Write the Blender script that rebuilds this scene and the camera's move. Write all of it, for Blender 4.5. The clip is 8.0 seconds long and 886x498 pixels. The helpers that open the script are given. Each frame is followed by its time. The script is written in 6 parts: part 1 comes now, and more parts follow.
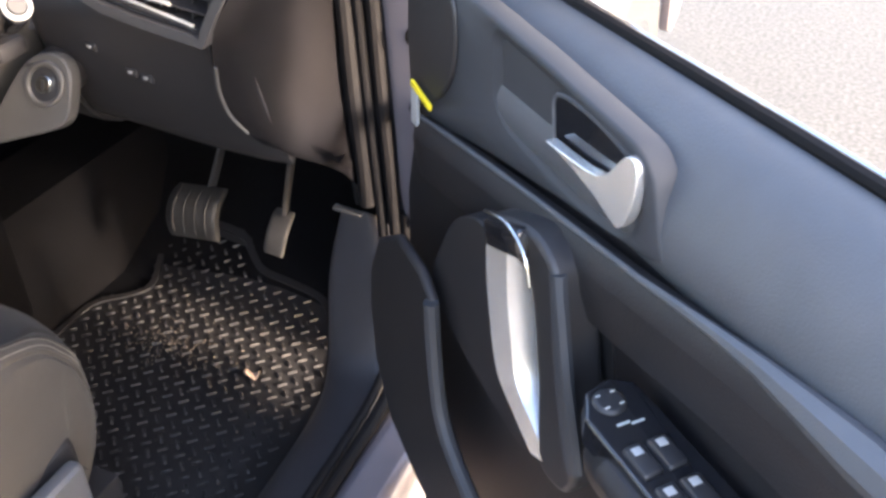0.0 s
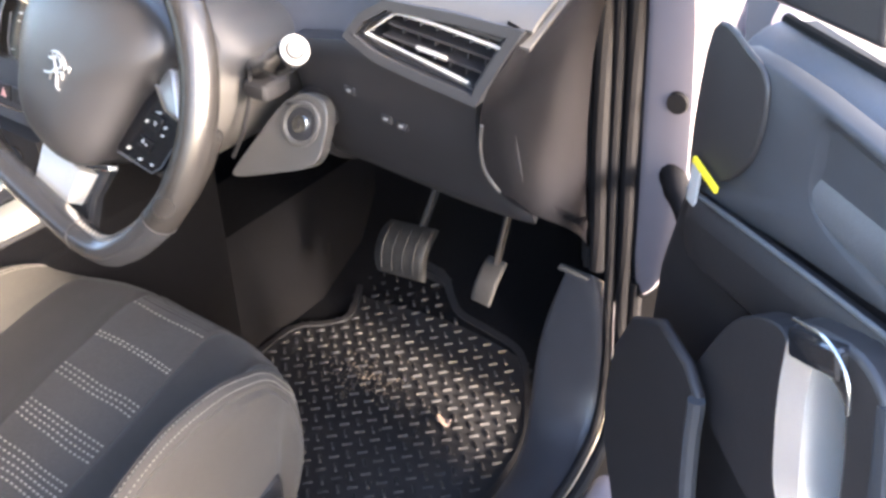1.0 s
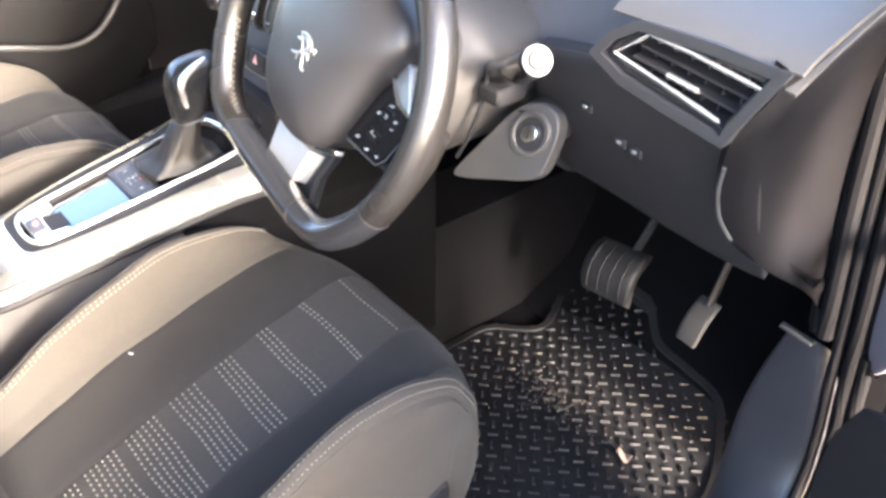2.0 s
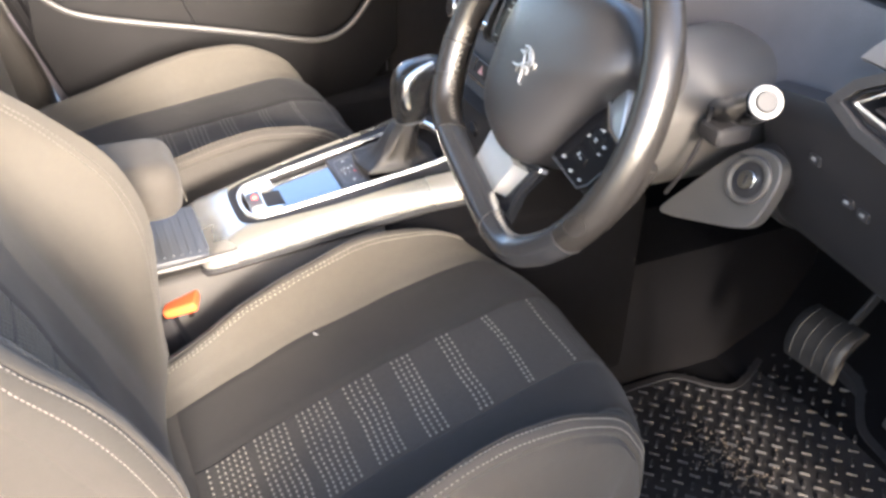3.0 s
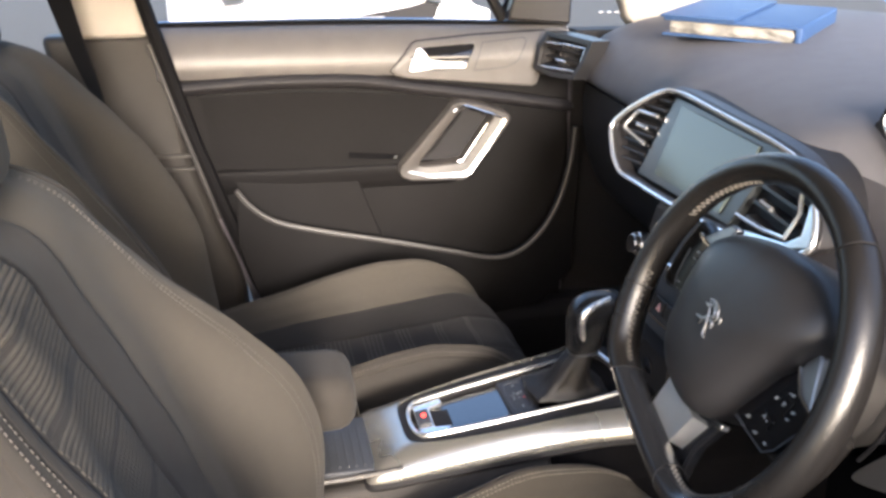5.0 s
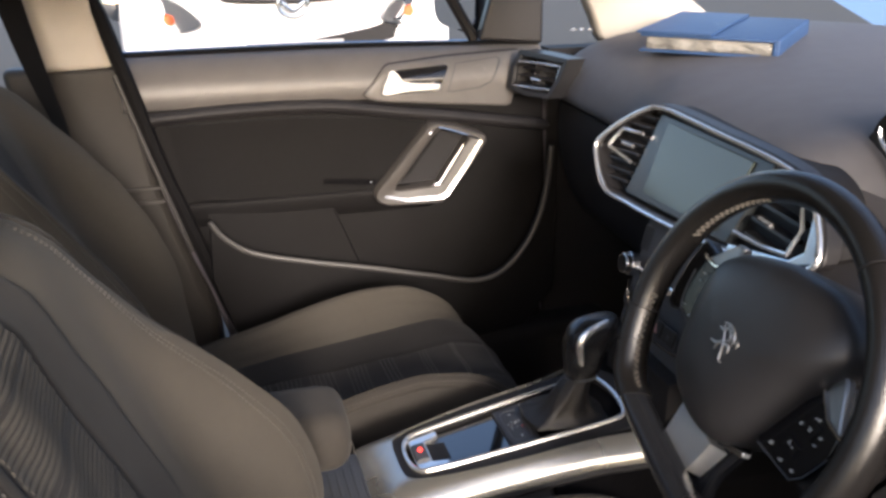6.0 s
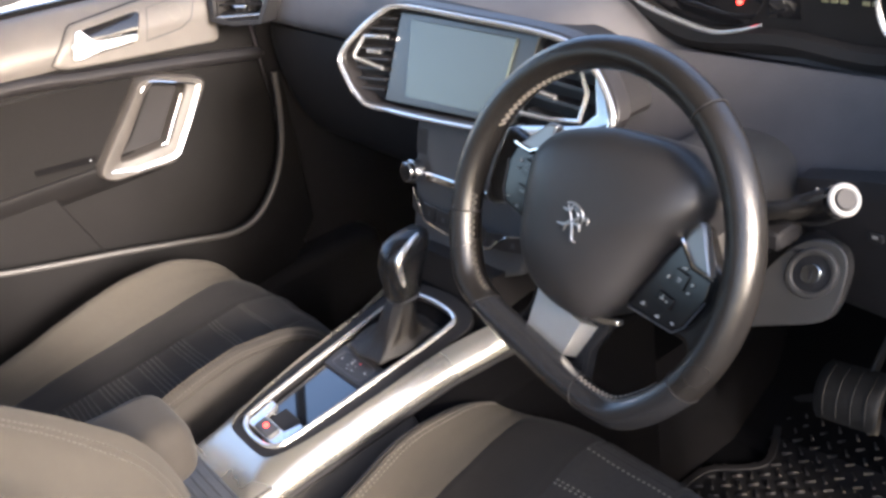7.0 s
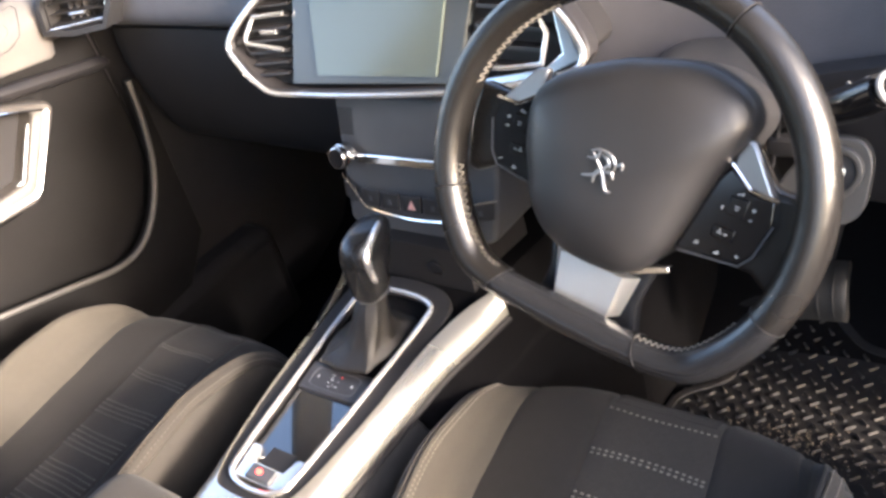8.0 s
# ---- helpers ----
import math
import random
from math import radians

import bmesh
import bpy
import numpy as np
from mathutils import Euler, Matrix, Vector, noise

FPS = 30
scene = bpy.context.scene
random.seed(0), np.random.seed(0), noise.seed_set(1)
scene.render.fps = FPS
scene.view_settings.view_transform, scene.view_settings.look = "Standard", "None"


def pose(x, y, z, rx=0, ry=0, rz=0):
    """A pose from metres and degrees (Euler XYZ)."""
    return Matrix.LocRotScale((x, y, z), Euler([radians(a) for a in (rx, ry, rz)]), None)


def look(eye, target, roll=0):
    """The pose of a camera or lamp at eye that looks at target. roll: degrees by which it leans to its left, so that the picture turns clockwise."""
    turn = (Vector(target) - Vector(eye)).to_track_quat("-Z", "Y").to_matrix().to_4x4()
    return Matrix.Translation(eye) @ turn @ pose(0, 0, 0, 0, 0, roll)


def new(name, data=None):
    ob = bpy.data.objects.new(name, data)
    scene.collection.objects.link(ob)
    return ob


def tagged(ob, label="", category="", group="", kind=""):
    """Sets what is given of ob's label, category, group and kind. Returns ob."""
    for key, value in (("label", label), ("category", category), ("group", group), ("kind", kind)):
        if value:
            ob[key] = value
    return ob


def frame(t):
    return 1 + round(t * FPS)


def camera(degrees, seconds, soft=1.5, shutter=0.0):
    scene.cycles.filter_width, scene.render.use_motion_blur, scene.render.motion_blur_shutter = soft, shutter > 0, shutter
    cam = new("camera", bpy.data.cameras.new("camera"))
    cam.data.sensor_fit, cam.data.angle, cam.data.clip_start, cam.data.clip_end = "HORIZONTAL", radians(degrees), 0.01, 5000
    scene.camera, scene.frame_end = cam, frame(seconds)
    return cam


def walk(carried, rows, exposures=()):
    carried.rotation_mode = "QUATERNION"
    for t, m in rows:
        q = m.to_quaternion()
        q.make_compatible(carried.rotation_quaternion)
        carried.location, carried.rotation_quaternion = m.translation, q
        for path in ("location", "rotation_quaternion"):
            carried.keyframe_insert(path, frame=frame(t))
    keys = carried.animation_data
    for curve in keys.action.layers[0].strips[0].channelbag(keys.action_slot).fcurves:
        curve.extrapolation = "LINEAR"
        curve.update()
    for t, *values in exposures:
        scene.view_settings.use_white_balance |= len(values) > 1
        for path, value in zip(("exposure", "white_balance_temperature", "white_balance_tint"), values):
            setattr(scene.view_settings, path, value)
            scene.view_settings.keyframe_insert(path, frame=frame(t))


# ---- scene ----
cam = camera(51.9, 8.0, soft=3.0)
PATH = [
    (0, (1.1892, -0.4371, 1.2290), (0.8100, 0.4499, 0.5153), 0.76),
    (0.5, (1.1178, -0.4290, 1.2293), (0.6602, 0.4405, 0.5404), -0.21),
    (1, (1.0825, -0.4312, 1.2342), (0.5197, 0.3789, 0.5509), -0.13),
    (1.5, (1.0624, -0.4193, 1.2329), (0.3977, 0.3064, 0.5462), 0.31),
    (2, (1.0467, -0.3998, 1.2346), (0.2918, 0.2247, 0.5416), 0.67),
    (2.2, (1.0435, -0.3965, 1.2338), (0.2583, 0.1823, 0.5349), 0.78),
    (3.5, (1.0488, -0.3759, 1.2184), (0.0786, -0.0611, 0.5864), 1.18),
    (4, (1.0415, -0.3834, 1.2318), (0.0203, -0.0991, 0.6695), 1.61),
    (4.5, (1.0386, -0.3781, 1.2522), (-0.0296, -0.1281, 0.7659), 0.73),
    (5.8, (1.0000, -0.4225, 1.2596), (-0.0983, -0.1647, 0.8508), 0.08),
    (6, (0.9891, -0.4225, 1.2580), (-0.0966, -0.1311, 0.8380), -0.72),
    (6.2, (0.9823, -0.4422, 1.2561), (-0.0754, -0.0800, 0.8202), -1.40),
    (6.5, (0.9502, -0.4668, 1.2502), (-0.0348, 0.0086, 0.7564), -2.83),
    (6.7, (0.9206, -0.4717, 1.2585), (-0.0124, 0.0914, 0.7562), -6.39),
    (7, (0.8804, -0.4922, 1.2569), (-0.0020, 0.1089, 0.7091), -9.43),
    (7.5, (0.7713, -0.5227, 1.2517), (-0.0259, 0.1259, 0.6322), -13.48),
    (8, (0.6981, -0.5354, 1.2487), (-0.0194, 0.1959, 0.6239), -16.33),
]
LIGHT = [(0.0, 4.1, 6550, 18), (1.0, 4.68, 6150, 17), (1.5, 4.9, 5950, 16), (2.2, 4.45, 6000, 15), (3.5, 3.95, 6050, 14), (4.7, 3.0, 5950, 15), (5.8, 1.7, 6000, 16), (6.5, 2.3, 5950, 17), (7.0, 2.96, 5950, 17), (8.0, 3.66, 6250, 17)]
walk(cam, [(t, look(eye, target, roll)) for t, eye, target, roll in PATH], LIGHT)

# ---- world, sun and exposure ----
world = bpy.data.worlds.new("world")
scene.world = world
world.use_nodes = True
wn = world.node_tree.nodes
sky = wn.new("ShaderNodeTexSky")
sky.sky_type = "NISHITA"
sky.sun_disc = False
sky.sun_elevation, sky.sun_rotation = radians(16), radians(91.5)
sky.air_density, sky.dust_density, sky.ozone_density = 1.0, 3.0, 1.0
wn["Background"].inputs["Strength"].default_value = 0.14
world.node_tree.links.new(sky.outputs[0], wn["Background"].inputs[0])
sun = new("sun", bpy.data.lights.new("sun", "SUN"))
sun.data.energy, sun.data.angle, sun.data.color = 2.15, radians(14), (1.0, 0.88, 0.71)
sun.matrix_basis = look((10 * math.cos(radians(16)) * math.sin(radians(91.5)), 10 * math.cos(radians(16)) * math.cos(radians(91.5)), 0.8 + 10 * math.sin(radians(16))), (0, 0, 0.8))


# ---- materials ----
def mat(name, color, rough=0.5, metal=0.0, var=0.15, scale=30.0, bump=0.0, bump_scale=400.0, coat=0.0, spec=0.5, sheen=0.0, var2=0.1):
    """A procedural material: base colour varied at two scales, roughness varied, fine relief."""
    m = bpy.data.materials.new(name)
    m.use_nodes = True
    nt = m.node_tree
    b = nt.nodes["Principled BSDF"]
    co = nt.nodes.new("ShaderNodeTexCoord")
    n1 = nt.nodes.new("ShaderNodeTexNoise")
    n1.inputs["Scale"].default_value, n1.inputs["Detail"].default_value = scale, 4
    n2 = nt.nodes.new("ShaderNodeTexNoise")
    n2.inputs["Scale"].default_value, n2.inputs["Detail"].default_value = scale * 0.12, 3
    nt.links.new(co.outputs["Object"], n1.inputs["Vector"])
    nt.links.new(co.outputs["Object"], n2.inputs["Vector"])
    r1 = nt.nodes.new("ShaderNodeMapRange")
    r1.inputs["To Min"].default_value, r1.inputs["To Max"].default_value = 1 - var, 1 + var
    r2 = nt.nodes.new("ShaderNodeMapRange")
    r2.inputs["To Min"].default_value, r2.inputs["To Max"].default_value = 1 - var2, 1 + var2
    mul = nt.nodes.new("ShaderNodeMath")
    mul.operation = "MULTIPLY"
    nt.links.new(n1.outputs["Fac"], r1.inputs["Value"])
    nt.links.new(n2.outputs["Fac"], r2.inputs["Value"])
    nt.links.new(r1.outputs[0], mul.inputs[0])
    nt.links.new(r2.outputs[0], mul.inputs[1])
    sc = nt.nodes.new("ShaderNodeVectorMath")
    sc.operation = "SCALE"
    sc.inputs[0].default_value = color
    nt.links.new(mul.outputs[0], sc.inputs["Scale"])
    nt.links.new(sc.outputs[0], b.inputs["Base Color"])
    rr = nt.nodes.new("ShaderNodeMapRange")
    rr.inputs["To Min"].default_value, rr.inputs["To Max"].default_value = max(rough * 0.85, 0.02), min(rough * 1.15, 1)
    nt.links.new(n2.outputs["Fac"], rr.inputs["Value"])
    nt.links.new(rr.outputs[0], b.inputs["Roughness"])
    b.inputs["Metallic"].default_value = metal
    b.inputs["Specular IOR Level"].default_value = spec
    b.inputs["Coat Weight"].default_value = coat
    if sheen:
        b.inputs["Sheen Weight"].default_value = sheen
        b.inputs["Sheen Roughness"].default_value = 0.5
    if bump:
        n3 = nt.nodes.new("ShaderNodeTexNoise")
        n3.inputs["Scale"].default_value, n3.inputs["Detail"].default_value = bump_scale, 2
        nt.links.new(co.outputs["Object"], n3.inputs["Vector"])
        bp = nt.nodes.new("ShaderNodeBump")
        bp.inputs["Strength"].default_value, bp.inputs["Distance"].default_value = bump, 0.001
        nt.links.new(n3.outputs["Fac"], bp.inputs["Height"])
        nt.links.new(bp.outputs[0], b.inputs["Normal"])
    return m


def weave(m, scale=900.0, amount=0.25, strength=0.4):
    """Adds the fine grain of woven thread to a cloth material, in colour and relief."""
    nt = m.node_tree
    b = nt.nodes["Principled BSDF"]
    co = nt.nodes.new("ShaderNodeTexCoord")
    mx = nt.nodes.new("ShaderNodeTexNoise")
    mx.inputs["Scale"].default_value, mx.inputs["Detail"].default_value, mx.inputs["Roughness"].default_value = scale, 1, 0.6
    nt.links.new(co.outputs["Object"], mx.inputs["Vector"])
    old = b.inputs["Base Color"].links[0].from_socket
    rg = nt.nodes.new("ShaderNodeMapRange")
    rg.inputs["To Min"].default_value, rg.inputs["To Max"].default_value = 1 - amount, 1 + amount
    nt.links.new(mx.outputs[0], rg.inputs["Value"])
    sc = nt.nodes.new("ShaderNodeVectorMath")
    sc.operation = "SCALE"
    nt.links.new(old, sc.inputs[0])
    nt.links.new(rg.outputs[0], sc.inputs["Scale"])
    nt.links.new(sc.outputs[0], b.inputs["Base Color"])
    bp = nt.nodes.new("ShaderNodeBump")
    bp.inputs["Strength"].default_value, bp.inputs["Distance"].default_value = strength, 0.0008
    nt.links.new(mx.outputs[0], bp.inputs["Height"])
    nt.links.new(bp.outputs[0], b.inputs["Normal"])
    return m


def glass(name, tint=(1, 1, 1), rough=0.0):
    m = bpy.data.materials.new(name)
    m.use_nodes = True
    b = m.node_tree.nodes["Principled BSDF"]
    b.inputs["Base Color"].default_value = (*tint, 1)
    b.inputs["Transmission Weight"].default_value, b.inputs["Roughness"].default_value = 1.0, rough
    b.inputs["IOR"].default_value = 1.45
    return m


def lamp_mat(name, color, strength):
    m = bpy.data.materials.new(name)
    m.use_nodes = True
    b = m.node_tree.nodes["Principled BSDF"]
    b.inputs["Base Color"].default_value = (*color, 1)
    b.inputs["Emission Color"].default_value = (*color, 1)
    b.inputs["Emission Strength"].default_value = strength
    return m


SOFT = mat("soft_dash_plastic", (0.108, 0.106, 0.115), 0.65, spec=0.25, bump=0.35, bump_scale=700)
HARD = mat("hard_black_plastic", (0.019, 0.018, 0.0195), 0.42, bump=0.25, bump_scale=900)
ENDC = mat("end_cover_plastic", (0.0075, 0.0071, 0.008), 0.32, spec=0.10, bump=0.3, bump_scale=900)
DARK = mat("matt_black_plastic", (0.016, 0.0153, 0.0165), 0.65, bump=0.2, spec=0.25)
AIRBAG = mat("airbag_cover_plastic", (0.0165, 0.0162, 0.0175), 0.45, bump=0.3, bump_scale=900)
VENTG = mat("vent_grey_plastic", (0.02, 0.02, 0.022), 0.4, bump=0.2)
# passenger door's upper trim, lightened so that the colour holds the sunlight
DOORLIT = mat("lit_grained_plastic", (0.122, 0.115, 0.11), 0.42, bump=0.35, bump_scale=650)
SILLPL = mat("sill_plastic", (0.040, 0.038, 0.042), 0.4, bump=0.3, bump_scale=800)
MARKD = mat("dim_print", (0.22, 0.22, 0.22), 0.6, var=0.05)
PULLPL = mat("pull_grained_plastic", (0.058, 0.053, 0.049), 0.45, bump=0.3, bump_scale=800)
BEZPL = mat("door_bezel_plastic", (0.032, 0.034, 0.039), 0.55, spec=0.3, bump=0.15, bump_scale=900)
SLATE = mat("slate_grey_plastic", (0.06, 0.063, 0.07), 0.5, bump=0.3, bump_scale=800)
GREYPL = mat("grey_column_plastic", (0.056, 0.053, 0.050), 0.45, bump=0.3, bump_scale=800)
GLOSS = mat("gloss_black", (0.012, 0.012, 0.014), 0.06, coat=0.6, var=0.05)
PIANO = mat("piano_black", (0.01, 0.012, 0.016), 0.03, coat=1.0, var=0.03)
LEVERM = mat("bright_satin_metal", (0.74, 0.74, 0.74), 0.24, metal=0.8, var=0.04)
SATIN = mat("satin_silver", (0.47, 0.46, 0.42), 0.27, metal=0.8, var=0.04, scale=60, bump=0.08, bump_scale=1500)
CHROME = mat("chrome", (0.82, 0.82, 0.82), 0.07, metal=1.0, var=0.03)
DULLCHR = mat("dull_chrome", (0.36, 0.36, 0.36), 0.34, metal=0.9, var=0.05)
STEELD = mat("satin_steel", (0.70, 0.71, 0.71), 0.40, metal=0.9, var=0.05, scale=60)
STEEL = mat("brushed_steel", (0.55, 0.58, 0.6), 0.22, metal=1.0, var=0.05)
LEATHER = mat("black_leather", (0.0095, 0.0088, 0.0085), 0.27, var=0.3, bump=0.3, bump_scale=900, spec=0.5)
LEATHER2 = mat("smooth_black_leather", (0.014, 0.0145, 0.0165), 0.23, bump=0.15, bump_scale=1300)
BOOT = mat("leather_boot", (0.012, 0.0112, 0.011), 0.45, bump=0.6, bump_scale=900)
RUBBER = mat("black_rubber", (0.0078, 0.0074, 0.0080), 0.66, spec=0.08, bump=0.3, bump_scale=500)
MATRUB = mat("rubber_mat", (0.011, 0.010, 0.0105), 0.6, var=0.35, scale=60, bump=0.4, bump_scale=600, var2=0.3)
BAR = mat("worn_mat_ridges", (0.023, 0.0215, 0.0215), 0.48, var=0.4, scale=200, bump=0.2)
DUST = mat("dry_dust", (0.2, 0.16, 0.12), 0.95, var=0.4, scale=300, bump=0.5)
# black carpet, made darker still: the footwell's shade is put into its colour
CARPETSHD = mat("shaded_black_carpet", (0.0052, 0.0050, 0.0056), 0.95, var=0.4, scale=500, bump=0.8, bump_scale=1500, spec=0.05)
CLOTH = weave(mat("charcoal_cloth", (0.0178, 0.0164, 0.0154), 0.85, var=0.12, scale=120, sheen=0.06, spec=0.25), 1100, 0.2)
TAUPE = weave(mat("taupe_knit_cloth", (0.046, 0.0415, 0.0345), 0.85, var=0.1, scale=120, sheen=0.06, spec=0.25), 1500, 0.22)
MESHCL = weave(mat("stripe_cloth", (0.030, 0.0275, 0.025), 0.85, var=0.15, scale=160, sheen=0.06, spec=0.25), 700, 0.35)
GREYCL = weave(mat("grey_brown_cloth", (0.036, 0.0325, 0.0285), 0.85, var=0.12, scale=120, sheen=0.06, spec=0.25), 1200, 0.22)
PODB = mat("switch_black", (0.006, 0.006, 0.007), 0.16, spec=0.5, var=0.05)
# console side as it looks where light falls on it
CONLIT = mat("lit_console_plastic", (0.034, 0.031, 0.028), 0.6, spec=0.25, bump=0.3, bump_scale=800)
# copy of the soft dash plastic with shade put into its colour
SOFTSHADE = mat("shaded_soft_plastic", (0.082, 0.079, 0.085), 0.65, spec=0.2, bump=0.35, bump_scale=700)
BPILL = mat("centre_pillar_plastic", (0.036, 0.033, 0.030), 0.5, spec=0.3, bump=0.3, bump_scale=800)
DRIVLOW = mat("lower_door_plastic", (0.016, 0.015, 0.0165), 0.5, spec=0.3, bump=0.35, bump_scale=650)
# darker copy of the pale thread, for both backrests and the passenger seat
DIMTHR = mat("dim_thread", (0.080, 0.073, 0.066), 0.7, var=0.2, scale=300)
THREAD = mat("pale_thread", (0.165, 0.15, 0.13), 0.7, var=0.2, scale=300)
ORANGE = mat("orange_plastic", (0.75, 0.12, 0.03), 0.35)
PAINT = mat("silver_mauve_paint", (0.2, 0.183, 0.207), 0.36, metal=0.35, var=0.05, coat=0.6)
WHITEP = mat("white_car_paint", (0.8, 0.8, 0.8), 0.3, var=0.03, coat=0.6)
HEADL = mat("headliner_cloth", (0.45, 0.42, 0.37), 0.9, var=0.08, scale=200, bump=0.3)
PILLARC = mat("cream_pillar_trim", (0.5, 0.46, 0.4), 0.6, var=0.06, bump=0.2)
BLUE = mat("blue_leatherette", (0.030, 0.068, 0.165), 0.5, var=0.12, bump=0.5, bump_scale=900)
PAPER = mat("page_edges", (0.22, 0.21, 0.19), 0.6, var=0.95, scale=45, bump=0.8, bump_scale=120)
YELLOW = mat("yellow_sticker", (0.8, 0.62, 0.02), 0.5)
WHITEPL = mat("white_plastic", (0.33, 0.33, 0.33), 0.45, var=0.06)
MARK = mat("white_print", (0.4, 0.42, 0.42), 0.5, var=0.05)
REDMARK = mat("red_print", (0.6, 0.05, 0.05), 0.5)
LITRED = lamp_mat("lit_red", (1.0, 0.05, 0.03), 1.2)
# passenger door's lower trim, darker than the driver's to put shade into it
DOORSHADE = mat("shaded_door_plastic", (0.0095, 0.009, 0.0093), 0.6, spec=0.1, bump=0.35, bump_scale=650)
# grey brown bolster cloth, its colour lowered to hold the door side's shade
BOLSHADE = weave(mat("shaded_bolster_cloth", (0.0175, 0.016, 0.0145), 0.85, var=0.12, scale=120, sheen=0.06, spec=0.25), 1200, 0.22)
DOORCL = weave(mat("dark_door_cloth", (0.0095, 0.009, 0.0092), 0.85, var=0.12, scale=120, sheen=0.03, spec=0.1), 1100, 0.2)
# base colour raised to stand in for the sky mirrored in the glass
SCREEN = mat("lcd_glass_with_sky", (0.083, 0.102, 0.090), 0.16, var=0.04, scale=8)
BEZELG = mat("grey_glass_bezel", (0.045, 0.05, 0.052), 0.3, coat=0.0, var=0.05)
GLASS = glass("tinted_glass", (0.84, 0.88, 0.86))
MIRROR = mat("mirror_glass", (0.85, 0.87, 0.88), 0.02, metal=1.0, var=0.0)
LENS = glass("lamp_lens", (0.95, 0.96, 0.98), 0.05)
ASPHALT = mat("asphalt", (0.066, 0.064, 0.058), 0.9, var=1.0, scale=70, bump=1.0, bump_scale=260, var2=0.2)
TYRE = mat("tyre_rubber", (0.02, 0.02, 0.02), 0.75, bump=0.4)


# ---- helpers for meshes ----
X0 = 0.015  # the car's middle


def thing(name, label, category, at=(0, 0, 0), group="", kind=""):
    ob = new(name)
    ob.empty_display_size = 0.05
    ob.matrix_basis = Matrix.Translation(at)
    return tagged(ob, label, category, group, kind)


def part(name, bm, material, parent, label="", sharp=35, subsurf=0, bevel=0.0, m=None):
    """Links a bmesh, in world places, as one mesh under a thing or a part."""
    if m is not None:
        bm.transform(m)
        if m.determinant() < 0:
            bmesh.ops.reverse_faces(bm, faces=bm.faces)
    me = bpy.data.meshes.new(name)
    bm.normal_update()
    bm.to_mesh(me)
    bm.free()
    for p in me.polygons:
        p.use_smooth = True
    if sharp:
        me.set_sharp_from_angle(angle=radians(sharp))
    me.materials.append(material)
    ob = new(name, me)
    if parent is not None:
        root = parent
        while root.parent is not None:
            root = root.parent
        ob.parent = parent
        me.transform(REST.get(root.name, root.matrix_basis).inverted())
    if bevel:
        b = ob.modifiers.new("bevel", "BEVEL")
        b.width, b.segments, b.limit_method, b.angle_limit = bevel, 3, "ANGLE", radians(40)
        b.harden_normals = False
    if subsurf:
        s = ob.modifiers.new("subsurf", "SUBSURF")
        s.levels = s.render_levels = subsurf
    if label:
        ob["label"] = label
    return ob


REST = {}


def block(size, at, m=None, bm=None):
    """A box of that size, about its middle, turned by m and set at a place."""
    bm = bm or bmesh.new()
    r = bmesh.ops.create_cube(bm, size=1.0)
    mm = Matrix.Translation(at) @ (m.to_4x4() if m is not None else Matrix.Identity(4)) @ Matrix.Diagonal((*size, 1))
    bmesh.ops.transform(bm, matrix=mm, verts=r["verts"])
    return bm


def round_box(size, at, r, m=None, seg=3, bm=None):
    """A box with rounded edges."""
    b2 = block(size, (0, 0, 0))
    bmesh.ops.bevel(b2, geom=b2.edges[:], offset=r, segments=seg, profile=0.6, affect="EDGES")
    b2.transform(Matrix.Translation(at) @ (m.to_4x4() if m is not None else Matrix.Identity(4)))
    if bm is None:
        return b2
    me = bpy.data.meshes.new("tmp")
    b2.to_mesh(me)
    b2.free()
    bm.from_mesh(me)
    bpy.data.meshes.remove(me)
    return bm


def skin(rings, closed=True, caps=True, bm=None):
    """Joins rings of places, each with as many, into a surface."""
    bm = bm or bmesh.new()
    vs = [[bm.verts.new(p) for p in ring] for ring in rings]
    n = len(rings[0])
    for a, b in zip(vs, vs[1:]):
        for i in range(n if closed else n - 1):
            j = (i + 1) % n
            bm.faces.new((a[i], a[j], b[j], b[i]))
    if caps and closed:
        bm.faces.new(list(reversed(vs[0])))
        bm.faces.new(vs[-1])
    bmesh.ops.recalc_face_normals(bm, faces=bm.faces)
    return bm


def spline(points, n, closed=False):
    """n places along a smooth curve through a few points."""
    P = [Vector(p) for p in points]
    k = len(P)
    out = []
    spans = k if closed else k - 1
    for i in range(n):
        s = i / (n if closed else n - 1) * spans
        a = min(int(s), spans - 1)
        f = s - a
        if closed:
            p0, p1, p2, p3 = P[(a - 1) % k], P[a % k], P[(a + 1) % k], P[(a + 2) % k]
        else:
            p0, p1, p2, p3 = P[max(a - 1, 0)], P[a], P[a + 1], P[min(a + 2, k - 1)]
        out.append(0.5 * (2 * p1 + (p2 - p0) * f + (2 * p0 - 5 * p1 + 4 * p2 - p3) * f * f + (3 * p1 - p0 - 3 * p2 + p3) * f ** 3))
    return out


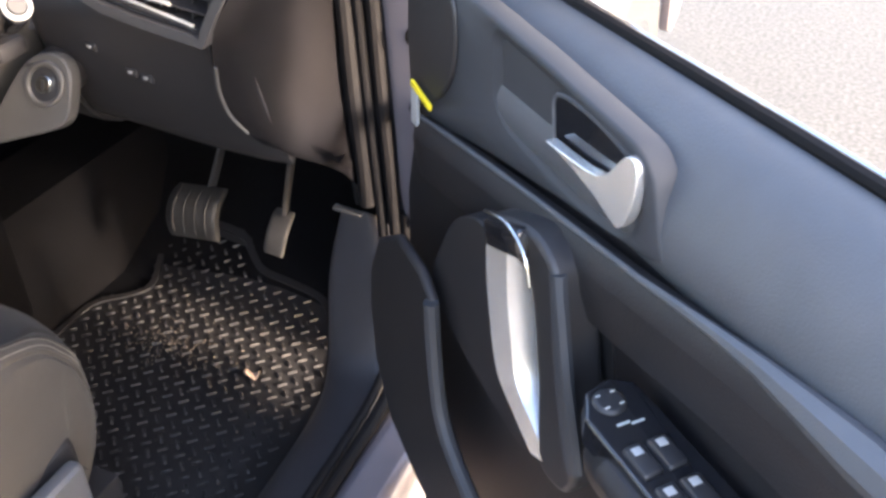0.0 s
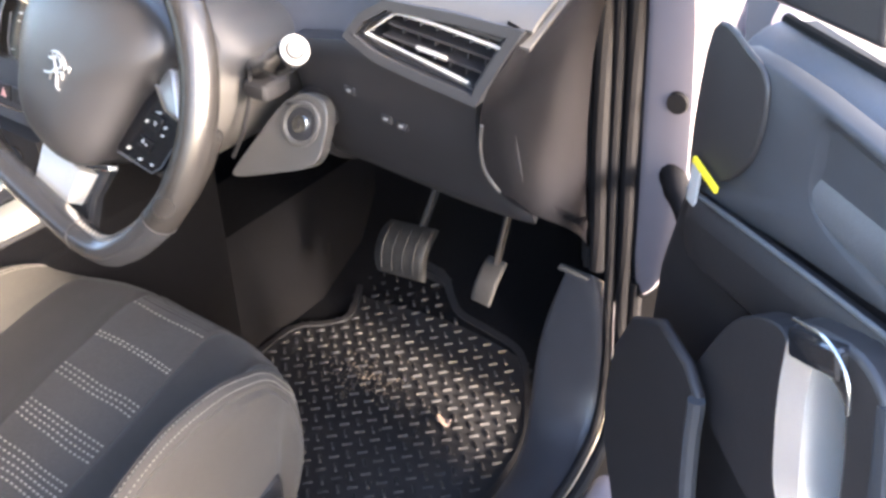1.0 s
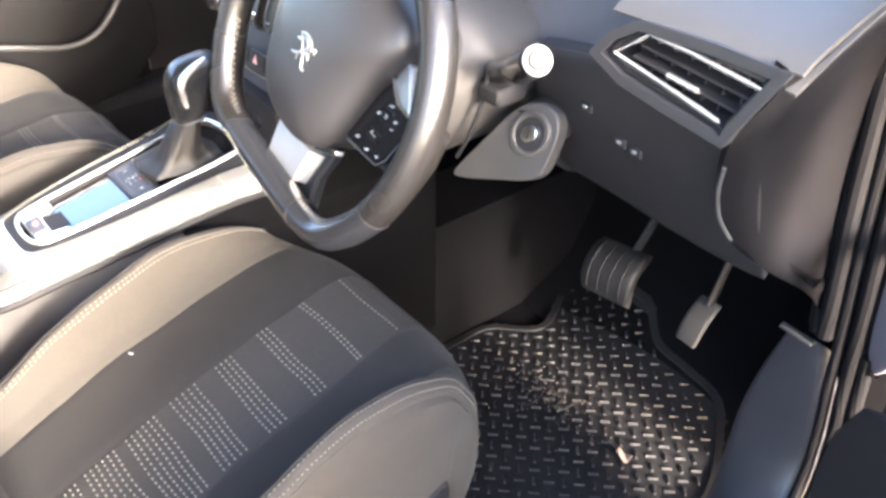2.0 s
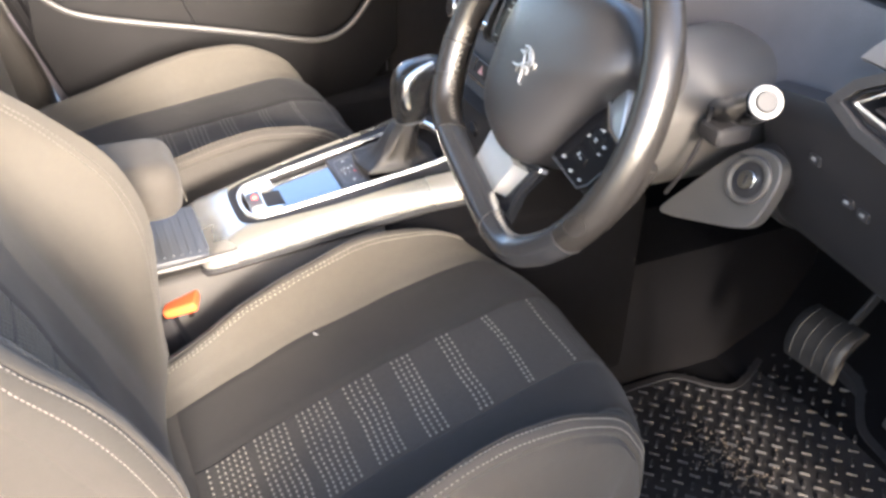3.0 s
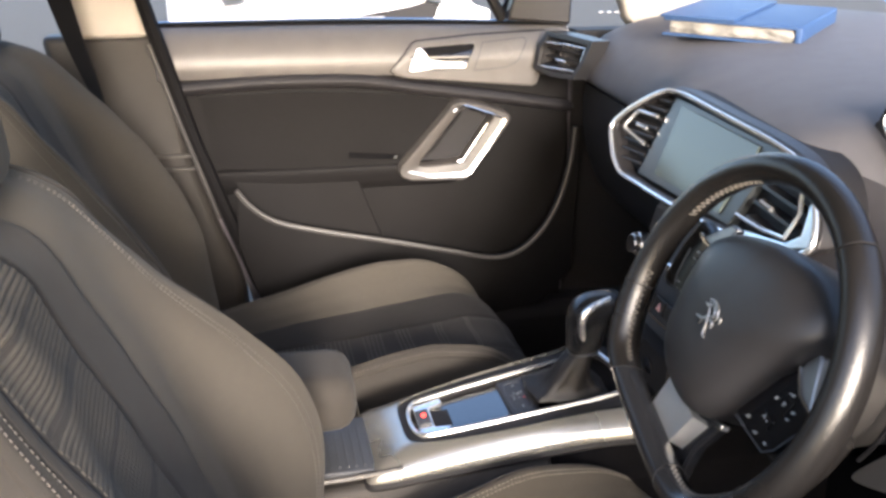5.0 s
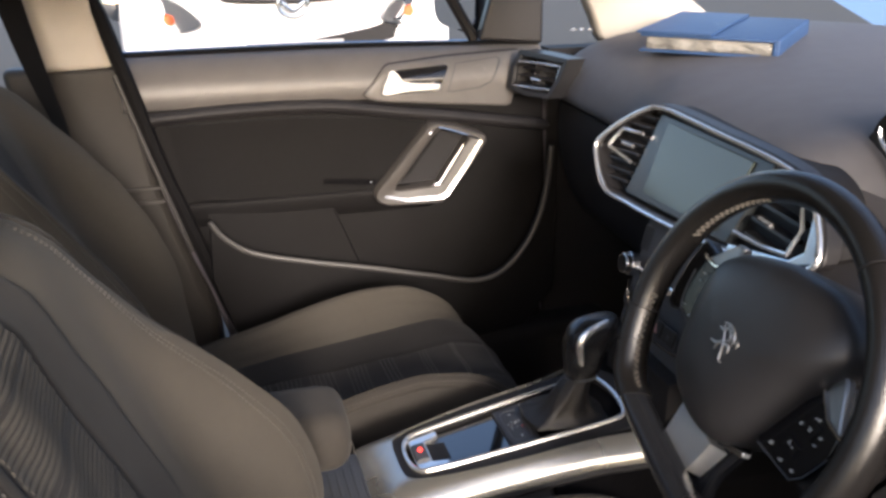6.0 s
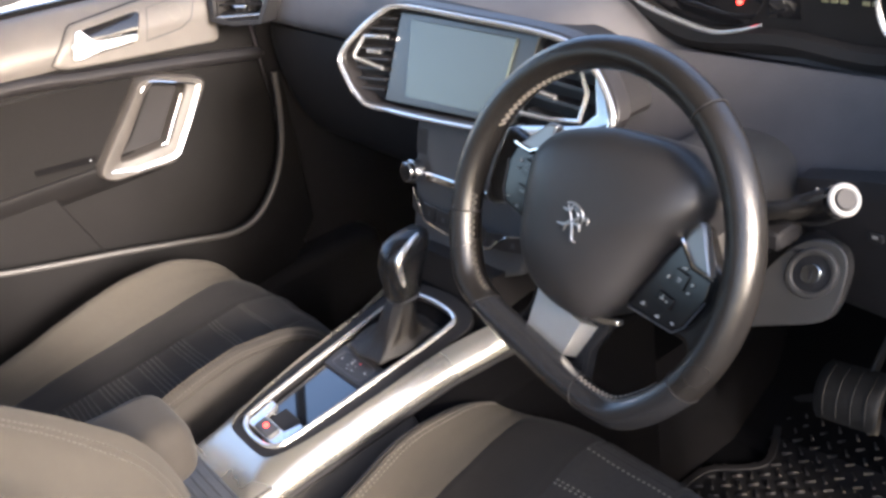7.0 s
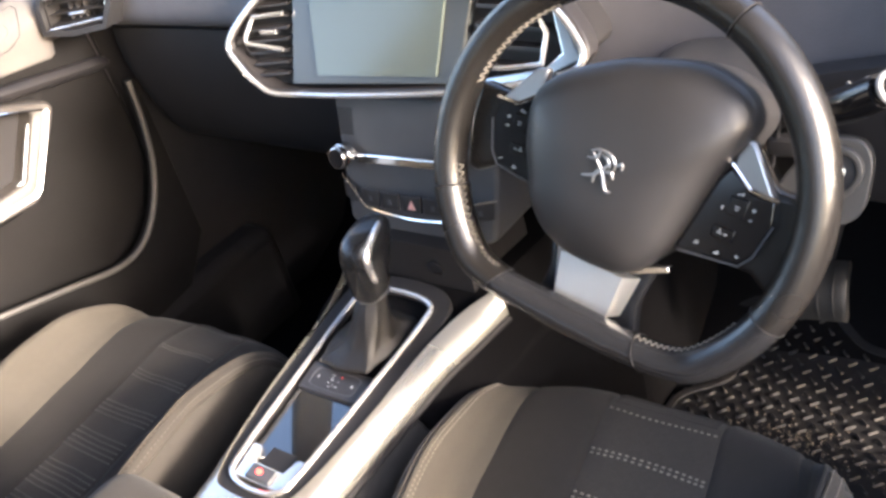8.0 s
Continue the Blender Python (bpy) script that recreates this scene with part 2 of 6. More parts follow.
def tube(path, radius, sides=10, closed=False, flat=1.0, up=(0, 0, 1), bm=None):
    """A bar along a path; radius a number or a list; flat squeezes it across."""
    P = [Vector(p) for p in path]
    n = len(P)
    rings = []
    for i, p in enumerate(P):
        t = (P[(i + 1) % n] - P[i - 1]) if closed else (P[min(i + 1, n - 1)] - P[max(i - 1, 0)])
        t.normalize()
        u = Vector(up)
        a = u.cross(t)
        if a.length < 1e-4:
            a = Vector((1, 0, 0)).cross(t)
        a.normalize()
        b = t.cross(a)
        r = radius[i] if isinstance(radius, (list, tuple)) else radius
        rings.append([p + a * math.cos(k * 2 * math.pi / sides) * r * flat + b * math.sin(k * 2 * math.pi / sides) * r for k in range(sides)])
    if closed:
        rings.append(rings[0])
        bm = skin(rings, caps=False, bm=bm)
        bmesh.ops.remove_doubles(bm, verts=bm.verts, dist=1e-6)
        return bm
    return skin(rings, bm=bm)


def prism(outline, to3, d0, d1, bm=None):
    """A flat outline (u, v) pushed from depth d0 to d1; to3 maps u, v, d to a place."""
    bm = bm or bmesh.new()
    a = [bm.verts.new(to3(u, v, d0)) for u, v in outline]
    b = [bm.verts.new(to3(u, v, d1)) for u, v in outline]
    n = len(outline)
    bm.faces.new(a)
    bm.faces.new(list(reversed(b)))
    for i in range(n):
        j = (i + 1) % n
        bm.faces.new((a[j], a[i], b[i], b[j]))
    bmesh.ops.recalc_face_normals(bm, faces=bm.faces)
    return bm


def frame_of(outline, inner, to3, d0, d1, bm=None):
    """A flat ring between two outlines with as many points, with thickness."""
    bm = bm or bmesh.new()
    n = len(outline)
    q = [[bm.verts.new(to3(u, v, d)) for u, v in o] for o, d in ((outline, d0), (outline, d1), (inner, d1), (inner, d0))]
    for k in range(4):
        a, b = q[k], q[(k + 1) % 4]
        for i in range(n):
            j = (i + 1) % n
            bm.faces.new((a[i], a[j], b[j], b[i]))
    bmesh.ops.recalc_face_normals(bm, faces=bm.faces)
    return bm


def patch(f, u0, u1, v0, v1, nu, nv, thick=0.008, seam=0.004, edge=0.02):
    """A padded panel on a surface f(u, v) -> place: its rim dips by seam, and it has thickness."""
    bm = bmesh.new()
    e = 1e-3

    def at(u, v, off):
        p = Vector(f(u, v))
        nrm = (Vector(f(u + e, v)) - Vector(f(u - e, v))).cross(Vector(f(u, v + e)) - Vector(f(u, v - e)))
        nrm.normalize()
        return p + nrm * off, nrm

    top, low = [], []
    for j in range(nv + 1):
        v = v0 + (v1 - v0) * j / nv
        rt, rl = [], []
        for i in range(nu + 1):
            u = u0 + (u1 - u0) * i / nu
            d = min(i / nu, 1 - i / nu) * abs(u1 - u0), min(j / nv, 1 - j / nv) * abs(v1 - v0)
            k = min(1.0, min(d) / edge)
            p, _ = at(u, v, -seam * (1 - k) ** 2)
            q, _ = at(u, v, -seam - thick)
            rt.append(bm.verts.new(p))
            rl.append(bm.verts.new(q))
        top.append(rt)
        low.append(rl)
    for j in range(nv):
        for i in range(nu):
            bm.faces.new((top[j][i], top[j][i + 1], top[j + 1][i + 1], top[j + 1][i]))
    rim = [top[0][i] for i in range(nu + 1)] + [top[j][nu] for j in range(1, nv + 1)] + [top[nv][i] for i in range(nu - 1, -1, -1)] + [top[j][0] for j in range(nv - 1, 0, -1)]
    rlo = [low[0][i] for i in range(nu + 1)] + [low[j][nu] for j in range(1, nv + 1)] + [low[nv][i] for i in range(nu - 1, -1, -1)] + [low[j][0] for j in range(nv - 1, 0, -1)]
    for i in range(len(rim)):
        k = (i + 1) % len(rim)
        bm.faces.new((rim[k], rim[i], rlo[i], rlo[k]))
    used = set(rlo)
    for row in low:
        for w in row:
            if w not in used:
                bm.verts.remove(w)
    return bm


def stitches(curve, n, size, parent, name="stitching", m=None, material=None):
    """A row of thread stitches along a curve of (place, normal) pairs."""
    bm = bmesh.new()
    for i in range(n):
        a = i / n * (len(curve) - 1)
        k = int(a)
        (p, u), (q, _) = curve[k], curve[min(k + 1, len(curve) - 1)]
        p, q, u = Vector(p), Vector(q), Vector(u).normalized()
        c = p.lerp(q, a - k)
        t = (q - p).normalized()
        s = u.cross(t)
        block(size, c + u * size[2] * 0.3, Matrix((t, s, u)).transposed(), bm)
    ob = part(name, bm, material or THREAD, parent, sharp=0, m=m)
    return tagged(ob, kind="stuff")


def ellipse(cx, cy, rx, ry, n=24, power=2.0, a0=0.0):
    out = []
    for i in range(n):
        a = a0 + i * 2 * math.pi / n
        c, s = math.cos(a), math.sin(a)
        out.append((cx + rx * math.copysign(abs(c) ** (2 / power), c), cy + ry * math.copysign(abs(s) ** (2 / power), s)))
    return out


def dense(points, k=5):
    """The closed outline with each side cut into k steps."""
    out = []
    for i in range(len(points)):
        a, b = Vector(points[i]), Vector(points[(i + 1) % len(points)])
        out += [tuple(a.lerp(b, j / k)) for j in range(k)]
    return out


def smooth_outline(points, n=48):
    return [(p.x, p.y) for p in spline([(u, v, 0) for u, v in points], n, True)]


def radial(outline, mid, n):
    """n places on a closed outline, at even turns round a point inside it."""
    out = []
    for i in range(n):
        a = 2 * math.pi * i / n
        d = Vector((math.cos(a), math.sin(a)))
        best = 0.0
        for k in range(len(outline)):
            p, q = Vector(outline[k - 1]) - Vector(mid), Vector(outline[k]) - Vector(mid)
            e = q - p
            det = d.x * -e.y + e.x * d.y
            if abs(det) > 1e-12:
                r, f = (p.x * -e.y + e.x * p.y) / det, (d.x * p.y - d.y * p.x) / det
                if -1e-9 <= f <= 1 + 1e-9:
                    best = max(best, r)
        out.append((mid[0] + d.x * best, mid[1] + d.y * best))
    return out


def shrink(outline, by):
    """The outline moved inwards, towards its middle line, by a distance."""
    n = len(outline)
    area = sum(outline[i][0] * outline[(i + 1) % n][1] - outline[(i + 1) % n][0] * outline[i][1] for i in range(n))
    sg = 1 if area > 0 else -1
    out = []
    for i in range(n):
        a, b, c = Vector(outline[i - 1]), Vector(outline[i]), Vector(outline[(i + 1) % n])
        t = (c - b).normalized() + (b - a).normalized()
        t.normalize()
        out.append(tuple(b + Vector((-t.y, t.x)) * by * sg))
    return out


def crumple(p, size, depth):
    """A place moved by a soft, uneven amount, as padding gives."""
    p = Vector(p)
    return p + noise.noise_vector(p / size) * depth


# ---- ground and the car's shell ----
def yz(x):
    return lambda u, v, d: (x + d, u, v)


bm = bmesh.new()
bmesh.ops.create_grid(bm, x_segments=2, y_segments=2, size=400)
tagged(part("ground", bm, ASPHALT, None), "sunlit grey asphalt with coarse grain", "ground", kind="structure")

# floor pan and tunnel
bm = block((1.64, 2.6, 0.03), (X0, -0.3, 0.19))
tagged(part("floor", bm, CARPETSHD, None), "black carpet on the car's floor", "floor", kind="structure")
tun = [[(X0 + dx, y, z) for dx, z in ((-0.13, 0.2), (-0.11, 0.34), (-0.07, 0.40), (0.07, 0.40), (0.11, 0.34), (0.13, 0.2))] for y in (-1.2, 0.0, 0.5, 0.9)]
tagged(part("floor_tunnel", skin(tun), CARPETSHD, None), "black carpeted tunnel between the footwells", "floor", kind="structure")
# toe board
toe = [[(x, 0.52, 0.2), (x, 0.66, 0.26), (x, 0.80, 0.44), (x, 0.84, 0.75), (x, 0.87, 0.75), (x, 0.87, 0.18), (x, 0.52, 0.18)] for x in (-0.76, 0.79)]
tagged(part("wall_front", skin(toe), CARPETSHD, None), "black carpeted toe board under the dashboard", "wall", kind="structure")
bm = block((0.05, 0.62, 0.80), (-0.785, 0.585, 0.59))
tagged(part("wall_kick_left", bm, DARK, None), "dark side wall of the passenger footwell", "wall", kind="structure")
bm = block((1.6, 0.04, 0.8), (X0, -1.62, 0.6))
tagged(part("wall_back", bm, CARPETSHD, None), "dark rear end of the cabin", "wall", kind="structure")

# roof, a curved shell, over headliner
def roof_at(z0):
    def f(u, v):
        x = X0 + (u - 0.5) * 1.16
        y = -1.7 + v * 1.95
        return (x, y, z0 - 0.06 * (2 * u - 1) ** 2 - 0.05 * (v * 1.2 - 0.4) ** 2)
    return f


tagged(part("ceiling", patch(roof_at(1.45), 0, 1, 0, 1, 16, 16, thick=0.035, seam=0.0), HEADL, None), "pale cloth headliner under the roof", "ceiling", kind="structure")

# windscreen and its frame
ws = lambda u, v: (X0 + (u - 0.5) * (1.42 - 0.3 * v), 1.12 - 0.88 * v - 0.08 * (2 * u - 1) ** 2, 1.02 + 0.40 * v - 0.03 * (2 * u - 1) ** 2)
g = part("window_1", patch(ws, 0.0, 1.0, 0.0, 1.0, 16, 8, thick=0.004, seam=0.0), GLASS, None)
g.visible_shadow = False
tagged(g, "lightly tinted windscreen glass", "window", kind="structure")
bm = bmesh.new()
bonnet_rings = [[(X0 + sx * w, y, z) for sx, z in ((-1, zz - 0.12), (-0.92, zz - 0.02), (-0.5, zz), (0, zz + 0.015), (0.5, zz), (0.92, zz - 0.02), (1, zz - 0.12))] for y, w, zz in ((1.10, 0.78, 1.0), (1.4, 0.77, 0.97), (1.8, 0.74, 0.9), (2.05, 0.68, 0.78))]
tagged(part("bonnet", skin(bonnet_rings, closed=False, caps=False), PAINT, None), "silver mauve painted bonnet", "bonnet", kind="structure")
wp = tube(spline([(-0.55, 1.02, 1.045), (-0.2, 0.98, 1.06), (0.25, 1.0, 1.06)], 12), 0.008, 6)
tagged(part("wiper", wp, RUBBER, None), "black wiper arm at the windscreen's foot", "wiper")


def spline_rows(rows, n=14):
    """Rows of numbers made denser along a smooth curve."""
    out = []
    for i in range(n):
        a = i / (n - 1) * (len(rows) - 1)
        k = min(int(a), len(rows) - 2)
        f = a - k
        out.append([p + (q - p) * f for p, q in zip(rows[k], rows[k + 1])])
    return out


def pillar(name, path, rad, material, label, flat=0.6):
    ob = part(name, tube(spline(path, 14), rad, 12, flat=flat, up=(1, 0, 0)), material, None)
    return tagged(ob, label, "pillar", kind="structure")


pillar("pillar_a_right", [(X0 + 0.745, 0.47, 1.0), (X0 + 0.715, 0.32, 1.13), (X0 + 0.64, 0.10, 1.29), (X0 + 0.585, -0.1, 1.385)], 0.04, DARK, "dark windscreen pillar")
pillar("roof_rail_right", [(X0 + 0.585, -0.1, 1.385), (X0 + 0.575, -0.6, 1.41), (X0 + 0.575, -1.2, 1.40), (X0 + 0.6, -1.65, 1.3)], 0.035, PILLARC, "pale trim along the roof edge")
rings = []
for x, ya, yb, z in spline_rows(((-0.755, 0.36, 0.68, 0.99), (-0.74, 0.336, 0.62, 1.05), (-0.715, 0.29, 0.50, 1.12), (-0.675, 0.16, 0.34, 1.21), (-0.62, -0.02, 0.14, 1.31), (-0.565, -0.16, -0.04, 1.39))):
    rings.append([(x - 0.02, ya, z), (x + 0.012, ya + 0.012, z), (x + 0.03, (ya + yb) / 2, z), (x + 0.03, yb - 0.015, z), (x + 0.01, yb, z), (x - 0.02, yb - 0.01, z)])
tagged(part("pillar_a_left", skin(rings), PILLARC, None, subsurf=1), "cream trim of the windscreen pillar", "pillar", kind="structure")
pillar("roof_rail_left", [(X0 - 0.585, -0.1, 1.385), (X0 - 0.575, -0.6, 1.41), (X0 - 0.575, -1.2, 1.40), (X0 - 0.6, -1.65, 1.3)], 0.035, PILLARC, "pale trim along the roof edge")
ps = thing("passenger_door_seal", "black rubber seal between the closed door and the centre pillar", "seal", (-0.74, -0.5, 0.8))
part("rib", tube(spline([(-0.70, -0.66, 1.25), (-0.722, -0.585, 1.125), (-0.722, -0.546, 0.994), (-0.722, -0.498, 0.811), (-0.722, -0.477, 0.747), (-0.722, -0.448, 0.657), (-0.722, -0.411, 0.549), (-0.722, -0.387, 0.486), (-0.722, -0.33, 0.38)], 40), 0.0135, 8), RUBBER, ps)
part("rib", tube(spline([(-0.712, -0.560, 0.99), (-0.708, -0.518, 0.84), (-0.708, -0.488, 0.74), (-0.710, -0.462, 0.65)], 30), 0.004, 8), GREYPL, ps)
part("ledge", round_box((0.010, 0.082, 0.006), (-0.733, -0.545, 0.774), 0.002), PULLPL, ps, "pale ledge of the trim behind the door")
part("ledge", round_box((0.010, 0.060, 0.006), (-0.733, -0.530, 0.748), 0.002), PULLPL, ps)
# passenger side centre pillar: cream above, dark below, with belt
bp = [(-0.757, -0.625, 1.0), (-0.735, -0.645, 1.12), (-0.66, -0.69, 1.3), (-0.58, -0.72, 1.4)]
rings = [[(x + dx, y + dy, z) for dx, dy in ((-0.03, 0.075), (0.03, 0.06), (0.04, 0.0), (0.04, -0.07), (-0.03, -0.08))] for x, y, z in spline(bp, 10)]
tagged(part("pillar_b_left", skin(rings), PILLARC, None, bevel=0.01), "cream plastic trim of the centre pillar", "pillar", kind="structure")
rings = [[(-0.775 + dx, y + dy, z) for dx, dy in ((-0.03, 0.10), (0.02, 0.085), (0.03, 0.0), (0.03, -0.12), (-0.03, -0.12))] for y, z in ((-0.50, 0.25), (-0.52, 0.5), (-0.60, 0.78), (-0.63, 1.002))]
tagged(part("pillar_b_lower_left", skin(rings), BPILL, None, bevel=0.012), "grey brown lower trim of the centre pillar", "pillar", kind="structure")
rings = [[(0.81 + dx, y + dy, z) for dx, dy in ((-0.04, 0.08), (0.03, 0.08), (0.03, -0.1), (-0.04, -0.1))] for y, z in ((-0.80, 0.3), (-0.82, 0.95))]
rings += [[(0.62 + dx, -0.86 + dy, 1.38) for dx, dy in ((-0.04, 0.05), (0.03, 0.05), (0.03, -0.1), (-0.04, -0.1))]]
tagged(part("pillar_b_right", skin(rings), HARD, None, bevel=0.01), "dark centre pillar by the open door", "pillar", kind="structure")
# rear side panels close the cabin behind
for s, n in ((-1, "left"), (1, "right")):
    bm = block((0.05, 0.85, 0.72), (X0 + s * 0.78, -1.25, 0.6))
    tagged(part("wall_rear_" + n, bm, SLATE, None, bevel=0.02), "grey rear side trim", "wall", kind="structure")
# rear bench
bm = round_box((1.25, 0.5, 0.22), (X0, -1.2, 0.45), 0.05)
bench = thing("rear_bench", "dark cloth rear bench seat", "seat", (X0, -1.2, 0.2))
part("seat", bm, CLOTH, bench)
part("backrest", round_box((1.25, 0.16, 0.6), (X0, -1.48, 0.78), 0.05, Matrix.Rotation(radians(-15), 3, "X")), CLOTH, bench)

# passenger side sill
bm = block((0.11, 1.1, 0.24), (-0.745, -0.12, 0.29))
tagged(part("sill_left", bm, DARK, None, bevel=0.03), "dark sill under the closed door", "sill", kind="structure")

# ---- driver's door frame: sill, kick panel, pillar, seals ----
# sill trim: a plastic cover that sweeps down from the kick panel and runs back
sill_in = spline([(0.690, 0.402, 0.578), (0.668, 0.402, 0.50), (0.657, 0.401, 0.44), (0.655, 0.395, 0.37), (0.662, 0.372, 0.31), (0.673, 0.32, 0.285), (0.680, 0.2, 0.28), (0.682, 0.0, 0.28), (0.682, -0.75, 0.28)], 60)
sill_out = spline([(0.742, 0.402, 0.580), (0.756, 0.402, 0.53), (0.766, 0.402, 0.46), (0.770, 0.396, 0.40), (0.775, 0.365, 0.362), (0.780, 0.30, 0.345), (0.782, 0.2, 0.34), (0.783, 0.0, 0.34), (0.783, -0.75, 0.34)], 60)
rings = []
for p, q in zip(sill_in, sill_out):
    up = Vector((-0.003, -0.010, 0.010))
    rings.append([p + Vector((-0.004, 0.03, -0.05)), p, p.lerp(q, 0.10) + up * 0.7, p.lerp(q, 0.45) + up * 1.3, p.lerp(q, 0.85) + up, q, q + Vector((0.0, 0.05, -0.05))])
sill = thing("sill_trim", "dark grey plastic sill cover along the door opening", "sill trim", (0.7, 0.3, 0.2))
part("cover", skin(rings), SILLPL, sill, subsurf=1)
part("clip", round_box((0.040, 0.010, 0.005), (0.706, 0.388, 0.585), 0.002, Matrix.Rotation(radians(3), 3, "Y")), GREYPL, sill, "pale top edge")
# rubber door seal: two ribs round the opening
seal_path = [(0.728, 0.365, 1.12), (0.738, 0.385, 1.0), (0.744, 0.392, 0.92), (0.750, 0.394, 0.837), (0.758, 0.394, 0.72), (0.766, 0.394, 0.62), (0.772, 0.392, 0.54), (0.778, 0.392, 0.46), (0.781, 0.382, 0.385), (0.788, 0.33, 0.362), (0.792, 0.20, 0.352), (0.792, -0.3, 0.35), (0.792, -0.72, 0.35)]
seal = thing("door_seal", "broad ribbed black rubber seal round the door opening", "seal", (0.77, 0.3, 0.3))
sp_ = spline(seal_path, 72)
part("rib", tube(sp_, 0.0085, 10), RUBBER, seal)
part("rib", tube([p + Vector((-0.016, -0.004, 0.003)) for p in sp_], 0.0065, 10), RUBBER, seal)
part("rib", tube([p + Vector((-0.031, -0.010, 0.006)) for p in sp_][:32], 0.0095, 10), RUBBER, seal)
part("rib", tube([p + Vector((-0.046, -0.002, 0.0)) for p in sp_][:32], 0.006, 10), RUBBER, seal)
part("rib", tube([p + Vector((0.014, 0.004, -0.002)) for p in sp_ if p.z < 0.60 and p.y > 0.36], 0.008, 10), RUBBER, seal)
part("carrier", skin([[p + Vector(o) for o in ((-0.060, 0.02, 0), (-0.058, 0.004, 0), (0.016, 0.006, 0), (0.018, 0.03, 0))] for p in sp_[:32]]), RUBBER, seal, "smooth rubber web between the ribs")
# painted hinge pillar
rings = [[(x0, y - 0.012, z), (x0 + 0.01, y - 0.018, z), (x1 - 0.003, y - 0.018, z), (x1, y - 0.015, z), (x1, y + 0.12, z), (x0, y + 0.12, z)]
         for x0, x1, y, z in ((0.7875, 0.7925, 0.408, 0.583), (0.782, 0.804, 0.408, 0.596), (0.779, 0.812, 0.408, 0.612), (0.776, 0.819, 0.408, 0.635), (0.774, 0.823, 0.409, 0.66), (0.771, 0.8245, 0.41, 0.70), (0.766, 0.823, 0.411, 0.76), (0.759, 0.816, 0.412, 0.84), (0.754, 0.808, 0.411, 0.91), (0.748, 0.798, 0.408, 0.97), (0.742, 0.788, 0.40, 1.1), (0.73, 0.775, 0.34, 1.22))]
tagged(part("pillar_hinge_right", skin(rings), PAINT, None), "silver mauve painted door pillar with plugged hole", "pillar", kind="structure")
# the lower body, wing and sill outside
bm = block((0.075, 1.2, 0.12), (0.825, -0.25, 0.275))
tagged(part("rocker_right", bm, PAINT, None, bevel=0.02), "silver mauve painted sill of the car body", "sill", kind="structure")
wing = smooth_outline([(0.49, 0.30), (0.49, 0.60), (0.50, 0.90), (0.80, 0.92), (1.20, 0.88), (1.55, 0.80), (1.75, 0.66), (1.78, 0.45), (1.66, 0.36), (1.60, 0.48), (1.48, 0.60), (1.30, 0.665), (1.10, 0.60), (0.98, 0.46), (0.94, 0.30), (0.7, 0.27)], 80)
bm = prism(wing, yz(0.845), 0.0, 0.03)
tagged(part("wing_right", bm, PAINT, None, bevel=0.008), "silver mauve front wing", "wing", kind="structure")
fw = thing("car_wheel", "black tyre on a steel wheel under the front wing", "wheel", (0.77, 1.28, 0.31))
part("tyre", tube([(0.66, 1.28, 0.315), (0.67, 1.28, 0.315), (0.85, 1.28, 0.315), (0.86, 1.28, 0.315)], [0.29, 0.315, 0.315, 0.29], 36, up=(0, 0, 1)), TYRE, fw)
part("rim", tube([(0.70, 1.28, 0.315), (0.864, 1.28, 0.315)], 0.205, 28, up=(0, 0, 1)), STEEL, fw)
bm = block((0.09, 0.4, 0.62), (0.79, 0.68, 0.55))
tagged(part("wall_kick_right", bm, DARK, None), "dark inner wing behind the pillar", "wall", kind="structure")
plug = thing("pillar_plug", "black round rubber plug in the painted pillar", "plug", (0.795, 0.40, 0.835))
bm = bmesh.new()
bmesh.ops.create_cone(bm, cap_ends=True, segments=24, radius1=0.0125, radius2=0.011, depth=0.008)
part("cap", bm, RUBBER, plug, m=Matrix.Translation((0.799, 0.393, 0.832)) @ Matrix.Rotation(radians(90), 4, "X"))
check = thing("door_check", "black rubber boot of the door check strap and cable", "cable", (0.82, 0.38, 0.76))
part("boot", tube(spline([(0.802, 0.402, 0.748), (0.818, 0.375, 0.747), (0.835, 0.35, 0.744), (0.86, 0.31, 0.738)], 12), [0.014, 0.0155, 0.0145, 0.014, 0.0145, 0.013, 0.012, 0.011, 0.010, 0.009, 0.009, 0.009], 12), RUBBER, check)

def inside(x, y, poly):
    c = False
    for i in range(len(poly)):
        (xa, ya), (xb, yb) = poly[i - 1], poly[i]
        if (ya > y) != (yb > y) and x < (xb - xa) * (y - ya) / (yb - ya) + xa:
            c = not c
    return c


# ---- rubber floor mat with tread ----
mat_thing = thing("floor_mat", "black rubber floor mat with tread plate pattern, dusty and worn", "floor mat", (0.4, 0.35, 0.2))
mat_out = smooth_outline([(0.63, 0.10), (0.655, 0.25), (0.652, 0.37), (0.632, 0.45), (0.585, 0.53), (0.535, 0.59), (0.46, 0.605), (0.40, 0.612), (0.365, 0.635), (0.33, 0.66), (0.25, 0.665), (0.188, 0.64), (0.18, 0.60), (0.214, 0.52), (0.20, 0.485), (0.158, 0.44), (0.152, 0.37), (0.16, 0.2), (0.17, 0.08), (0.40, 0.06)], 80)


def mat_z(x, y):
    t = max(0.0, y - 0.50)
    return 0.212 + 0.6 * t * t * 3.2 + 0.012 * max(0, (x - 0.60) / 0.06) + 0.002 * math.sin(9 * x + 7 * y)


bm = bmesh.new()
cell, grid = 0.011, {}


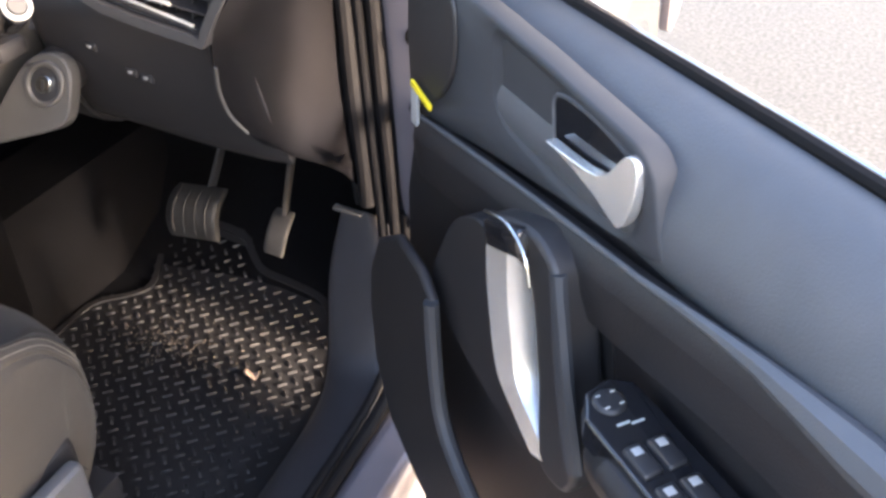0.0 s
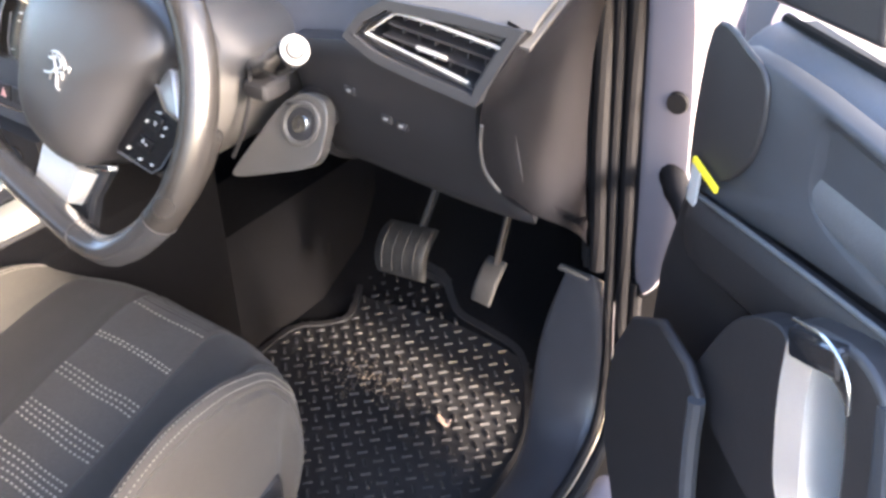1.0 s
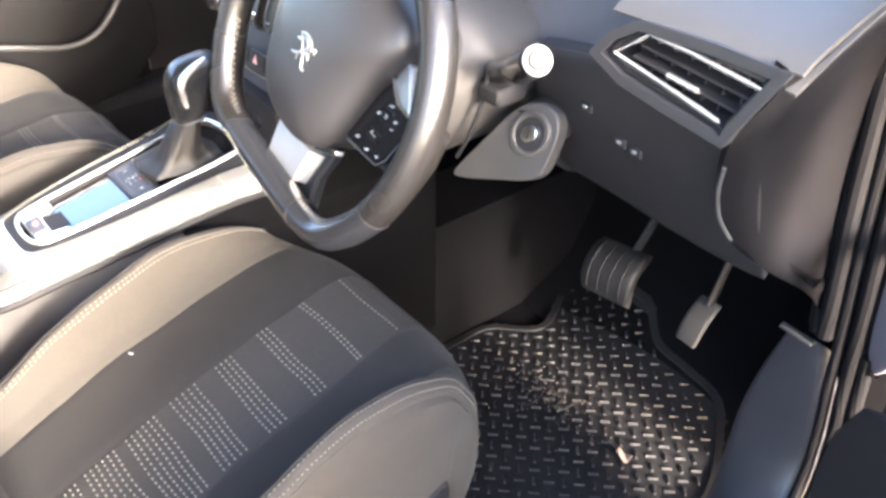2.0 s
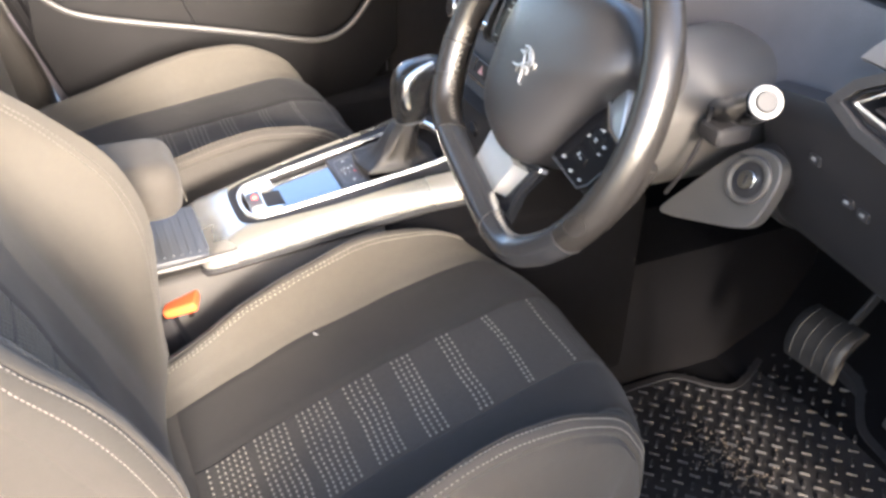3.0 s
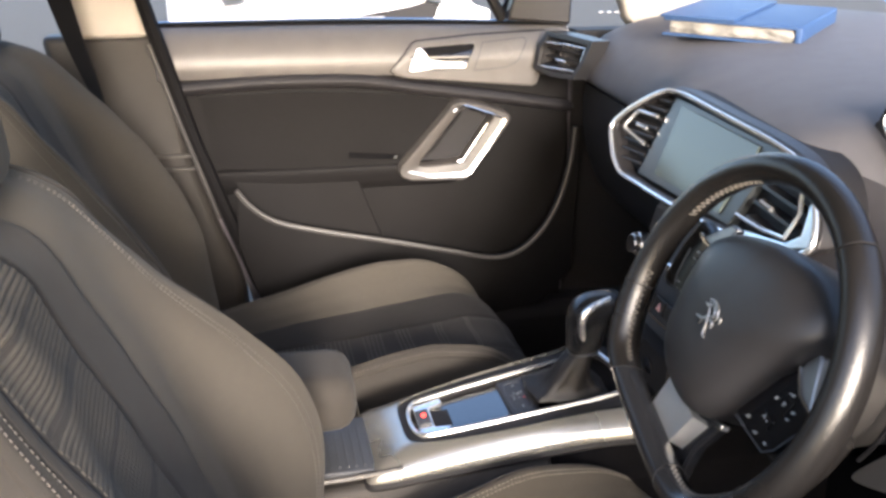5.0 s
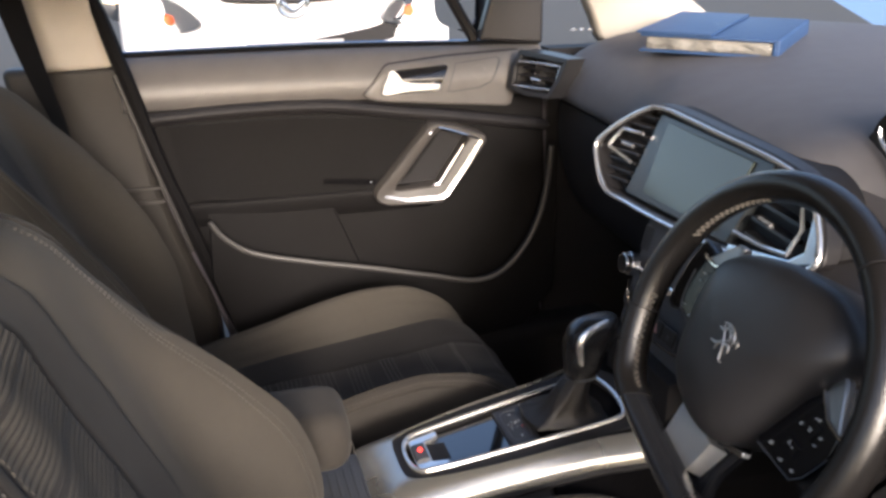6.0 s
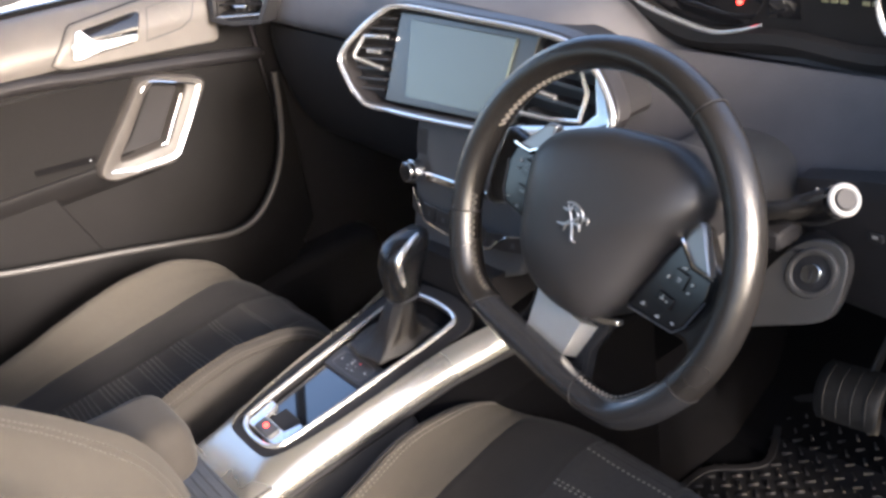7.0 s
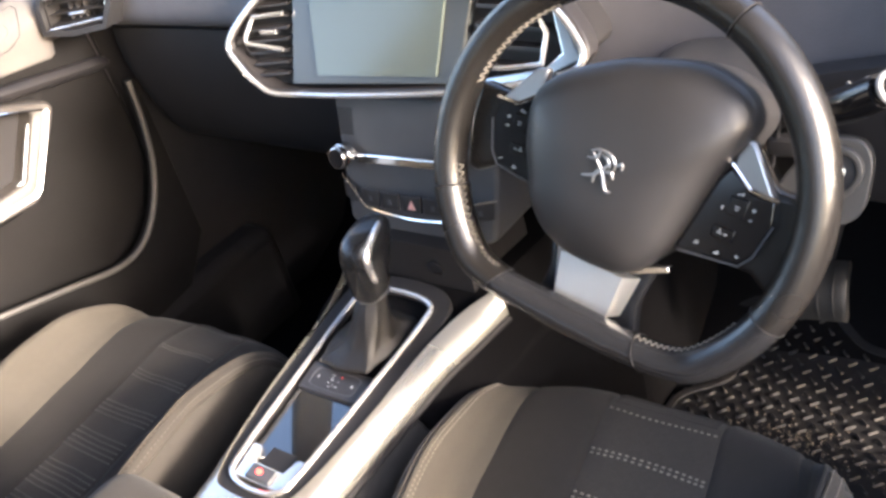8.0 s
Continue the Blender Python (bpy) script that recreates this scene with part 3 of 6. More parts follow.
def mat_vert(i, j):
    if (i, j) not in grid:
        grid[i, j] = bm.verts.new((0.15 + i * cell, 0.05 + j * cell, mat_z(0.15 + i * cell, 0.05 + j * cell)))
    return grid[i, j]


for i in range(48):
    for j in range(60):
        if inside(0.15 + (i + 0.5) * cell, 0.05 + (j + 0.5) * cell, mat_out):
            bm.faces.new((mat_vert(i, j), mat_vert(i + 1, j), mat_vert(i + 1, j + 1), mat_vert(i, j + 1)))
part("base", bm, MATRUB, mat_thing)
rim_o = shrink(mat_out, 0.0)
part("border", frame_of(rim_o, shrink(mat_out, 0.012), lambda u, v, d: (u, v, mat_z(u, v) + d), -0.002, 0.0025), MATRUB, mat_thing, bevel=0.001)


bars, spare = [], bmesh.new()
inner = shrink(mat_out, 0.02)
pitch = 0.0212
rnd = random.Random(4)
bar_mesh = bpy.data.meshes.new("tread_bar")
b1 = bmesh.new()
bmesh.ops.create_cube(b1, size=1.0)
for v in b1.verts:
    if v.co.z > 0:
        v.co.x *= 0.86
        v.co.y *= 0.45
b1.transform(Matrix.Diagonal((0.0155, 0.0044, 0.0036, 1)))
b1.to_mesh(bar_mesh)
bar_mesh.materials.append(BAR)
ca, sa = math.cos(radians(45)), math.sin(radians(45))
for i in range(-40, 40):
    for j in range(-40, 40):
        u, v = (i + 0.5 * (j % 2) * 0) * pitch, j * pitch
        x, y = 0.4 + ca * u - sa * v, 0.35 + sa * u + ca * v
        if not inside(x, y, inner):
            continue
        ang = radians(45) + (0 if (i + j) % 2 else math.pi / 2)
        mm = Matrix.Translation((x, y, mat_z(x, y) + 0.0015)) @ Matrix.Rotation(ang, 4, "Z")
        if len(bars) < 298 and y > 0.24 and x > 0.30:
            bars.append(mm)
        else:
            q = bmesh.ops.create_cube(spare, size=1.0)["verts"]
            for w in q:
                w.co = mm @ Vector((w.co.x * 0.0155, w.co.y * (0.0044 if w.co.z < 0 else 0.0020), w.co.z * 0.0036))
tagged(part("tread", spare, BAR, mat_thing, sharp=0), kind="stuff")
base_inv = mat_thing.matrix_basis.inverted()
for mm in bars:
    ob = new("tread_bar", bar_mesh)
    ob.parent = mat_thing
    ob.matrix_basis = base_inv @ mm
# dust and grit lying on the mat
bm = bmesh.new()
for k in range(420):
    a = rnd.gauss(0, 1)
    x, y = 0.34 + rnd.gauss(0, 0.055), 0.40 + rnd.gauss(0, 0.022)
    if k > 330:
        x, y = rnd.uniform(0.2, 0.62), rnd.uniform(0.12, 0.6)
    if inside(x, y, inner):
        s = rnd.uniform(0.0006, 0.0018)
        block((s * 1.6, s, s * 0.7), (x, y, mat_z(x, y) + 0.001), Matrix.Rotation(a, 3, "Z"), bm)
tagged(part("grit", bm, DUST, None, sharp=0), "pale dry grit scattered on the rubber mat", "dirt", kind="stuff")
leaf = thing("leaf_fragment", "small dry brown leaf fragment on the mat", "leaf", (0.511, 0.392, 0.218))
lf = lambda u, v: (0.498 + 0.026 * u, 0.384 + 0.016 * v, 0.2205 + 0.004 * math.sin(5 * u + 3 * v))
part("blade", patch(lf, 0.05, 0.9, 0.1, 0.9, 6, 4, thick=0.0006, seam=0.001), mat("dry_leaf", (0.23, 0.165, 0.13), 0.8), leaf)

# ---- pedals ----
def pedal(name, label, at, size, tilt, roll, arm, ribs, material):
    """A pedal: a pad that bows towards the driver, with upright ribs, on a hanging arm."""
    root = thing(name, label, "pedal", at)
    R = Matrix.Rotation(radians(roll), 3, "Y") @ Matrix.Rotation(radians(tilt), 3, "X")
    w, d, h = size
    bow = lambda f: -d * 0.9 * (1 - (2 * f - 1) ** 2)
    rings = []
    for i in range(13):
        f = i / 12
        e = 1 - 0.10 * abs(2 * f - 1) ** 6
        rings.append([Vector(at) + R @ Vector((x * w * e, bow(f) + y * d, (f - 0.5) * h)) for x, y in ellipse(0, 0, 0.5, 0.5, 24, 5)])
    pad = part("pad", skin(rings), material, root)
    for k in range(ribs):
        x = (k - (ribs - 1) / 2) * w * 0.86 / max(1, ribs)
        pth = [Vector(at) + R @ Vector((x, bow(f) - d * 0.5, (f - 0.5) * h)) for f in [0.06 + 0.088 * j for j in range(11)]]
        part("rib", tube(pth, 0.0008, 6), material, pad)
    part("arm", tube(spline(arm, 10), 0.008, 8, flat=0.6), DARK, root)
    return root


PEDAL = mat("worn_pedal_rubber", (0.018, 0.0165, 0.0155), 0.6, var=0.4, scale=70, bump=0.4, var2=0.3)
pedal("brake_pedal", "wide brake pedal with worn dusty ribbed rubber pad", (0.350, 0.525, 0.398), (0.098, 0.020, 0.086), -38, -8, [(0.36, 0.535, 0.41), (0.38, 0.60, 0.56), (0.39, 0.65, 0.74)], 4, PEDAL)
pedal("accelerator_pedal", "narrow grey accelerator pedal", (0.524, 0.492, 0.430), (0.034, 0.008, 0.070), -34, 4, [(0.528, 0.505, 0.455), (0.530, 0.54, 0.55), (0.540, 0.60, 0.72)], 0, PEDAL)

# ---- dashboard ----
def ysh(x):
    return -0.042 * (x + 0.59) / 1.18


dash = thing("dashboard", "dark grey soft plastic dashboard with chrome edged vents and screen", "dashboard", (X0, 0.4, 0.6))
prof_top = spline([(0, 1.14, 1.00), (0, 0.95, 1.022), (0, 0.70, 1.040), (0, 0.46, 1.035), (0, 0.33, 1.012), (0, 0.268, 0.975), (0, 0.246, 0.935), (0, 0.250, 0.915), (0, 0.275, 0.900)], 28)
prof_low = spline([(0, 0.272, 0.902), (0, 0.268, 0.86), (0, 0.275, 0.80), (0, 0.30, 0.72), (0, 0.345, 0.665), (0, 0.45, 0.64), (0, 0.75, 0.63)], 18)


def dash_rings(prof, xs, bulge):
    out = []
    for x in xs:
        e = max(0, abs(x - X0) - 0.66) / 0.1
        r = [Vector((x, p.y + ysh(x) + 0.05 * e * e + bulge(x, p), p.z - 0.01 * e)) for p in prof]
        out.append(r + [Vector((x, 1.14, 0.62)), ] if prof is prof_top else r + [Vector((x, 0.8, 0.80))])
    return out


xs = [-0.73 + i / 60 * 1.420 for i in range(61)]
part("top_pad", skin(dash_rings(prof_top, xs, lambda x, p: 0.10 * math.exp(-((x - 0.365) / 0.195) ** 6) * (1 if p.y < 0.6 else 0) - 0.030 * math.exp(-((x + 0.04) / 0.235) ** 6) * max(0.0, min(1.0, (0.44 - p.y) / 0.16)))), SOFT, dash, sharp=50)
part("lower_panel", skin(dash_rings(prof_low, [x * 0.97 for x in xs], lambda x, p: (0.03 if p.z > 0.86 else 0.03 + 1.1 * max(0, 0.84 - p.z)) if x > 0.40 else (-0.01 if x < -0.14 else 0.03))), DARK, dash, sharp=50)
slope = lambda u, v: (0.10 + 0.50 * v, 0.222 + 0.062 * math.sin(math.pi * min(1, max(0, v))) ** 0.6 * (1 - u), 0.985 - 0.026 * math.sin(math.pi * min(1, max(0, v))) ** 0.5 - 0.120 * u)
# dash plastic again, darkened by colour where the slope lies in shade
part("binnacle_slope", patch(slope, 0, 1, 0, 1, 10, 24, thick=0.012, seam=0.002, edge=0.1), SOFTSHADE, dash)
# instrument hood, a dome that leans over the dials
def hood_ring(y, w, h, lean):
    top = [(0.36 + w * math.cos(a), 0.985 + h * max(0.0, math.sin(a)) ** 0.62) for a in [math.pi * k / 28 for k in range(29)]]
    low = [(0.36 - w, 0.975), (0.36 - w * 0.5, 0.95), (0.36 + w * 0.5, 0.95), (0.36 + w, 0.975)]
    return [Vector((x, y - lean * (z - 0.985) / 0.1, z)) for x, z in top + low]


hood_rings = [hood_ring(*r) for r in ((0.316, 0.205, 0.084, 0.012), (0.308, 0.214, 0.093, 0.014), (0.318, 0.221, 0.099, 0.012), (0.36, 0.220, 0.098, 0.0), (0.46, 0.20, 0.075, 0.0), (0.56, 0.165, 0.045, 0.0), (0.64, 0.10, 0.02, 0.0))]
hood = part("instrument_hood", skin(hood_rings), DARK, dash, "hood over the instruments")


def dial(u, v, d):
    return (u, 0.318 - 0.12 * (v - 0.985) - d, v)


for sx, nm in ((-1, "rev_counter"), (1, "speedometer")):
    fo = smooth_outline([(0.36 + sx * 0.196, 1.022), (0.36 + sx * 0.180, 1.05), (0.36 + sx * 0.14, 1.069), (0.36 + sx * 0.08, 1.068), (0.36 + sx * 0.035, 1.045), (0.36 + sx * 0.022, 1.012), (0.36 + sx * 0.05, 0.982), (0.36 + sx * 0.11, 0.980), (0.36 + sx * 0.165, 0.998)], 48)
    if sx > 0:
        fo = [(0.466 + (u - 0.382) * 0.62, v) for u, v in fo]
    g = part(nm, prism(fo, dial, 0.0, 0.004), GLOSS, hood, "dark dial")
    part("dial_rim", tube([dial(u, v, 0.004) for u, v in fo], 0.0009, 6, closed=True), DARK, g)
part("centre_display", prism([(0.345, 1.045), (0.375, 1.045), (0.378, 0.995), (0.342, 0.995)], dial, 0.0, 0.003), GLOSS, hood)
arc = [(0.171, 1.034), (0.176, 1.020), (0.196, 1.007), (0.242, 0.994), (0.288, 0.985), (0.322, 0.990), (0.348, 0.998)]
for pts in (arc, [(0.463, 1.050), (0.466, 1.022), (0.478, 1.000), (0.505, 0.989), (0.545, 0.995), (0.570, 1.012)]):
    part("chrome_edge", tube(spline([(u, 0.293, v - 0.005) for u, v in pts], 40), [0.0012 + 0.0019 * math.sin(math.pi * min(1, k / 39 * 0.92 + 0.05)) for k in range(40)], 8), LEVERM, hood, "chrome lower edge")
part("dial_sill", tube(spline([(0.150, 0.312, 1.015), (0.18, 0.312, 0.995), (0.25, 0.312, 0.966), (0.36, 0.312, 0.972), (0.47, 0.312, 0.966), (0.54, 0.312, 0.995), (0.57, 0.312, 1.015)], 40), 0.013, 8), DARK, hood)
part("warning_light", round_box((0.0055, 0.003, 0.0055), dial(0.311, 1.009, 0.006), 0.0025), LITRED, hood, "small lit red warning light")
part("needle", round_box((0.024, 0.002, 0.002), dial(0.318, 1.018, 0.006), 0.0006, Matrix.Rotation(radians(-15), 3, "Y")), MARK, hood)
DIM = mat("dim_readout", (0.2, 0.2, 0.12), 0.5)
for k in range(5):
    part("readout_bar", round_box((0.007, 0.0015, 0.004), dial(0.405 + 0.0095 * k + (0.012 if k > 2 else 0), 1.018, 0.0048), 0.0005), DIM, hood)


def vent(name, to3, out, slats, chrome_pts, tab, label):
    """An air outlet: dark box, grey surround, slats and a chrome frame."""
    v = part(name, prism(shrink(out, 0.010), to3, -0.035, -0.028), DARK, dash, label)
    part("surround", frame_of(out, shrink(out, 0.009), to3, -0.03, 0.004), VENTG, v, bevel=0.0025)
    part("duct", frame_of(shrink(out, 0.0105), shrink(out, 0.0125), to3, -0.034, -0.002), DARK, v)
    for (a, b), dd in slats:
        (ua, va), (ub, vb) = a, b
        L = [Vector(to3(ua, va, -0.004)), Vector(to3(ub, vb, -0.004)), Vector(to3(ub, vb + 0.002, -0.026)), Vector(to3(ua, va + 0.002, -0.026))]
        rings = [[p + Vector((0, 0, s)) for p in (L[0], L[3])] + [p + Vector((0, 0, -s)) for p in (L[3], L[0])] for s in (0.0009,)]
        rings += [[p + Vector((0, 0, s)) for p in (L[1], L[2])] + [p + Vector((0, 0, -s)) for p in (L[2], L[1])] for s in (0.0009,)]
        part("slat", skin(rings), dd, v)
    us = [u for u, w in out]
    vs = [w for u, w in out]
    for k in range(6):
        u = min(us) + (max(us) - min(us)) * (0.30 + 0.095 * k)
        cut = [w for (x0, w0), (x1, w1) in zip(out, out[1:] + out[:1]) if (x0 - u) * (x1 - u) <= 0 and x0 != x1 for w in [w0 + (w1 - w0) * (u - x0) / (x1 - x0)]]
        if len(cut) > 1:
            lo, hi = min(cut) + 0.013, max(cut) - 0.013
            part("fin", prism([(u - 0.0007, lo), (u + 0.0007, lo), (u + 0.0007, hi), (u - 0.0007, hi)], to3, -0.027, -0.014), HARD, v)
    part("chrome_frame", tube([to3(u, w, 0.001) for u, w in chrome_pts], 0.0020, 8, up=(0, -1, 0.2)), LEVERM, v, "chrome frame")
    a, b = tab
    part("tab", tube([to3(*a, 0.003), to3(*b, 0.003)], 0.0023, 8, up=(0, -1, 0.2)), LEVERM, v, "chrome slider tab")
    return v


def dv_to3(u, v, d):
    return (u, 0.163 + 0.20 * (v - 0.93) - d, v)


d_out = [(0.562, 0.926), (0.580, 0.950), (0.606, 0.966), (0.68, 0.969), (0.745, 0.968), (0.730, 0.94), (0.709, 0.898), (0.65, 0.904), (0.60, 0.911)]
vent("driver_vent", dv_to3, dense(d_out, 4), [(((0.603, 0.9335), (0.722, 0.9225)), HARD), (((0.608, 0.944), (0.728, 0.9355)), HARD), (((0.60, 0.922), (0.70, 0.911)), DARK), (((0.61, 0.957), (0.73, 0.957)), DARK)],
     [(0.725, 0.949), (0.66, 0.955), (0.618, 0.957), (0.588, 0.933), (0.64, 0.925), (0.699, 0.915)], ((0.645, 0.9335), (0.675, 0.931)), "air vent with grey slats and chrome frame")


def pv_to3(u, v, d):
    return (u, 0.222 - 0.36 * (-0.585 - u) + 0.20 * (v - 0.93) - d, v)


p_out = [(-0.57, 0.998), (-0.64, 1.000), (-0.70, 1.0), (-0.715, 0.97), (-0.713, 0.925), (-0.66, 0.918), (-0.598, 0.922), (-0.58, 0.955)]
vent("passenger_vent", pv_to3, dense(p_out, 4), [(((-0.70, 0.952), (-0.60, 0.952)), HARD), (((-0.70, 0.967), (-0.60, 0.968)), HARD), (((-0.70, 0.937), (-0.60, 0.937)), DARK)],
     [(-0.70, 0.978), (-0.64, 0.982), (-0.588, 0.982), (-0.594, 0.938), (-0.64, 0.935), (-0.70, 0.932)], ((-0.655, 0.951), (-0.63, 0.951)), "air vent with chrome frame by the passenger door")


# centre cluster: chrome ring, vents and touch screen
def cc_to3(u, v, d):
    return (u, 0.172 + 0.44 * (v - 0.931) - 0.026 * max(0, (-u - 0.13) / 0.1) - d, v)


cc = smooth_outline([(-0.227, 0.931), (-0.205, 0.960), (-0.165, 0.989), (-0.13, 0.996), (0.0, 0.993), (0.13, 0.989), (0.195, 0.979), (0.240, 0.950), (0.262, 0.915), (0.215, 0.897), (0.10, 0.881), (-0.05, 0.872), (-0.15, 0.871), (-0.185, 0.884), (-0.212, 0.908)], 72)
core = part("screen_housing", prism(shrink(cc, 0.002), cc_to3, -0.06, -0.018), DARK, dash, "dark housing of the screen and vents")
part("chrome_ring", tube([cc_to3(u, v, 0.004) for u, v in cc], 0.0034, 8, closed=True, up=(0, -1, 0.4)), LEVERM, core, "chrome ring")
part("rim", frame_of(shrink(cc, -0.004), shrink(cc, 0.004), cc_to3, -0.02, 0.0), HARD, core, bevel=0.002)
part("touch_screen", prism([(-0.140, 0.988), (0.128, 0.984), (0.108, 0.886), (-0.142, 0.878)], cc_to3, -0.020, -0.004), BEZELG, core, "grey glass screen, switched off", bevel=0.002)
part("display", prism([(-0.112, 0.981), (0.094, 0.978), (0.082, 0.894), (-0.097, 0.890)], cc_to3, -0.006, 0.0), SCREEN, core, "blank display, the sky's reflection put into its pale green")
for k in range(8):
    z = 0.980 - 0.0125 * k
    w = 0.0065 * abs(k - 3.5)
    part("slat", prism([(-0.212 + w, z), (-0.147, z), (-0.147, z - 0.0024), (-0.211 + w, z - 0.0024)], cc_to3, -0.017, -0.004), HARD, core)
part("vent_frame", tube([cc_to3(u, v, 0.002) for u, v in ((-0.149, 0.958), (-0.190, 0.958), (-0.194, 0.953), (-0.203, 0.936), (-0.201, 0.930), (-0.149, 0.919))], 0.0028, 8, up=(0, -1, 0.4)), LEVERM, core, "chrome vent frame")
part("tab", tube([cc_to3(-0.180, 0.940, 0.002), cc_to3(-0.158, 0.939, 0.002)], 0.0030, 8, up=(0, -1, 0.4)), LEVERM, core, "chrome slider tab")
for k in range(4):
    z = 0.962 - 0.018 * k
    part("slat", prism([(0.130, z), (0.216 - 0.003 * k, z - 0.004), (0.216 - 0.003 * k, z - 0.0075), (0.130, z - 0.0035)], cc_to3, -0.017, -0.004), HARD, core)
part("vent_frame", tube([cc_to3(u, v, 0.002) for u, v in ((0.120, 0.905), (0.175, 0.906), (0.216, 0.911), (0.220, 0.938), (0.206, 0.957))], 0.0028, 8, up=(0, -1, 0.4)), LEVERM, core, "chrome vent frame")
part("tab", tube([cc_to3(0.150, 0.930, 0.002), cc_to3(0.174, 0.928, 0.002)], 0.0030, 8, up=(0, -1, 0.4)), LEVERM, core, "chrome slider tab")
part("grey_edge", prism([(0.224, 0.960), (0.240, 0.949), (0.261, 0.9155), (0.22, 0.899), (0.12, 0.884), (0.12, 0.891), (0.222, 0.908), (0.238, 0.921)], cc_to3, -0.01, 0.003), STEEL, core, "satin grey corner piece", bevel=0.002)


# climate panel under the screen
def hv_to3(u, v, d):
    return (u, 0.128 + 0.25 * (v - 0.76) + 0.05 * ((u - 0.02) / 0.13) ** 4 * 0.5 - d, v)


hv_out = [(-0.100, 0.865), (-0.06, 0.868), (0.0, 0.87), (0.06, 0.868), (0.138, 0.865), (0.138, 0.80), (0.136, 0.76), (0.132, 0.705), (0.09, 0.692), (0.02, 0.688), (-0.05, 0.692), (-0.094, 0.705), (-0.098, 0.76), (-0.1, 0.80)]
hv = part("climate_panel", prism(hv_out, hv_to3, -0.14, 0.0), SLATE, dash, "slate grey climate panel with buttons", bevel=0.006)
part("upper_slot", prism([(-0.09, 0.846), (0.13, 0.846), (0.13, 0.812), (-0.09, 0.812)], hv_to3, 0.0, 0.002), HARD, hv, bevel=0.0015)
part("silver_bar", prism([(-0.055, 0.798), (0.10, 0.801), (0.10, 0.790), (-0.055, 0.787)], hv_to3, 0.0, 0.005), CHROME, hv, "bright silver bar", bevel=0.002)
dm = Matrix.Translation(hv_to3(-0.073, 0.796, 0.012)) @ Matrix.Rotation(radians(90 - 14), 4, "X")
for nm, r1, r2, dep, mt, off in (("dial_base", 0.0165, 0.0155, 0.012, CHROME, 0.0), ("dial", 0.013, 0.012, 0.022, GLOSS, 0.004), ("dial_ring", 0.0132, 0.0132, 0.003, CHROME, 0.013)):
    bm = bmesh.new()
    bmesh.ops.create_cone(bm, cap_ends=True, segments=28, radius1=r1, radius2=r2, depth=dep)
    part(nm, bm, mt, hv, m=dm @ Matrix.Translation((0, 0, off)), bevel=0.001)
line = spline([hv_to3(u, v, 0.002) for u, v in ((-0.098, 0.760), (-0.078, 0.753), (-0.066, 0.744), (-0.055, 0.735), (-0.04, 0.731), (0.02, 0.727), (0.075, 0.730), (0.088, 0.736), (0.098, 0.746), (0.112, 0.752), (0.136, 0.754))], 40)
part("chrome_line", tube(line, 0.0018, 6), CHROME, hv, "thin chrome line")
for k, u in enumerate((-0.085, -0.042, -0.010, 0.024, 0.056, 0.090, 0.118)):
    z = 0.744 if 0 < k < 5 else 0.742
    b = part("button", prism([(u - 0.0145, z + 0.011), (u + 0.0145, z + 0.011), (u + 0.0145, z - 0.009), (u - 0.0145, z - 0.009)], hv_to3, 0.0, 0.0025), HARD, hv, bevel=0.001)
    if k == 3:
        part("hazard_triangle", prism([(u - 0.006, z - 0.005), (u + 0.006, z - 0.005), (u, z + 0.006)], hv_to3, 0.0025, 0.0032), mat("hazard_print", (0.75, 0.42, 0.4), 0.5), hv, "pale red hazard triangle")
    else:
        part("mark", prism([(u - 0.003, z - 0.003), (u + 0.003, z - 0.003), (u + 0.002, z + 0.003), (u - 0.002, z + 0.003)], hv_to3, 0.0025, 0.003), SLATE, hv)
# knee panel and end of the dashboard on the driver's side
kn = lambda u, v: (0.44 + 0.275 * u, 0.188 + 0.060 * v + 0.022 * (1 - u) + 0.012 * u ** 6 - 0.012 * math.sin(math.pi * v), 0.912 - 0.192 * v - 0.034 * (1 - u) ** 2 * (1 - v))
knee = part("knee_panel", patch(lambda u, v: kn(v, u), 0, 1, 0, 1, 14, 20, thick=0.02, seam=0.006, edge=0.04), HARD, dash, "dark panel below the vent")
for u, v in ((0.30, 0.30), (0.46, 0.44), (0.53, 0.46)):
    p = Vector(kn(u, v))
    part("switch", round_box((0.014, 0.006, 0.010), p, 0.002), HARD, knee)
    part("mark", round_box((0.005, 0.0012, 0.003), p + Vector((0, -0.0035, 0.001)), 0.0005), MARKD, knee)
cap_left = spline([(0.746, 0.170, 0.967), (0.737, 0.165, 0.943), (0.719, 0.160, 0.912), (0.704, 0.172, 0.880), (0.697, 0.184, 0.83), (0.700, 0.205, 0.79), (0.708, 0.235, 0.755), (0.716, 0.275, 0.725), (0.722, 0.32, 0.705)], 41)
cap_right = spline([(0.742, 0.435, 1.035), (0.716, 0.43, 0.96), (0.703, 0.425, 0.89), (0.702, 0.425, 0.80), (0.706, 0.425, 0.72), (0.714, 0.42, 0.64), (0.722, 0.42, 0.585)], 41)


def cap(u, v):
    """The rounded end of the dashboard, from the vent's edge to the door seal."""
    k = min(max(v, 0), 0.9999) * 40
    i = int(k)
    a, b = cap_left[i].lerp(cap_left[i + 1], k - i), cap_right[i].lerp(cap_right[i + 1], k - i)
    p = a.lerp(b, u)
    w = math.sin(math.pi * min(1, max(0, v))) ** 0.8
    p.x += 0.020 * w * math.sin(math.pi * min(1, max(0, u)) ** 0.7)
    return p


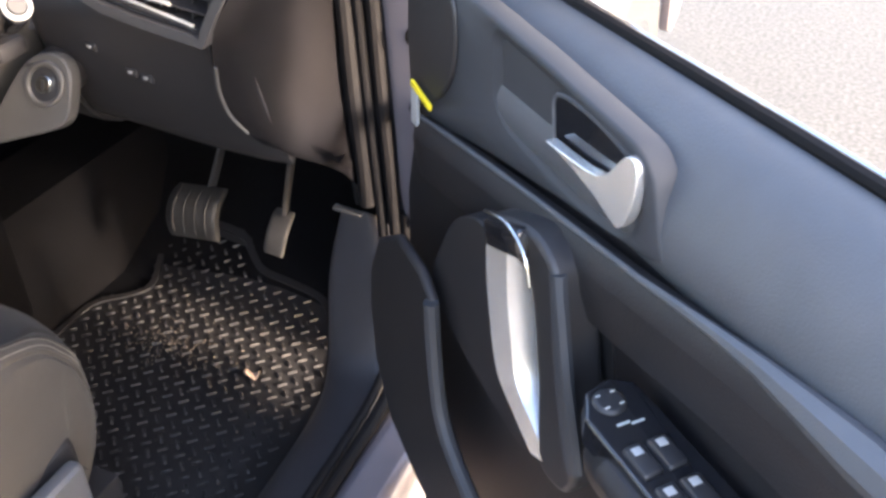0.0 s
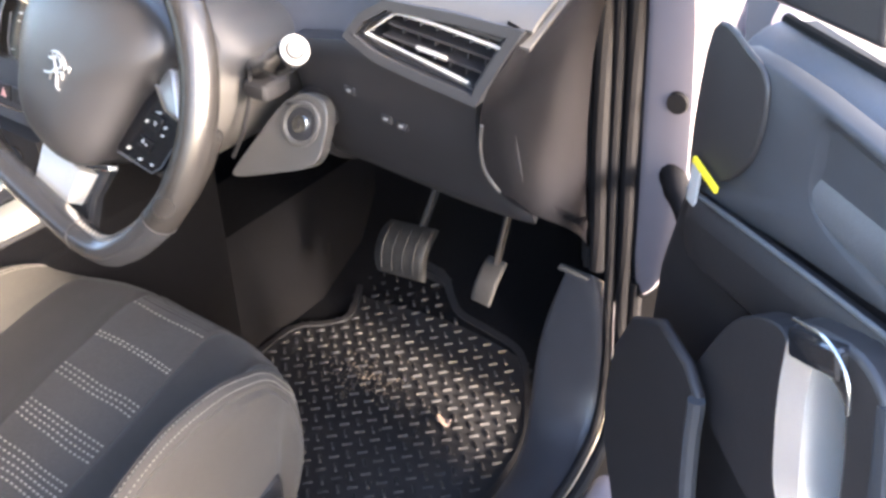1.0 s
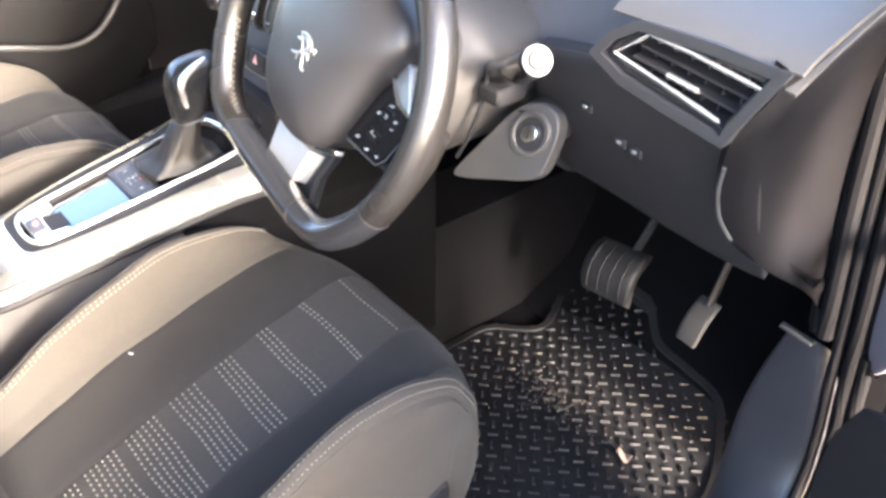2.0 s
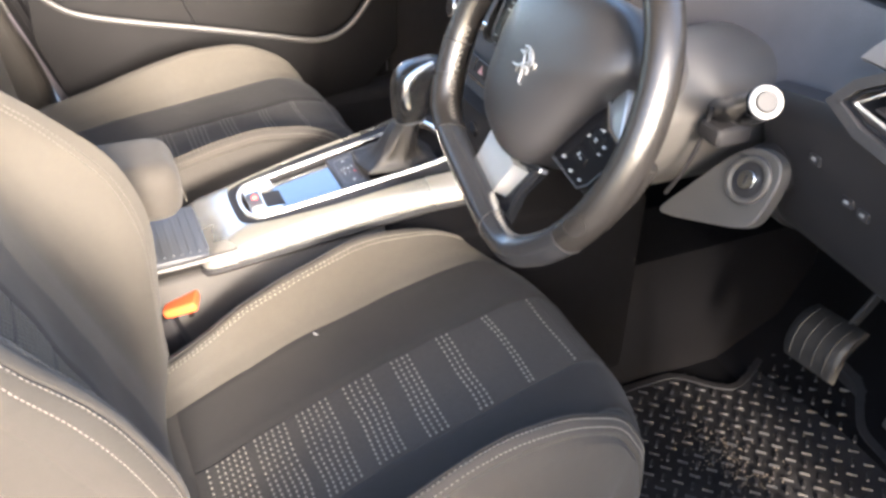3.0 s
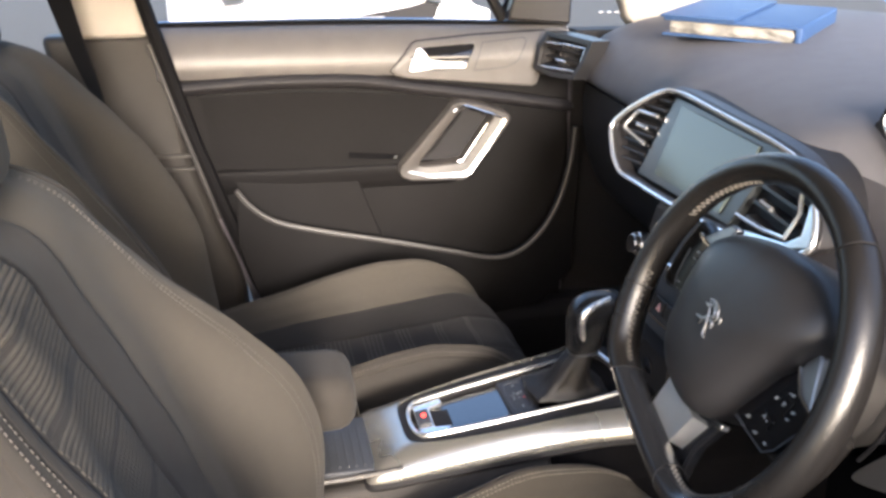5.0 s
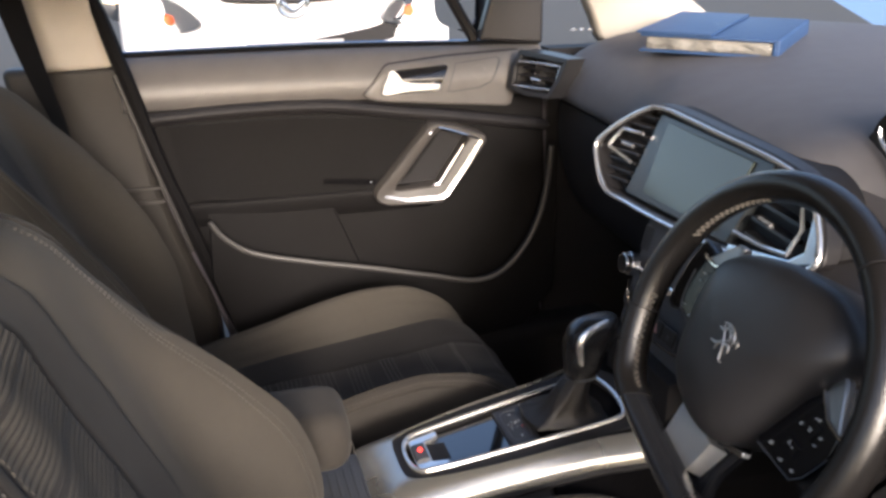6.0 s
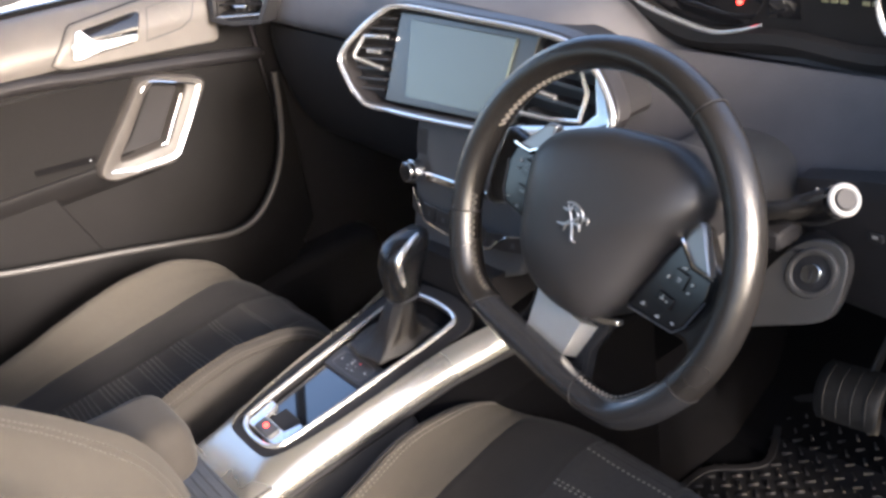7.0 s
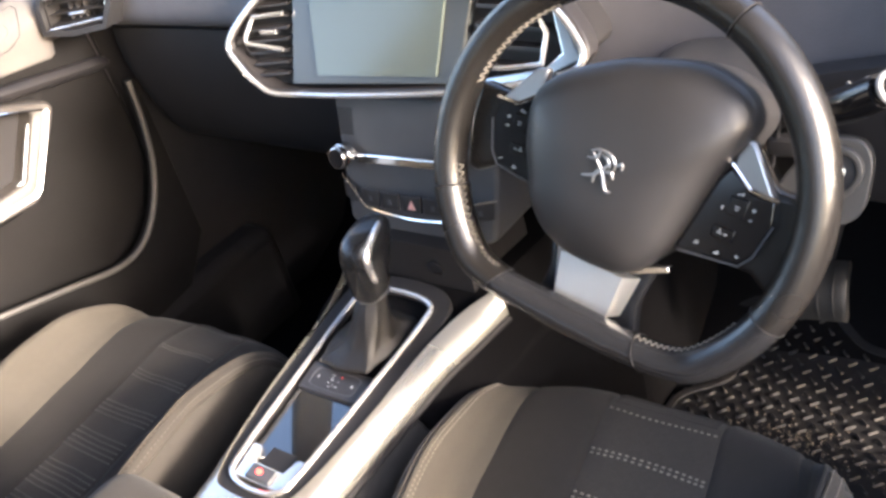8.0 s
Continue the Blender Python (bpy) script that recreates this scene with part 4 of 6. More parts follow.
part("end_cap", patch(lambda u, v: cap(v, u), 0, 1, 0, 1, 24, 20, thick=0.015, seam=0.003, edge=0.08), ENDC, dash, "dark bulged side cover")
def cap_top(u, v):
    p = Vector(cap(u, 0.012))
    return (p.x + 0.003 - 0.07 * v, p.y, p.z + 0.002 + 0.004 * v - 0.012 * max(0, 1 - 2.2 * u) ** 2)


part("end_shelf", patch(cap_top, 0.0, 1, 0, 1, 16, 8, thick=0.003, seam=0.003, edge=0.05), GREYPL, dash)
part("end_groove", tube(spline([(0.7045, 0.172, 0.872), (0.6985, 0.180, 0.845), (0.6985, 0.190, 0.815), (0.705, 0.206, 0.788)], 12), 0.0018, 6), GREYPL, dash)
brow = lambda u, v: (0.575 + 0.176 * u, 0.168 + 0.12 * v, 0.9695 + 0.040 * max(0.0, v) ** 0.75 - 0.004 * (1 - u) * (1 - v))
part("vent_brow", patch(brow, 0, 1, 0, 1, 14, 10, thick=0.004, seam=0.001, edge=0.05), GREYPL, dash, "soft edge above the vent")
# cubby under the climate panel
part("cubby", block((0.17, 0.12, 0.10), (0.02, 0.16, 0.655)), DARK, dash)
part("socket", tube([(0.055, 0.098, 0.675), (0.055, 0.11, 0.677)], 0.011, 14, up=(0, 0, 1)), GLOSS, dash)
# tweeter grille
for k in range(3):
    part("grille_bar", round_box((0.005, 0.010, 0.004), (-0.695 + 0.004 * k, 0.298 + 0.016 * k, 1.034), 0.001), LEVERM, dash)

# ---- steering column, stalk and ignition lock ----
col = thing("steering_column", "grey plastic steering column cover with ignition lock", "steering column", (0.36, 0.2, 0.78))
rings = []
for y, hw, zt, zb in ((0.07, 0.058, 0.882, 0.795), (0.09, 0.076, 0.892, 0.768), (0.12, 0.084, 0.898, 0.752), (0.16, 0.089, 0.900, 0.745), (0.22, 0.088, 0.900, 0.745), (0.30, 0.090, 0.900, 0.755)):
    rings.append([Vector((0.36 + hw * c * (0.33 + 0.67 * ((s + 1) / 2) ** 0.8), y, (zt + zb) / 2 + (zt - zb) / 2 * s)) for c, s in ellipse(0, 0, 1, 1, 40, 2.5)])
part("shroud", skin(rings), GREYPL, col)
part("shroud_joint", tube(spline([(0.4475, 0.150, 0.870), (0.441, 0.148, 0.832), (0.428, 0.146, 0.795), (0.408, 0.146, 0.760)], 16), 0.0022, 6), DARK, col)


def ig(u, v, d):
    """The ignition plate's plane: u to the right, v up, d towards the driver."""
    o, a, b = Vector((0.465, 0.172, 0.79)), Vector((0.96, 0.12, 0.10)).normalized(), Vector((0.02, 0.30, 0.95)).normalized()
    n = a.cross(b)
    n = n if n.y < 0 else -n
    return o + a * u + b * v + n * d


ip = smooth_outline([(0.017, 0.048), (0.037, 0.043), (0.047, 0.026), (0.047, 0.0), (0.043, -0.020), (0.030, -0.031), (-0.01, -0.042), (-0.052, -0.052), (-0.066, -0.050), (-0.060, -0.036), (-0.044, -0.012), (-0.020, 0.024), (-0.002, 0.042)], 52)
plate = part("ignition_plate", prism(ip, ig, -0.016, 0.0), GREYPL, col, "grey plate round the ignition lock", bevel=0.004)
part("collar", frame_of(ellipse(0.017, 0.016, 0.0245, 0.0245, 32), ellipse(0.017, 0.016, 0.018, 0.018, 32), ig, -0.006, 0.004), GREYPL, plate, bevel=0.002)
part("recess", prism(ellipse(0.017, 0.016, 0.0182, 0.0182, 32), ig, -0.002, 0.0012), VENTG, plate)
part("barrel", prism(ellipse(0.017, 0.016, 0.0098, 0.0098, 24), ig, 0.0, 0.005), STEEL, plate, "steel key barrel", bevel=0.0012)
part("key_slot", prism([(0.0158, 0.011), (0.0182, 0.011), (0.0182, 0.021), (0.0158, 0.021)], ig, 0.004, 0.0055), DARK, plate)
part("lock_body", tube([(0.470, 0.185, 0.800), (0.462, 0.30, 0.815)], 0.026, 20, up=(0, 0, 1)), DARK, col)
stalk = part("stalk", tube(spline([(0.44, 0.165, 0.862), (0.475, 0.150, 0.880), (0.51, 0.133, 0.900), (0.535, 0.122, 0.917)], 12), [0.012, 0.0115, 0.0110, 0.0105, 0.0110, 0.0130, 0.0140, 0.0145, 0.0146, 0.0144, 0.0141, 0.0138], 20), PODB, col, "black light stalk")
sd = (Vector((0.553, 0.112, 0.930)) - Vector((0.51, 0.133, 0.900))).normalized()
E0 = Vector((0.535, 0.122, 0.917))
ea = sd.cross(Vector((0, 0, 1))).normalized()
eb = sd.cross(ea)
part("end_ring", tube([E0 + sd * 0.009 + (ea * math.cos(k * math.pi / 14) + eb * math.sin(k * math.pi / 14)) * 0.0112 for k in range(28)], 0.0025, 8, closed=True, up=sd), mat("stalk_ring", (0.2, 0.2, 0.2), 0.7, spec=0.2), stalk, "pale end ring")
part("end_button", tube([E0 + sd * 0.002, E0 + sd * 0.0125], [0.0085, 0.0078], 20), mat("grey_button", (0.05, 0.049, 0.05), 0.8, spec=0.1), stalk)
for f, a in ((0.30, 3.4), (0.36, 4.0), (0.52, 3.2), (0.55, 3.9), (0.60, 4.5), (0.76, 3.5), (0.80, 4.2)):
    c = Vector((0.475, 0.150, 0.880)).lerp(E0, f)
    o = (ea * math.cos(a) + eb * math.sin(a)) * 0.0143
    part("mark", tube([c + o - sd * 0.0016, c + o + sd * 0.0016], 0.0009, 5), MARKD, stalk)
part("base", round_box((0.034, 0.04, 0.020), (0.452, 0.165, 0.847), 0.008), DARK, col)

# ---- steering wheel ----
WC = Vector((0.360, 0.015, 0.882))
EL = radians(22.8)
WM = Matrix.Translation(WC) @ Matrix(((1, 0, 0, 0), (0, math.sin(EL), -math.cos(EL), 0), (0, math.cos(EL), math.sin(EL), 0), (0, 0, 0, 1))) @ Matrix.Rotation(radians(-14.5), 4, "Z")
wheel = thing("steering_wheel", "black leather steering wheel with chrome badge and silver lower spoke", "steering wheel", WC)


def wl(u, v, d):
    return WM @ Vector((u, v, d - 0.012))


def rim_pt(a):
    x, y = 0.1615 * math.cos(a), 0.158 * math.sin(a)
    if y < -0.110:
        y = -0.110 - 0.0185 * (1 - math.exp((y + 0.110) / 0.0195))
    return Vector((x, y, 0.0))


def rim_sector(a0, a1, n, r=0.0158, closed=False):
    pts = [rim_pt(radians(a0 + (a1 - a0) * i / n)) for i in range(n + (0 if closed else 1))]
    rings = []
    for i, p in enumerate(pts):
        out = Vector((p.x, p.y, 0)).normalized()
        rings.append([WM @ (p + out * math.cos(t) * r * 0.93 + Vector((0, 0, 1)) * math.sin(t) * r * 1.1) for t in [2 * math.pi * k / 16 for k in range(16)]])
    return skin(rings, caps=True)


part("rim", rim_sector(66.5, 201.5, 44), LEATHER, wheel)
part("rim_grip", rim_sector(202.1, 240.5, 18, 0.0164), LEATHER, wheel)
part("rim_base", rim_sector(241.1, 294.5, 22, 0.0156), LEATHER2, wheel, "smooth leather lower section")
part("rim", rim_sector(295.1, 339.5, 20), LEATHER2, wheel)
part("rim_grip", rim_sector(340.1, 425.9, 34, 0.0162), LEATHER, wheel)
for a in (66.5, 201.8, 240.8, 294.8, 339.8):
    p = rim_pt(radians(a))
    o = p.normalized()
    ring = [WM @ (p + o * math.cos(t) * 0.0154 + Vector((0, 0, 1)) * math.sin(t) * 0.0178) for t in [2 * math.pi * k / 20 for k in range(20)]]
    part("seam", tube(ring, 0.0005, 5, closed=True), DARK, wheel)
# airbag cover, a domed pad
ab = smooth_outline([(0.0, 0.0995), (0.043, 0.1075), (0.077, 0.100), (0.0925, 0.087), (0.0950, 0.070), (0.081, 0.035), (0.070, -0.005), (0.060, -0.038), (0.039, -0.066), (0.0, -0.074),
                     (-0.039, -0.067), (-0.065, -0.045), (-0.077, -0.015), (-0.085, 0.008), (-0.0885, 0.042), (-0.075, 0.063), (-0.056, 0.0765), (-0.022, 0.093)], 64)
rings = []
for f, d in ((0.96, -0.055), (1.0, -0.012), (1.003, 0.005), (0.992, 0.0115), (0.955, 0.0180), (0.875, 0.0245), (0.745, 0.0305), (0.5, 0.0354), (0.25, 0.0370), (0.02, 0.0372)):
    rings.append([wl(u * f, v * f, d) for u, v in ab])
part("airbag_cover", skin(rings), AIRBAG, wheel, "domed matt black airbag cover")
# badge: a rearing shape of bent bars
for pts in ([(-0.012, 0.013), (-0.004, 0.016), (0.006, 0.014), (0.011, 0.008), (0.010, 0.003)], [(-0.010, 0.012), (-0.002, 0.004), (0.003, -0.003), (0.008, -0.013), (0.013, -0.013)], [(0.007, 0.010), (0.001, 0.001), (-0.006, -0.005), (-0.015, -0.008)], [(-0.004, 0.016), (-0.006, 0.009), (-0.014, 0.007)], [(0.002, 0.000), (0.009, 0.002), (0.012, -0.003)], [(-0.002, 0.013), (0.004, 0.010), (0.007, 0.004)], [(-0.001, 0.002), (-0.004, -0.004), (-0.004, -0.011)], [(0.012, 0.008), (0.016, 0.011), (0.017, 0.006)]):
    part("badge_bar", tube(spline([wl(u + 0.001, v + 0.012, 0.0372) for u, v in pts], 14), [0.0007 + 0.0009 * math.sin(math.pi * k / 13) for k in range(14)], 6), DULLCHR, wheel, "chrome badge bar")
# spokes
for s in (-1, 1):
    S = lambda pts: [(s * u, v) for u, v in pts]
    part("spoke", prism(S([(0.07, 0.058), (0.095, 0.060), (0.120, 0.034), (0.156, 0.036), (0.158, 0.0), (0.152, -0.044), (0.140, -0.046), (0.122, -0.034), (0.092, -0.036), (0.055, -0.042)]), wl, -0.026, -0.006), LEATHER, wheel, "smooth leather spoke", bevel=0.007)
    pod_o = dense([(s * u, v) for u, v in ((0.086, 0.042), (0.105, 0.0285), (0.125, 0.0285), (0.129, 0.010), (0.122, -0.018), (0.114, -0.028), (0.090, -0.031), (0.064, -0.034), (0.057, -0.015), (0.072, 0.015))], 4)
    pod = part("switch_pod", prism(pod_o, wl, -0.008, 0.001), PODB, wheel, "gloss black switch panel", bevel=0.002)
    part("pod_edge", tube([wl(s * u, v, 0.0015) for u, v in ((0.1295, 0.010), (0.1225, -0.018), (0.1145, -0.0285), (0.090, -0.0315), (0.066, -0.0345))], 0.0008, 6), SLATE, pod)
    acc = part("spoke_accent", prism(S([(0.086, 0.066), (0.0975, 0.0635), (0.108, 0.050), (0.118, 0.037), (0.124, 0.0295), (0.106, 0.0295), (0.087, 0.043)]), wl, -0.009, 0.0015), DULLCHR, wheel, "satin grey accent above the switches", bevel=0.0025)
    part("chrome_line", tube([wl(s * u, v, 0.0025) for u, v in ((0.086, 0.0445), (0.1055, 0.0305), (0.115, 0.0295), (0.128, 0.0295))], 0.0017, 8), CHROME, acc, "bright chrome line")
    for u, v, w, h in ((0.1005, 0.0145, 0.0150, 0.0150), (0.096, -0.0085, 0.018, 0.0105)):
        part("button", prism(S([(u - w / 2, v - h / 2), (u + w / 2, v - h / 2), (u + w / 2, v + h / 2), (u - w / 2, v + h / 2)]), wl, 0.0005, 0.0030), PODB, pod, bevel=0.0012)
    strokes = ((0.0935, -0.0085, 0.0040, 0.0007, 0), (0.0985, -0.0085, 0.0025, 0.0007, 0), (0.0935, -0.0066, 0.0007, 0.0022, 0), (0.0990, 0.0245, 0.0030, 0.0007, 20), (0.1015, 0.0252, 0.0007, 0.0020, 0),
               (0.1128, 0.0165, 0.0024, 0.0006, 0), (0.1128, 0.0165, 0.0006, 0.0024, 0), (0.1125, 0.0085, 0.0024, 0.0006, 0), (0.0785, -0.0235, 0.0034, 0.0007, 12), (0.0785, -0.0218, 0.0018, 0.0006, 12),
               (0.1118, -0.0215, 0.0026, 0.0006, -20), (0.0960, -0.0250, 0.0036, 0.0006, 0), (0.0968, -0.0236, 0.0012, 0.0006, 0), (0.0893, 0.0105, 0.0006, 0.0026, 0), (0.1005, 0.0150, 0.0040, 0.0006, 0), (0.1005, 0.0128, 0.0028, 0.0006, 0))
    for u, v, w, h, turn in strokes:
        ca, sa = math.cos(radians(turn)), math.sin(radians(turn))
        part("mark", prism([(s * (u + x * w / 2 * ca - y * h / 2 * sa), v + x * w / 2 * sa + y * h / 2 * ca) for x, y in ((-1, -1), (1, -1), (1, 1), (-1, 1))], wl, 0.001, 0.0036), MARK, pod)
part("lower_spoke", prism([(-0.052, -0.060), (0.052, -0.060), (0.044, -0.10), (0.054, -0.142), (-0.054, -0.142), (-0.044, -0.10)], wl, -0.024, -0.008), LEATHER2, wheel, bevel=0.005)
rings = []
for f in [k / 8 for k in range(9)]:
    v0 = -0.074 - 0.038 * f
    w1, w2 = 0.044 - 0.009 * f, 0.030 - 0.004 * f
    rings.append([wl(u, v0 - 0.004 * (1 - (u / 0.045) ** 2), d) for u, d in ((-w1, -0.016), (-w1, -0.011), (-w2, 0.004), (w2, 0.004), (w1, -0.011), (w1, -0.016))])
part("silver_insert", skin(rings), STEELD, wheel, "satin silver spoke insert with folded sides", sharp=12)
part("chrome_clip", prism([(0.030, -0.0655), (0.064, -0.051), (0.066, -0.056), (0.034, -0.0715)], wl, -0.006, 0.003), CHROME, wheel, "chrome strip", bevel=0.001)
# contrast cross-stitching on the inner side of the rim
for a0, a1, n in ((124, 165, 30), (195, 238, 34), (295, 334, 34)):
    bm = bmesh.new()
    for i in range(n):
        a = radians(a0 + (a1 - a0) * i / n)
        p = rim_pt(a)
        o = p.normalized()
        t = (rim_pt(a + 0.01) - p).normalized()
        d = (t * (0.55 if i % 2 else -0.25) + Vector((0, 0, 1))).normalized()
        c = p - o * 0.0149 + Vector((0, 0, 0.0035))
        tube([WM @ (c - d * 0.0031), WM @ (c + d * 0.0031 + o * 0.0011)], 0.0005, 5, bm=bm)
    tagged(part("stitching", bm, THREAD, wheel), kind="stuff")

# ---- centre console ----
con = thing("centre_console", "centre console with satin silver trim, black gloss panel and armrest", "console", (0.02, -0.1, 0.4))
CX = 0.018


def cz(y):
    return 0.601 + (y + 0.21) * 0.165 + 0.10 * max(0, y - 0.0) ** 2


def co(u, v, d):
    return (u, v, cz(v) + d)


# base body with side walls
rings = [[(CX - w, y, 0.30), (CX - w, y, z - 0.06), (CX - wt, y, z - 0.012), (CX + wt, y, z - 0.012), (CX + w, y, z - 0.06), (CX + w, y, 0.30)]
         for y, w, wt, z in ((-0.60, 0.095, 0.075, 0.60), (-0.36, 0.095, 0.075, 0.575), (-0.25, 0.095, 0.07, 0.580), (-0.20, 0.10, 0.062, 0.598), (-0.05, 0.125, 0.075, 0.625), (0.06, 0.155, 0.095, 0.655), (0.16, 0.17, 0.11, 0.67), (0.30, 0.17, 0.11, 0.66))]
# one console in two colours: lit at the rear, shade painted at the front
part("body", skin(rings[:5]), CONLIT, con, bevel=0.006)
part("front_body", skin(rings[4:]), CARPETSHD, con, "front of the console, its shade put into the colour", bevel=0.006)
gate = smooth_outline([(CX - 0.034, -0.207), (CX, -0.214), (CX + 0.034, -0.207), (CX + 0.044, -0.18), (CX + 0.052, -0.06), (CX + 0.056, 0.035), (CX + 0.048, 0.062), (CX, 0.070), (CX - 0.048, 0.062), (CX - 0.056, 0.035), (CX - 0.052, -0.06), (CX - 0.044, -0.18)], 72)
frame_o = shrink(gate, -0.024)
part("frame", frame_of(frame_o, gate, co, -0.02, 0.004), DARK, con, "black frame", bevel=0.002)
part("chrome_ring", tube([co(u, v, 0.006) for u, v in gate], 0.0034, 8, closed=True), LEVERM, con, "bright ring")
# silver trim: rear apron and two wings that spread forwards
half_i = [(0.0, -0.226), (0.026, -0.2255), (0.045, -0.221), (0.0555, -0.203), (0.064, -0.17), (0.074, -0.10), (0.082, 0.0), (0.096, 0.06), (0.113, 0.095)]
half_o = [(0.0, -0.281), (0.042, -0.280), (0.072, -0.278), (0.080, -0.255), (0.085, -0.20), (0.093, -0.12), (0.104, -0.01), (0.119, 0.05), (0.131, 0.097)]
narrow = [1, 1, 0.95, 0.7, 0.42, 0.25, 0.2, 0.2, 0.2]
half_l = [(a[0] + (b[0] - a[0]) * w, a[1] + (b[1] - a[1]) * w) for a, b, w in zip(half_i, half_o, narrow)]
rail_i = spline([(CX - u, v, cz(v) + 0.007) for u, v in reversed(half_i[1:])] + [(CX + u, v, cz(v) + 0.007) for u, v in half_i], 81)
rail_o = spline([(CX - u, v, cz(v) - 0.012) for u, v in reversed(half_l[1:])] + [(CX + u, v, cz(v) - 0.014) for u, v in half_o], 81)
rings = []
for a, b in zip(rail_i, rail_o):
    m1 = a.lerp(b, 0.5) + Vector((0, 0, 0.003))
    rings.append([a + Vector((0, 0, -0.012)), a, a.lerp(b, 0.25) + Vector((0, 0, 0.003)), m1, a.lerp(b, 0.8) + Vector((0, 0, 0.003)), b, b + Vector((0, 0, -0.010))])
part("silver_trim", skin(rings), SATIN, con, "satin silver trim", sharp=60)
part("trim_gap", tube([q + Vector((0, 0, -0.012)) for q in rail_o], 0.005, 6), DARK, con)
# gloss panel with tray, marker plate and parking brake switch
part("gloss_panel", prism([(CX - 0.040, -0.175), (CX + 0.040, -0.175), (CX + 0.047, -0.085), (CX - 0.047, -0.085)], co, -0.01, -0.002), PIANO, con, "glossy black panel that mirrors the sky", bevel=0.0015)
plate = part("selector_plate", prism([(CX - 0.044, -0.086), (CX + 0.044, -0.086), (CX + 0.048, -0.048), (CX - 0.048, -0.048)], co, -0.006, 0.003), HARD, con, "gear position plate", bevel=0.002)
part("plate_outline", tube([co(CX + u * 0.034, -0.067 + v * 0.013, 0.003) for u, v in ellipse(0, 0, 1, 1, 40, 5)], 0.0006, 5, closed=True), SLATE, plate)
for u, v, w, h, mt in ((-0.0255, -0.067, 0.0009, 0.0030, MARK), (0.0255, -0.067, 0.0009, 0.0030, MARK), (0.0265, -0.067, 0.0026, 0.0008, MARK), (-0.007, -0.060, 0.0030, 0.0010, MARK), (0.006, -0.060, 0.0028, 0.0014, REDMARK), (-0.006, -0.0645, 0.0010, 0.0026, MARK), (-0.004, -0.0665, 0.0030, 0.0009, MARK), (0.005, -0.0665, 0.0026, 0.0010, MARKD), (-0.0075, -0.0705, 0.0026, 0.0010, MARK), (0.0, -0.0725, 0.0010, 0.0026, MARKD), (0.006, -0.0735, 0.0034, 0.0009, MARK), (-0.004, -0.0752, 0.0022, 0.0009, MARK)):
    part("mark", prism([(CX + u - w / 2, v - h / 2), (CX + u + w / 2, v - h / 2), (CX + u + w / 2, v + h / 2), (CX + u - w / 2, v + h / 2)], co, 0.003, 0.0035), mt, plate)
part("tray_gap", prism([(CX - 0.020, -0.186), (CX + 0.022, -0.186), (CX + 0.020, -0.160), (CX - 0.016, -0.160)], co, -0.003, -0.001), DARK, con)
part("brake_surround", prism([(CX - 0.036, -0.205), (CX + 0.036, -0.205), (CX + 0.042, -0.165), (CX + 0.028, -0.165), (CX + 0.022, -0.184), (CX - 0.022, -0.184), (CX - 0.028, -0.165), (CX - 0.042, -0.165)], co, -0.004, 0.004), LEVERM, con, "bright silver surround", bevel=0.002)
sw = part("brake_switch", prism([(CX - 0.018, -0.204), (CX + 0.018, -0.204), (CX + 0.018, -0.187), (CX - 0.018, -0.187)], co, 0.002, 0.008), SLATE, con, "parking brake switch", bevel=0.002)
part("brake_light", prism(ellipse(CX - 0.002, -0.195, 0.004, 0.003, 16), co, 0.008, 0.009), LITRED, sw, "lit red lamp")
# gear lever with boot
part("boot", skin([[Vector((cx + (x - cx) * (1 + 0.10 * math.sin(5 * k + z * 60)), cy + (y - cy) * (1 + 0.07 * math.sin(4 * k - z * 50)), z)) for k, (x, y) in enumerate(ellipse(cx, cy, rx, ry, 28, pw))] for cx, cy, rx, ry, z, pw in ((CX, 0.0, 0.051, 0.064, 0.634, 4), (CX + 0.002, -0.002, 0.043, 0.053, 0.640, 3.4), (CX + 0.008, -0.004, 0.0305, 0.036, 0.648, 2.8), (CX + 0.014, -0.003, 0.0235, 0.027, 0.660, 2.5), (CX + 0.0165, 0.002, 0.0195, 0.0225, 0.678, 2.3), (CX + 0.0165, 0.011, 0.0168, 0.0190, 0.700, 2.2))]), BOOT, con, "black leather boot", subsurf=1)
kr = []
for z, cy, rx, ry, cx in ((0.694, 0.014, 0.0155, 0.018, 0.034), (0.70, 0.015, 0.019, 0.022, 0.034), (0.715, 0.016, 0.0195, 0.024, 0.035), (0.735, 0.018, 0.021, 0.029, 0.036), (0.755, 0.024, 0.023, 0.034, 0.037), (0.768, 0.028, 0.022, 0.033, 0.037), (0.776, 0.031, 0.017, 0.026, 0.037), (0.779, 0.032, 0.008, 0.012, 0.037)):
    kr.append([Vector((x, y, z + 0.10 * (y - cy))) for x, y in ellipse(cx, cy, rx, ry, 28, 2.8)])
knob = part("gear_knob", skin(kr), LEATHER2, con, "black leather gear knob", subsurf=1)
part("knob_strip", tube(spline([(0.055, 0.006, 0.722), (0.057, 0.002, 0.742), (0.057, 0.004, 0.758), (0.055, 0.020, 0.770), (0.051, 0.040, 0.776)], 16), [0.003, 0.004, 0.0045, 0.005, 0.0052, 0.0054, 0.0054, 0.0054, 0.0054, 0.0052, 0.005, 0.0048, 0.0045, 0.004, 0.0035, 0.003], 10, flat=0.9), LEVERM, knob, "chrome strip")
part("knob_ring", tube([Vector((x, y, 0.697)) for x, y in ellipse(0.034, 0.0145, 0.017, 0.020, 24)], 0.0022, 6, closed=True), SLATE, knob)
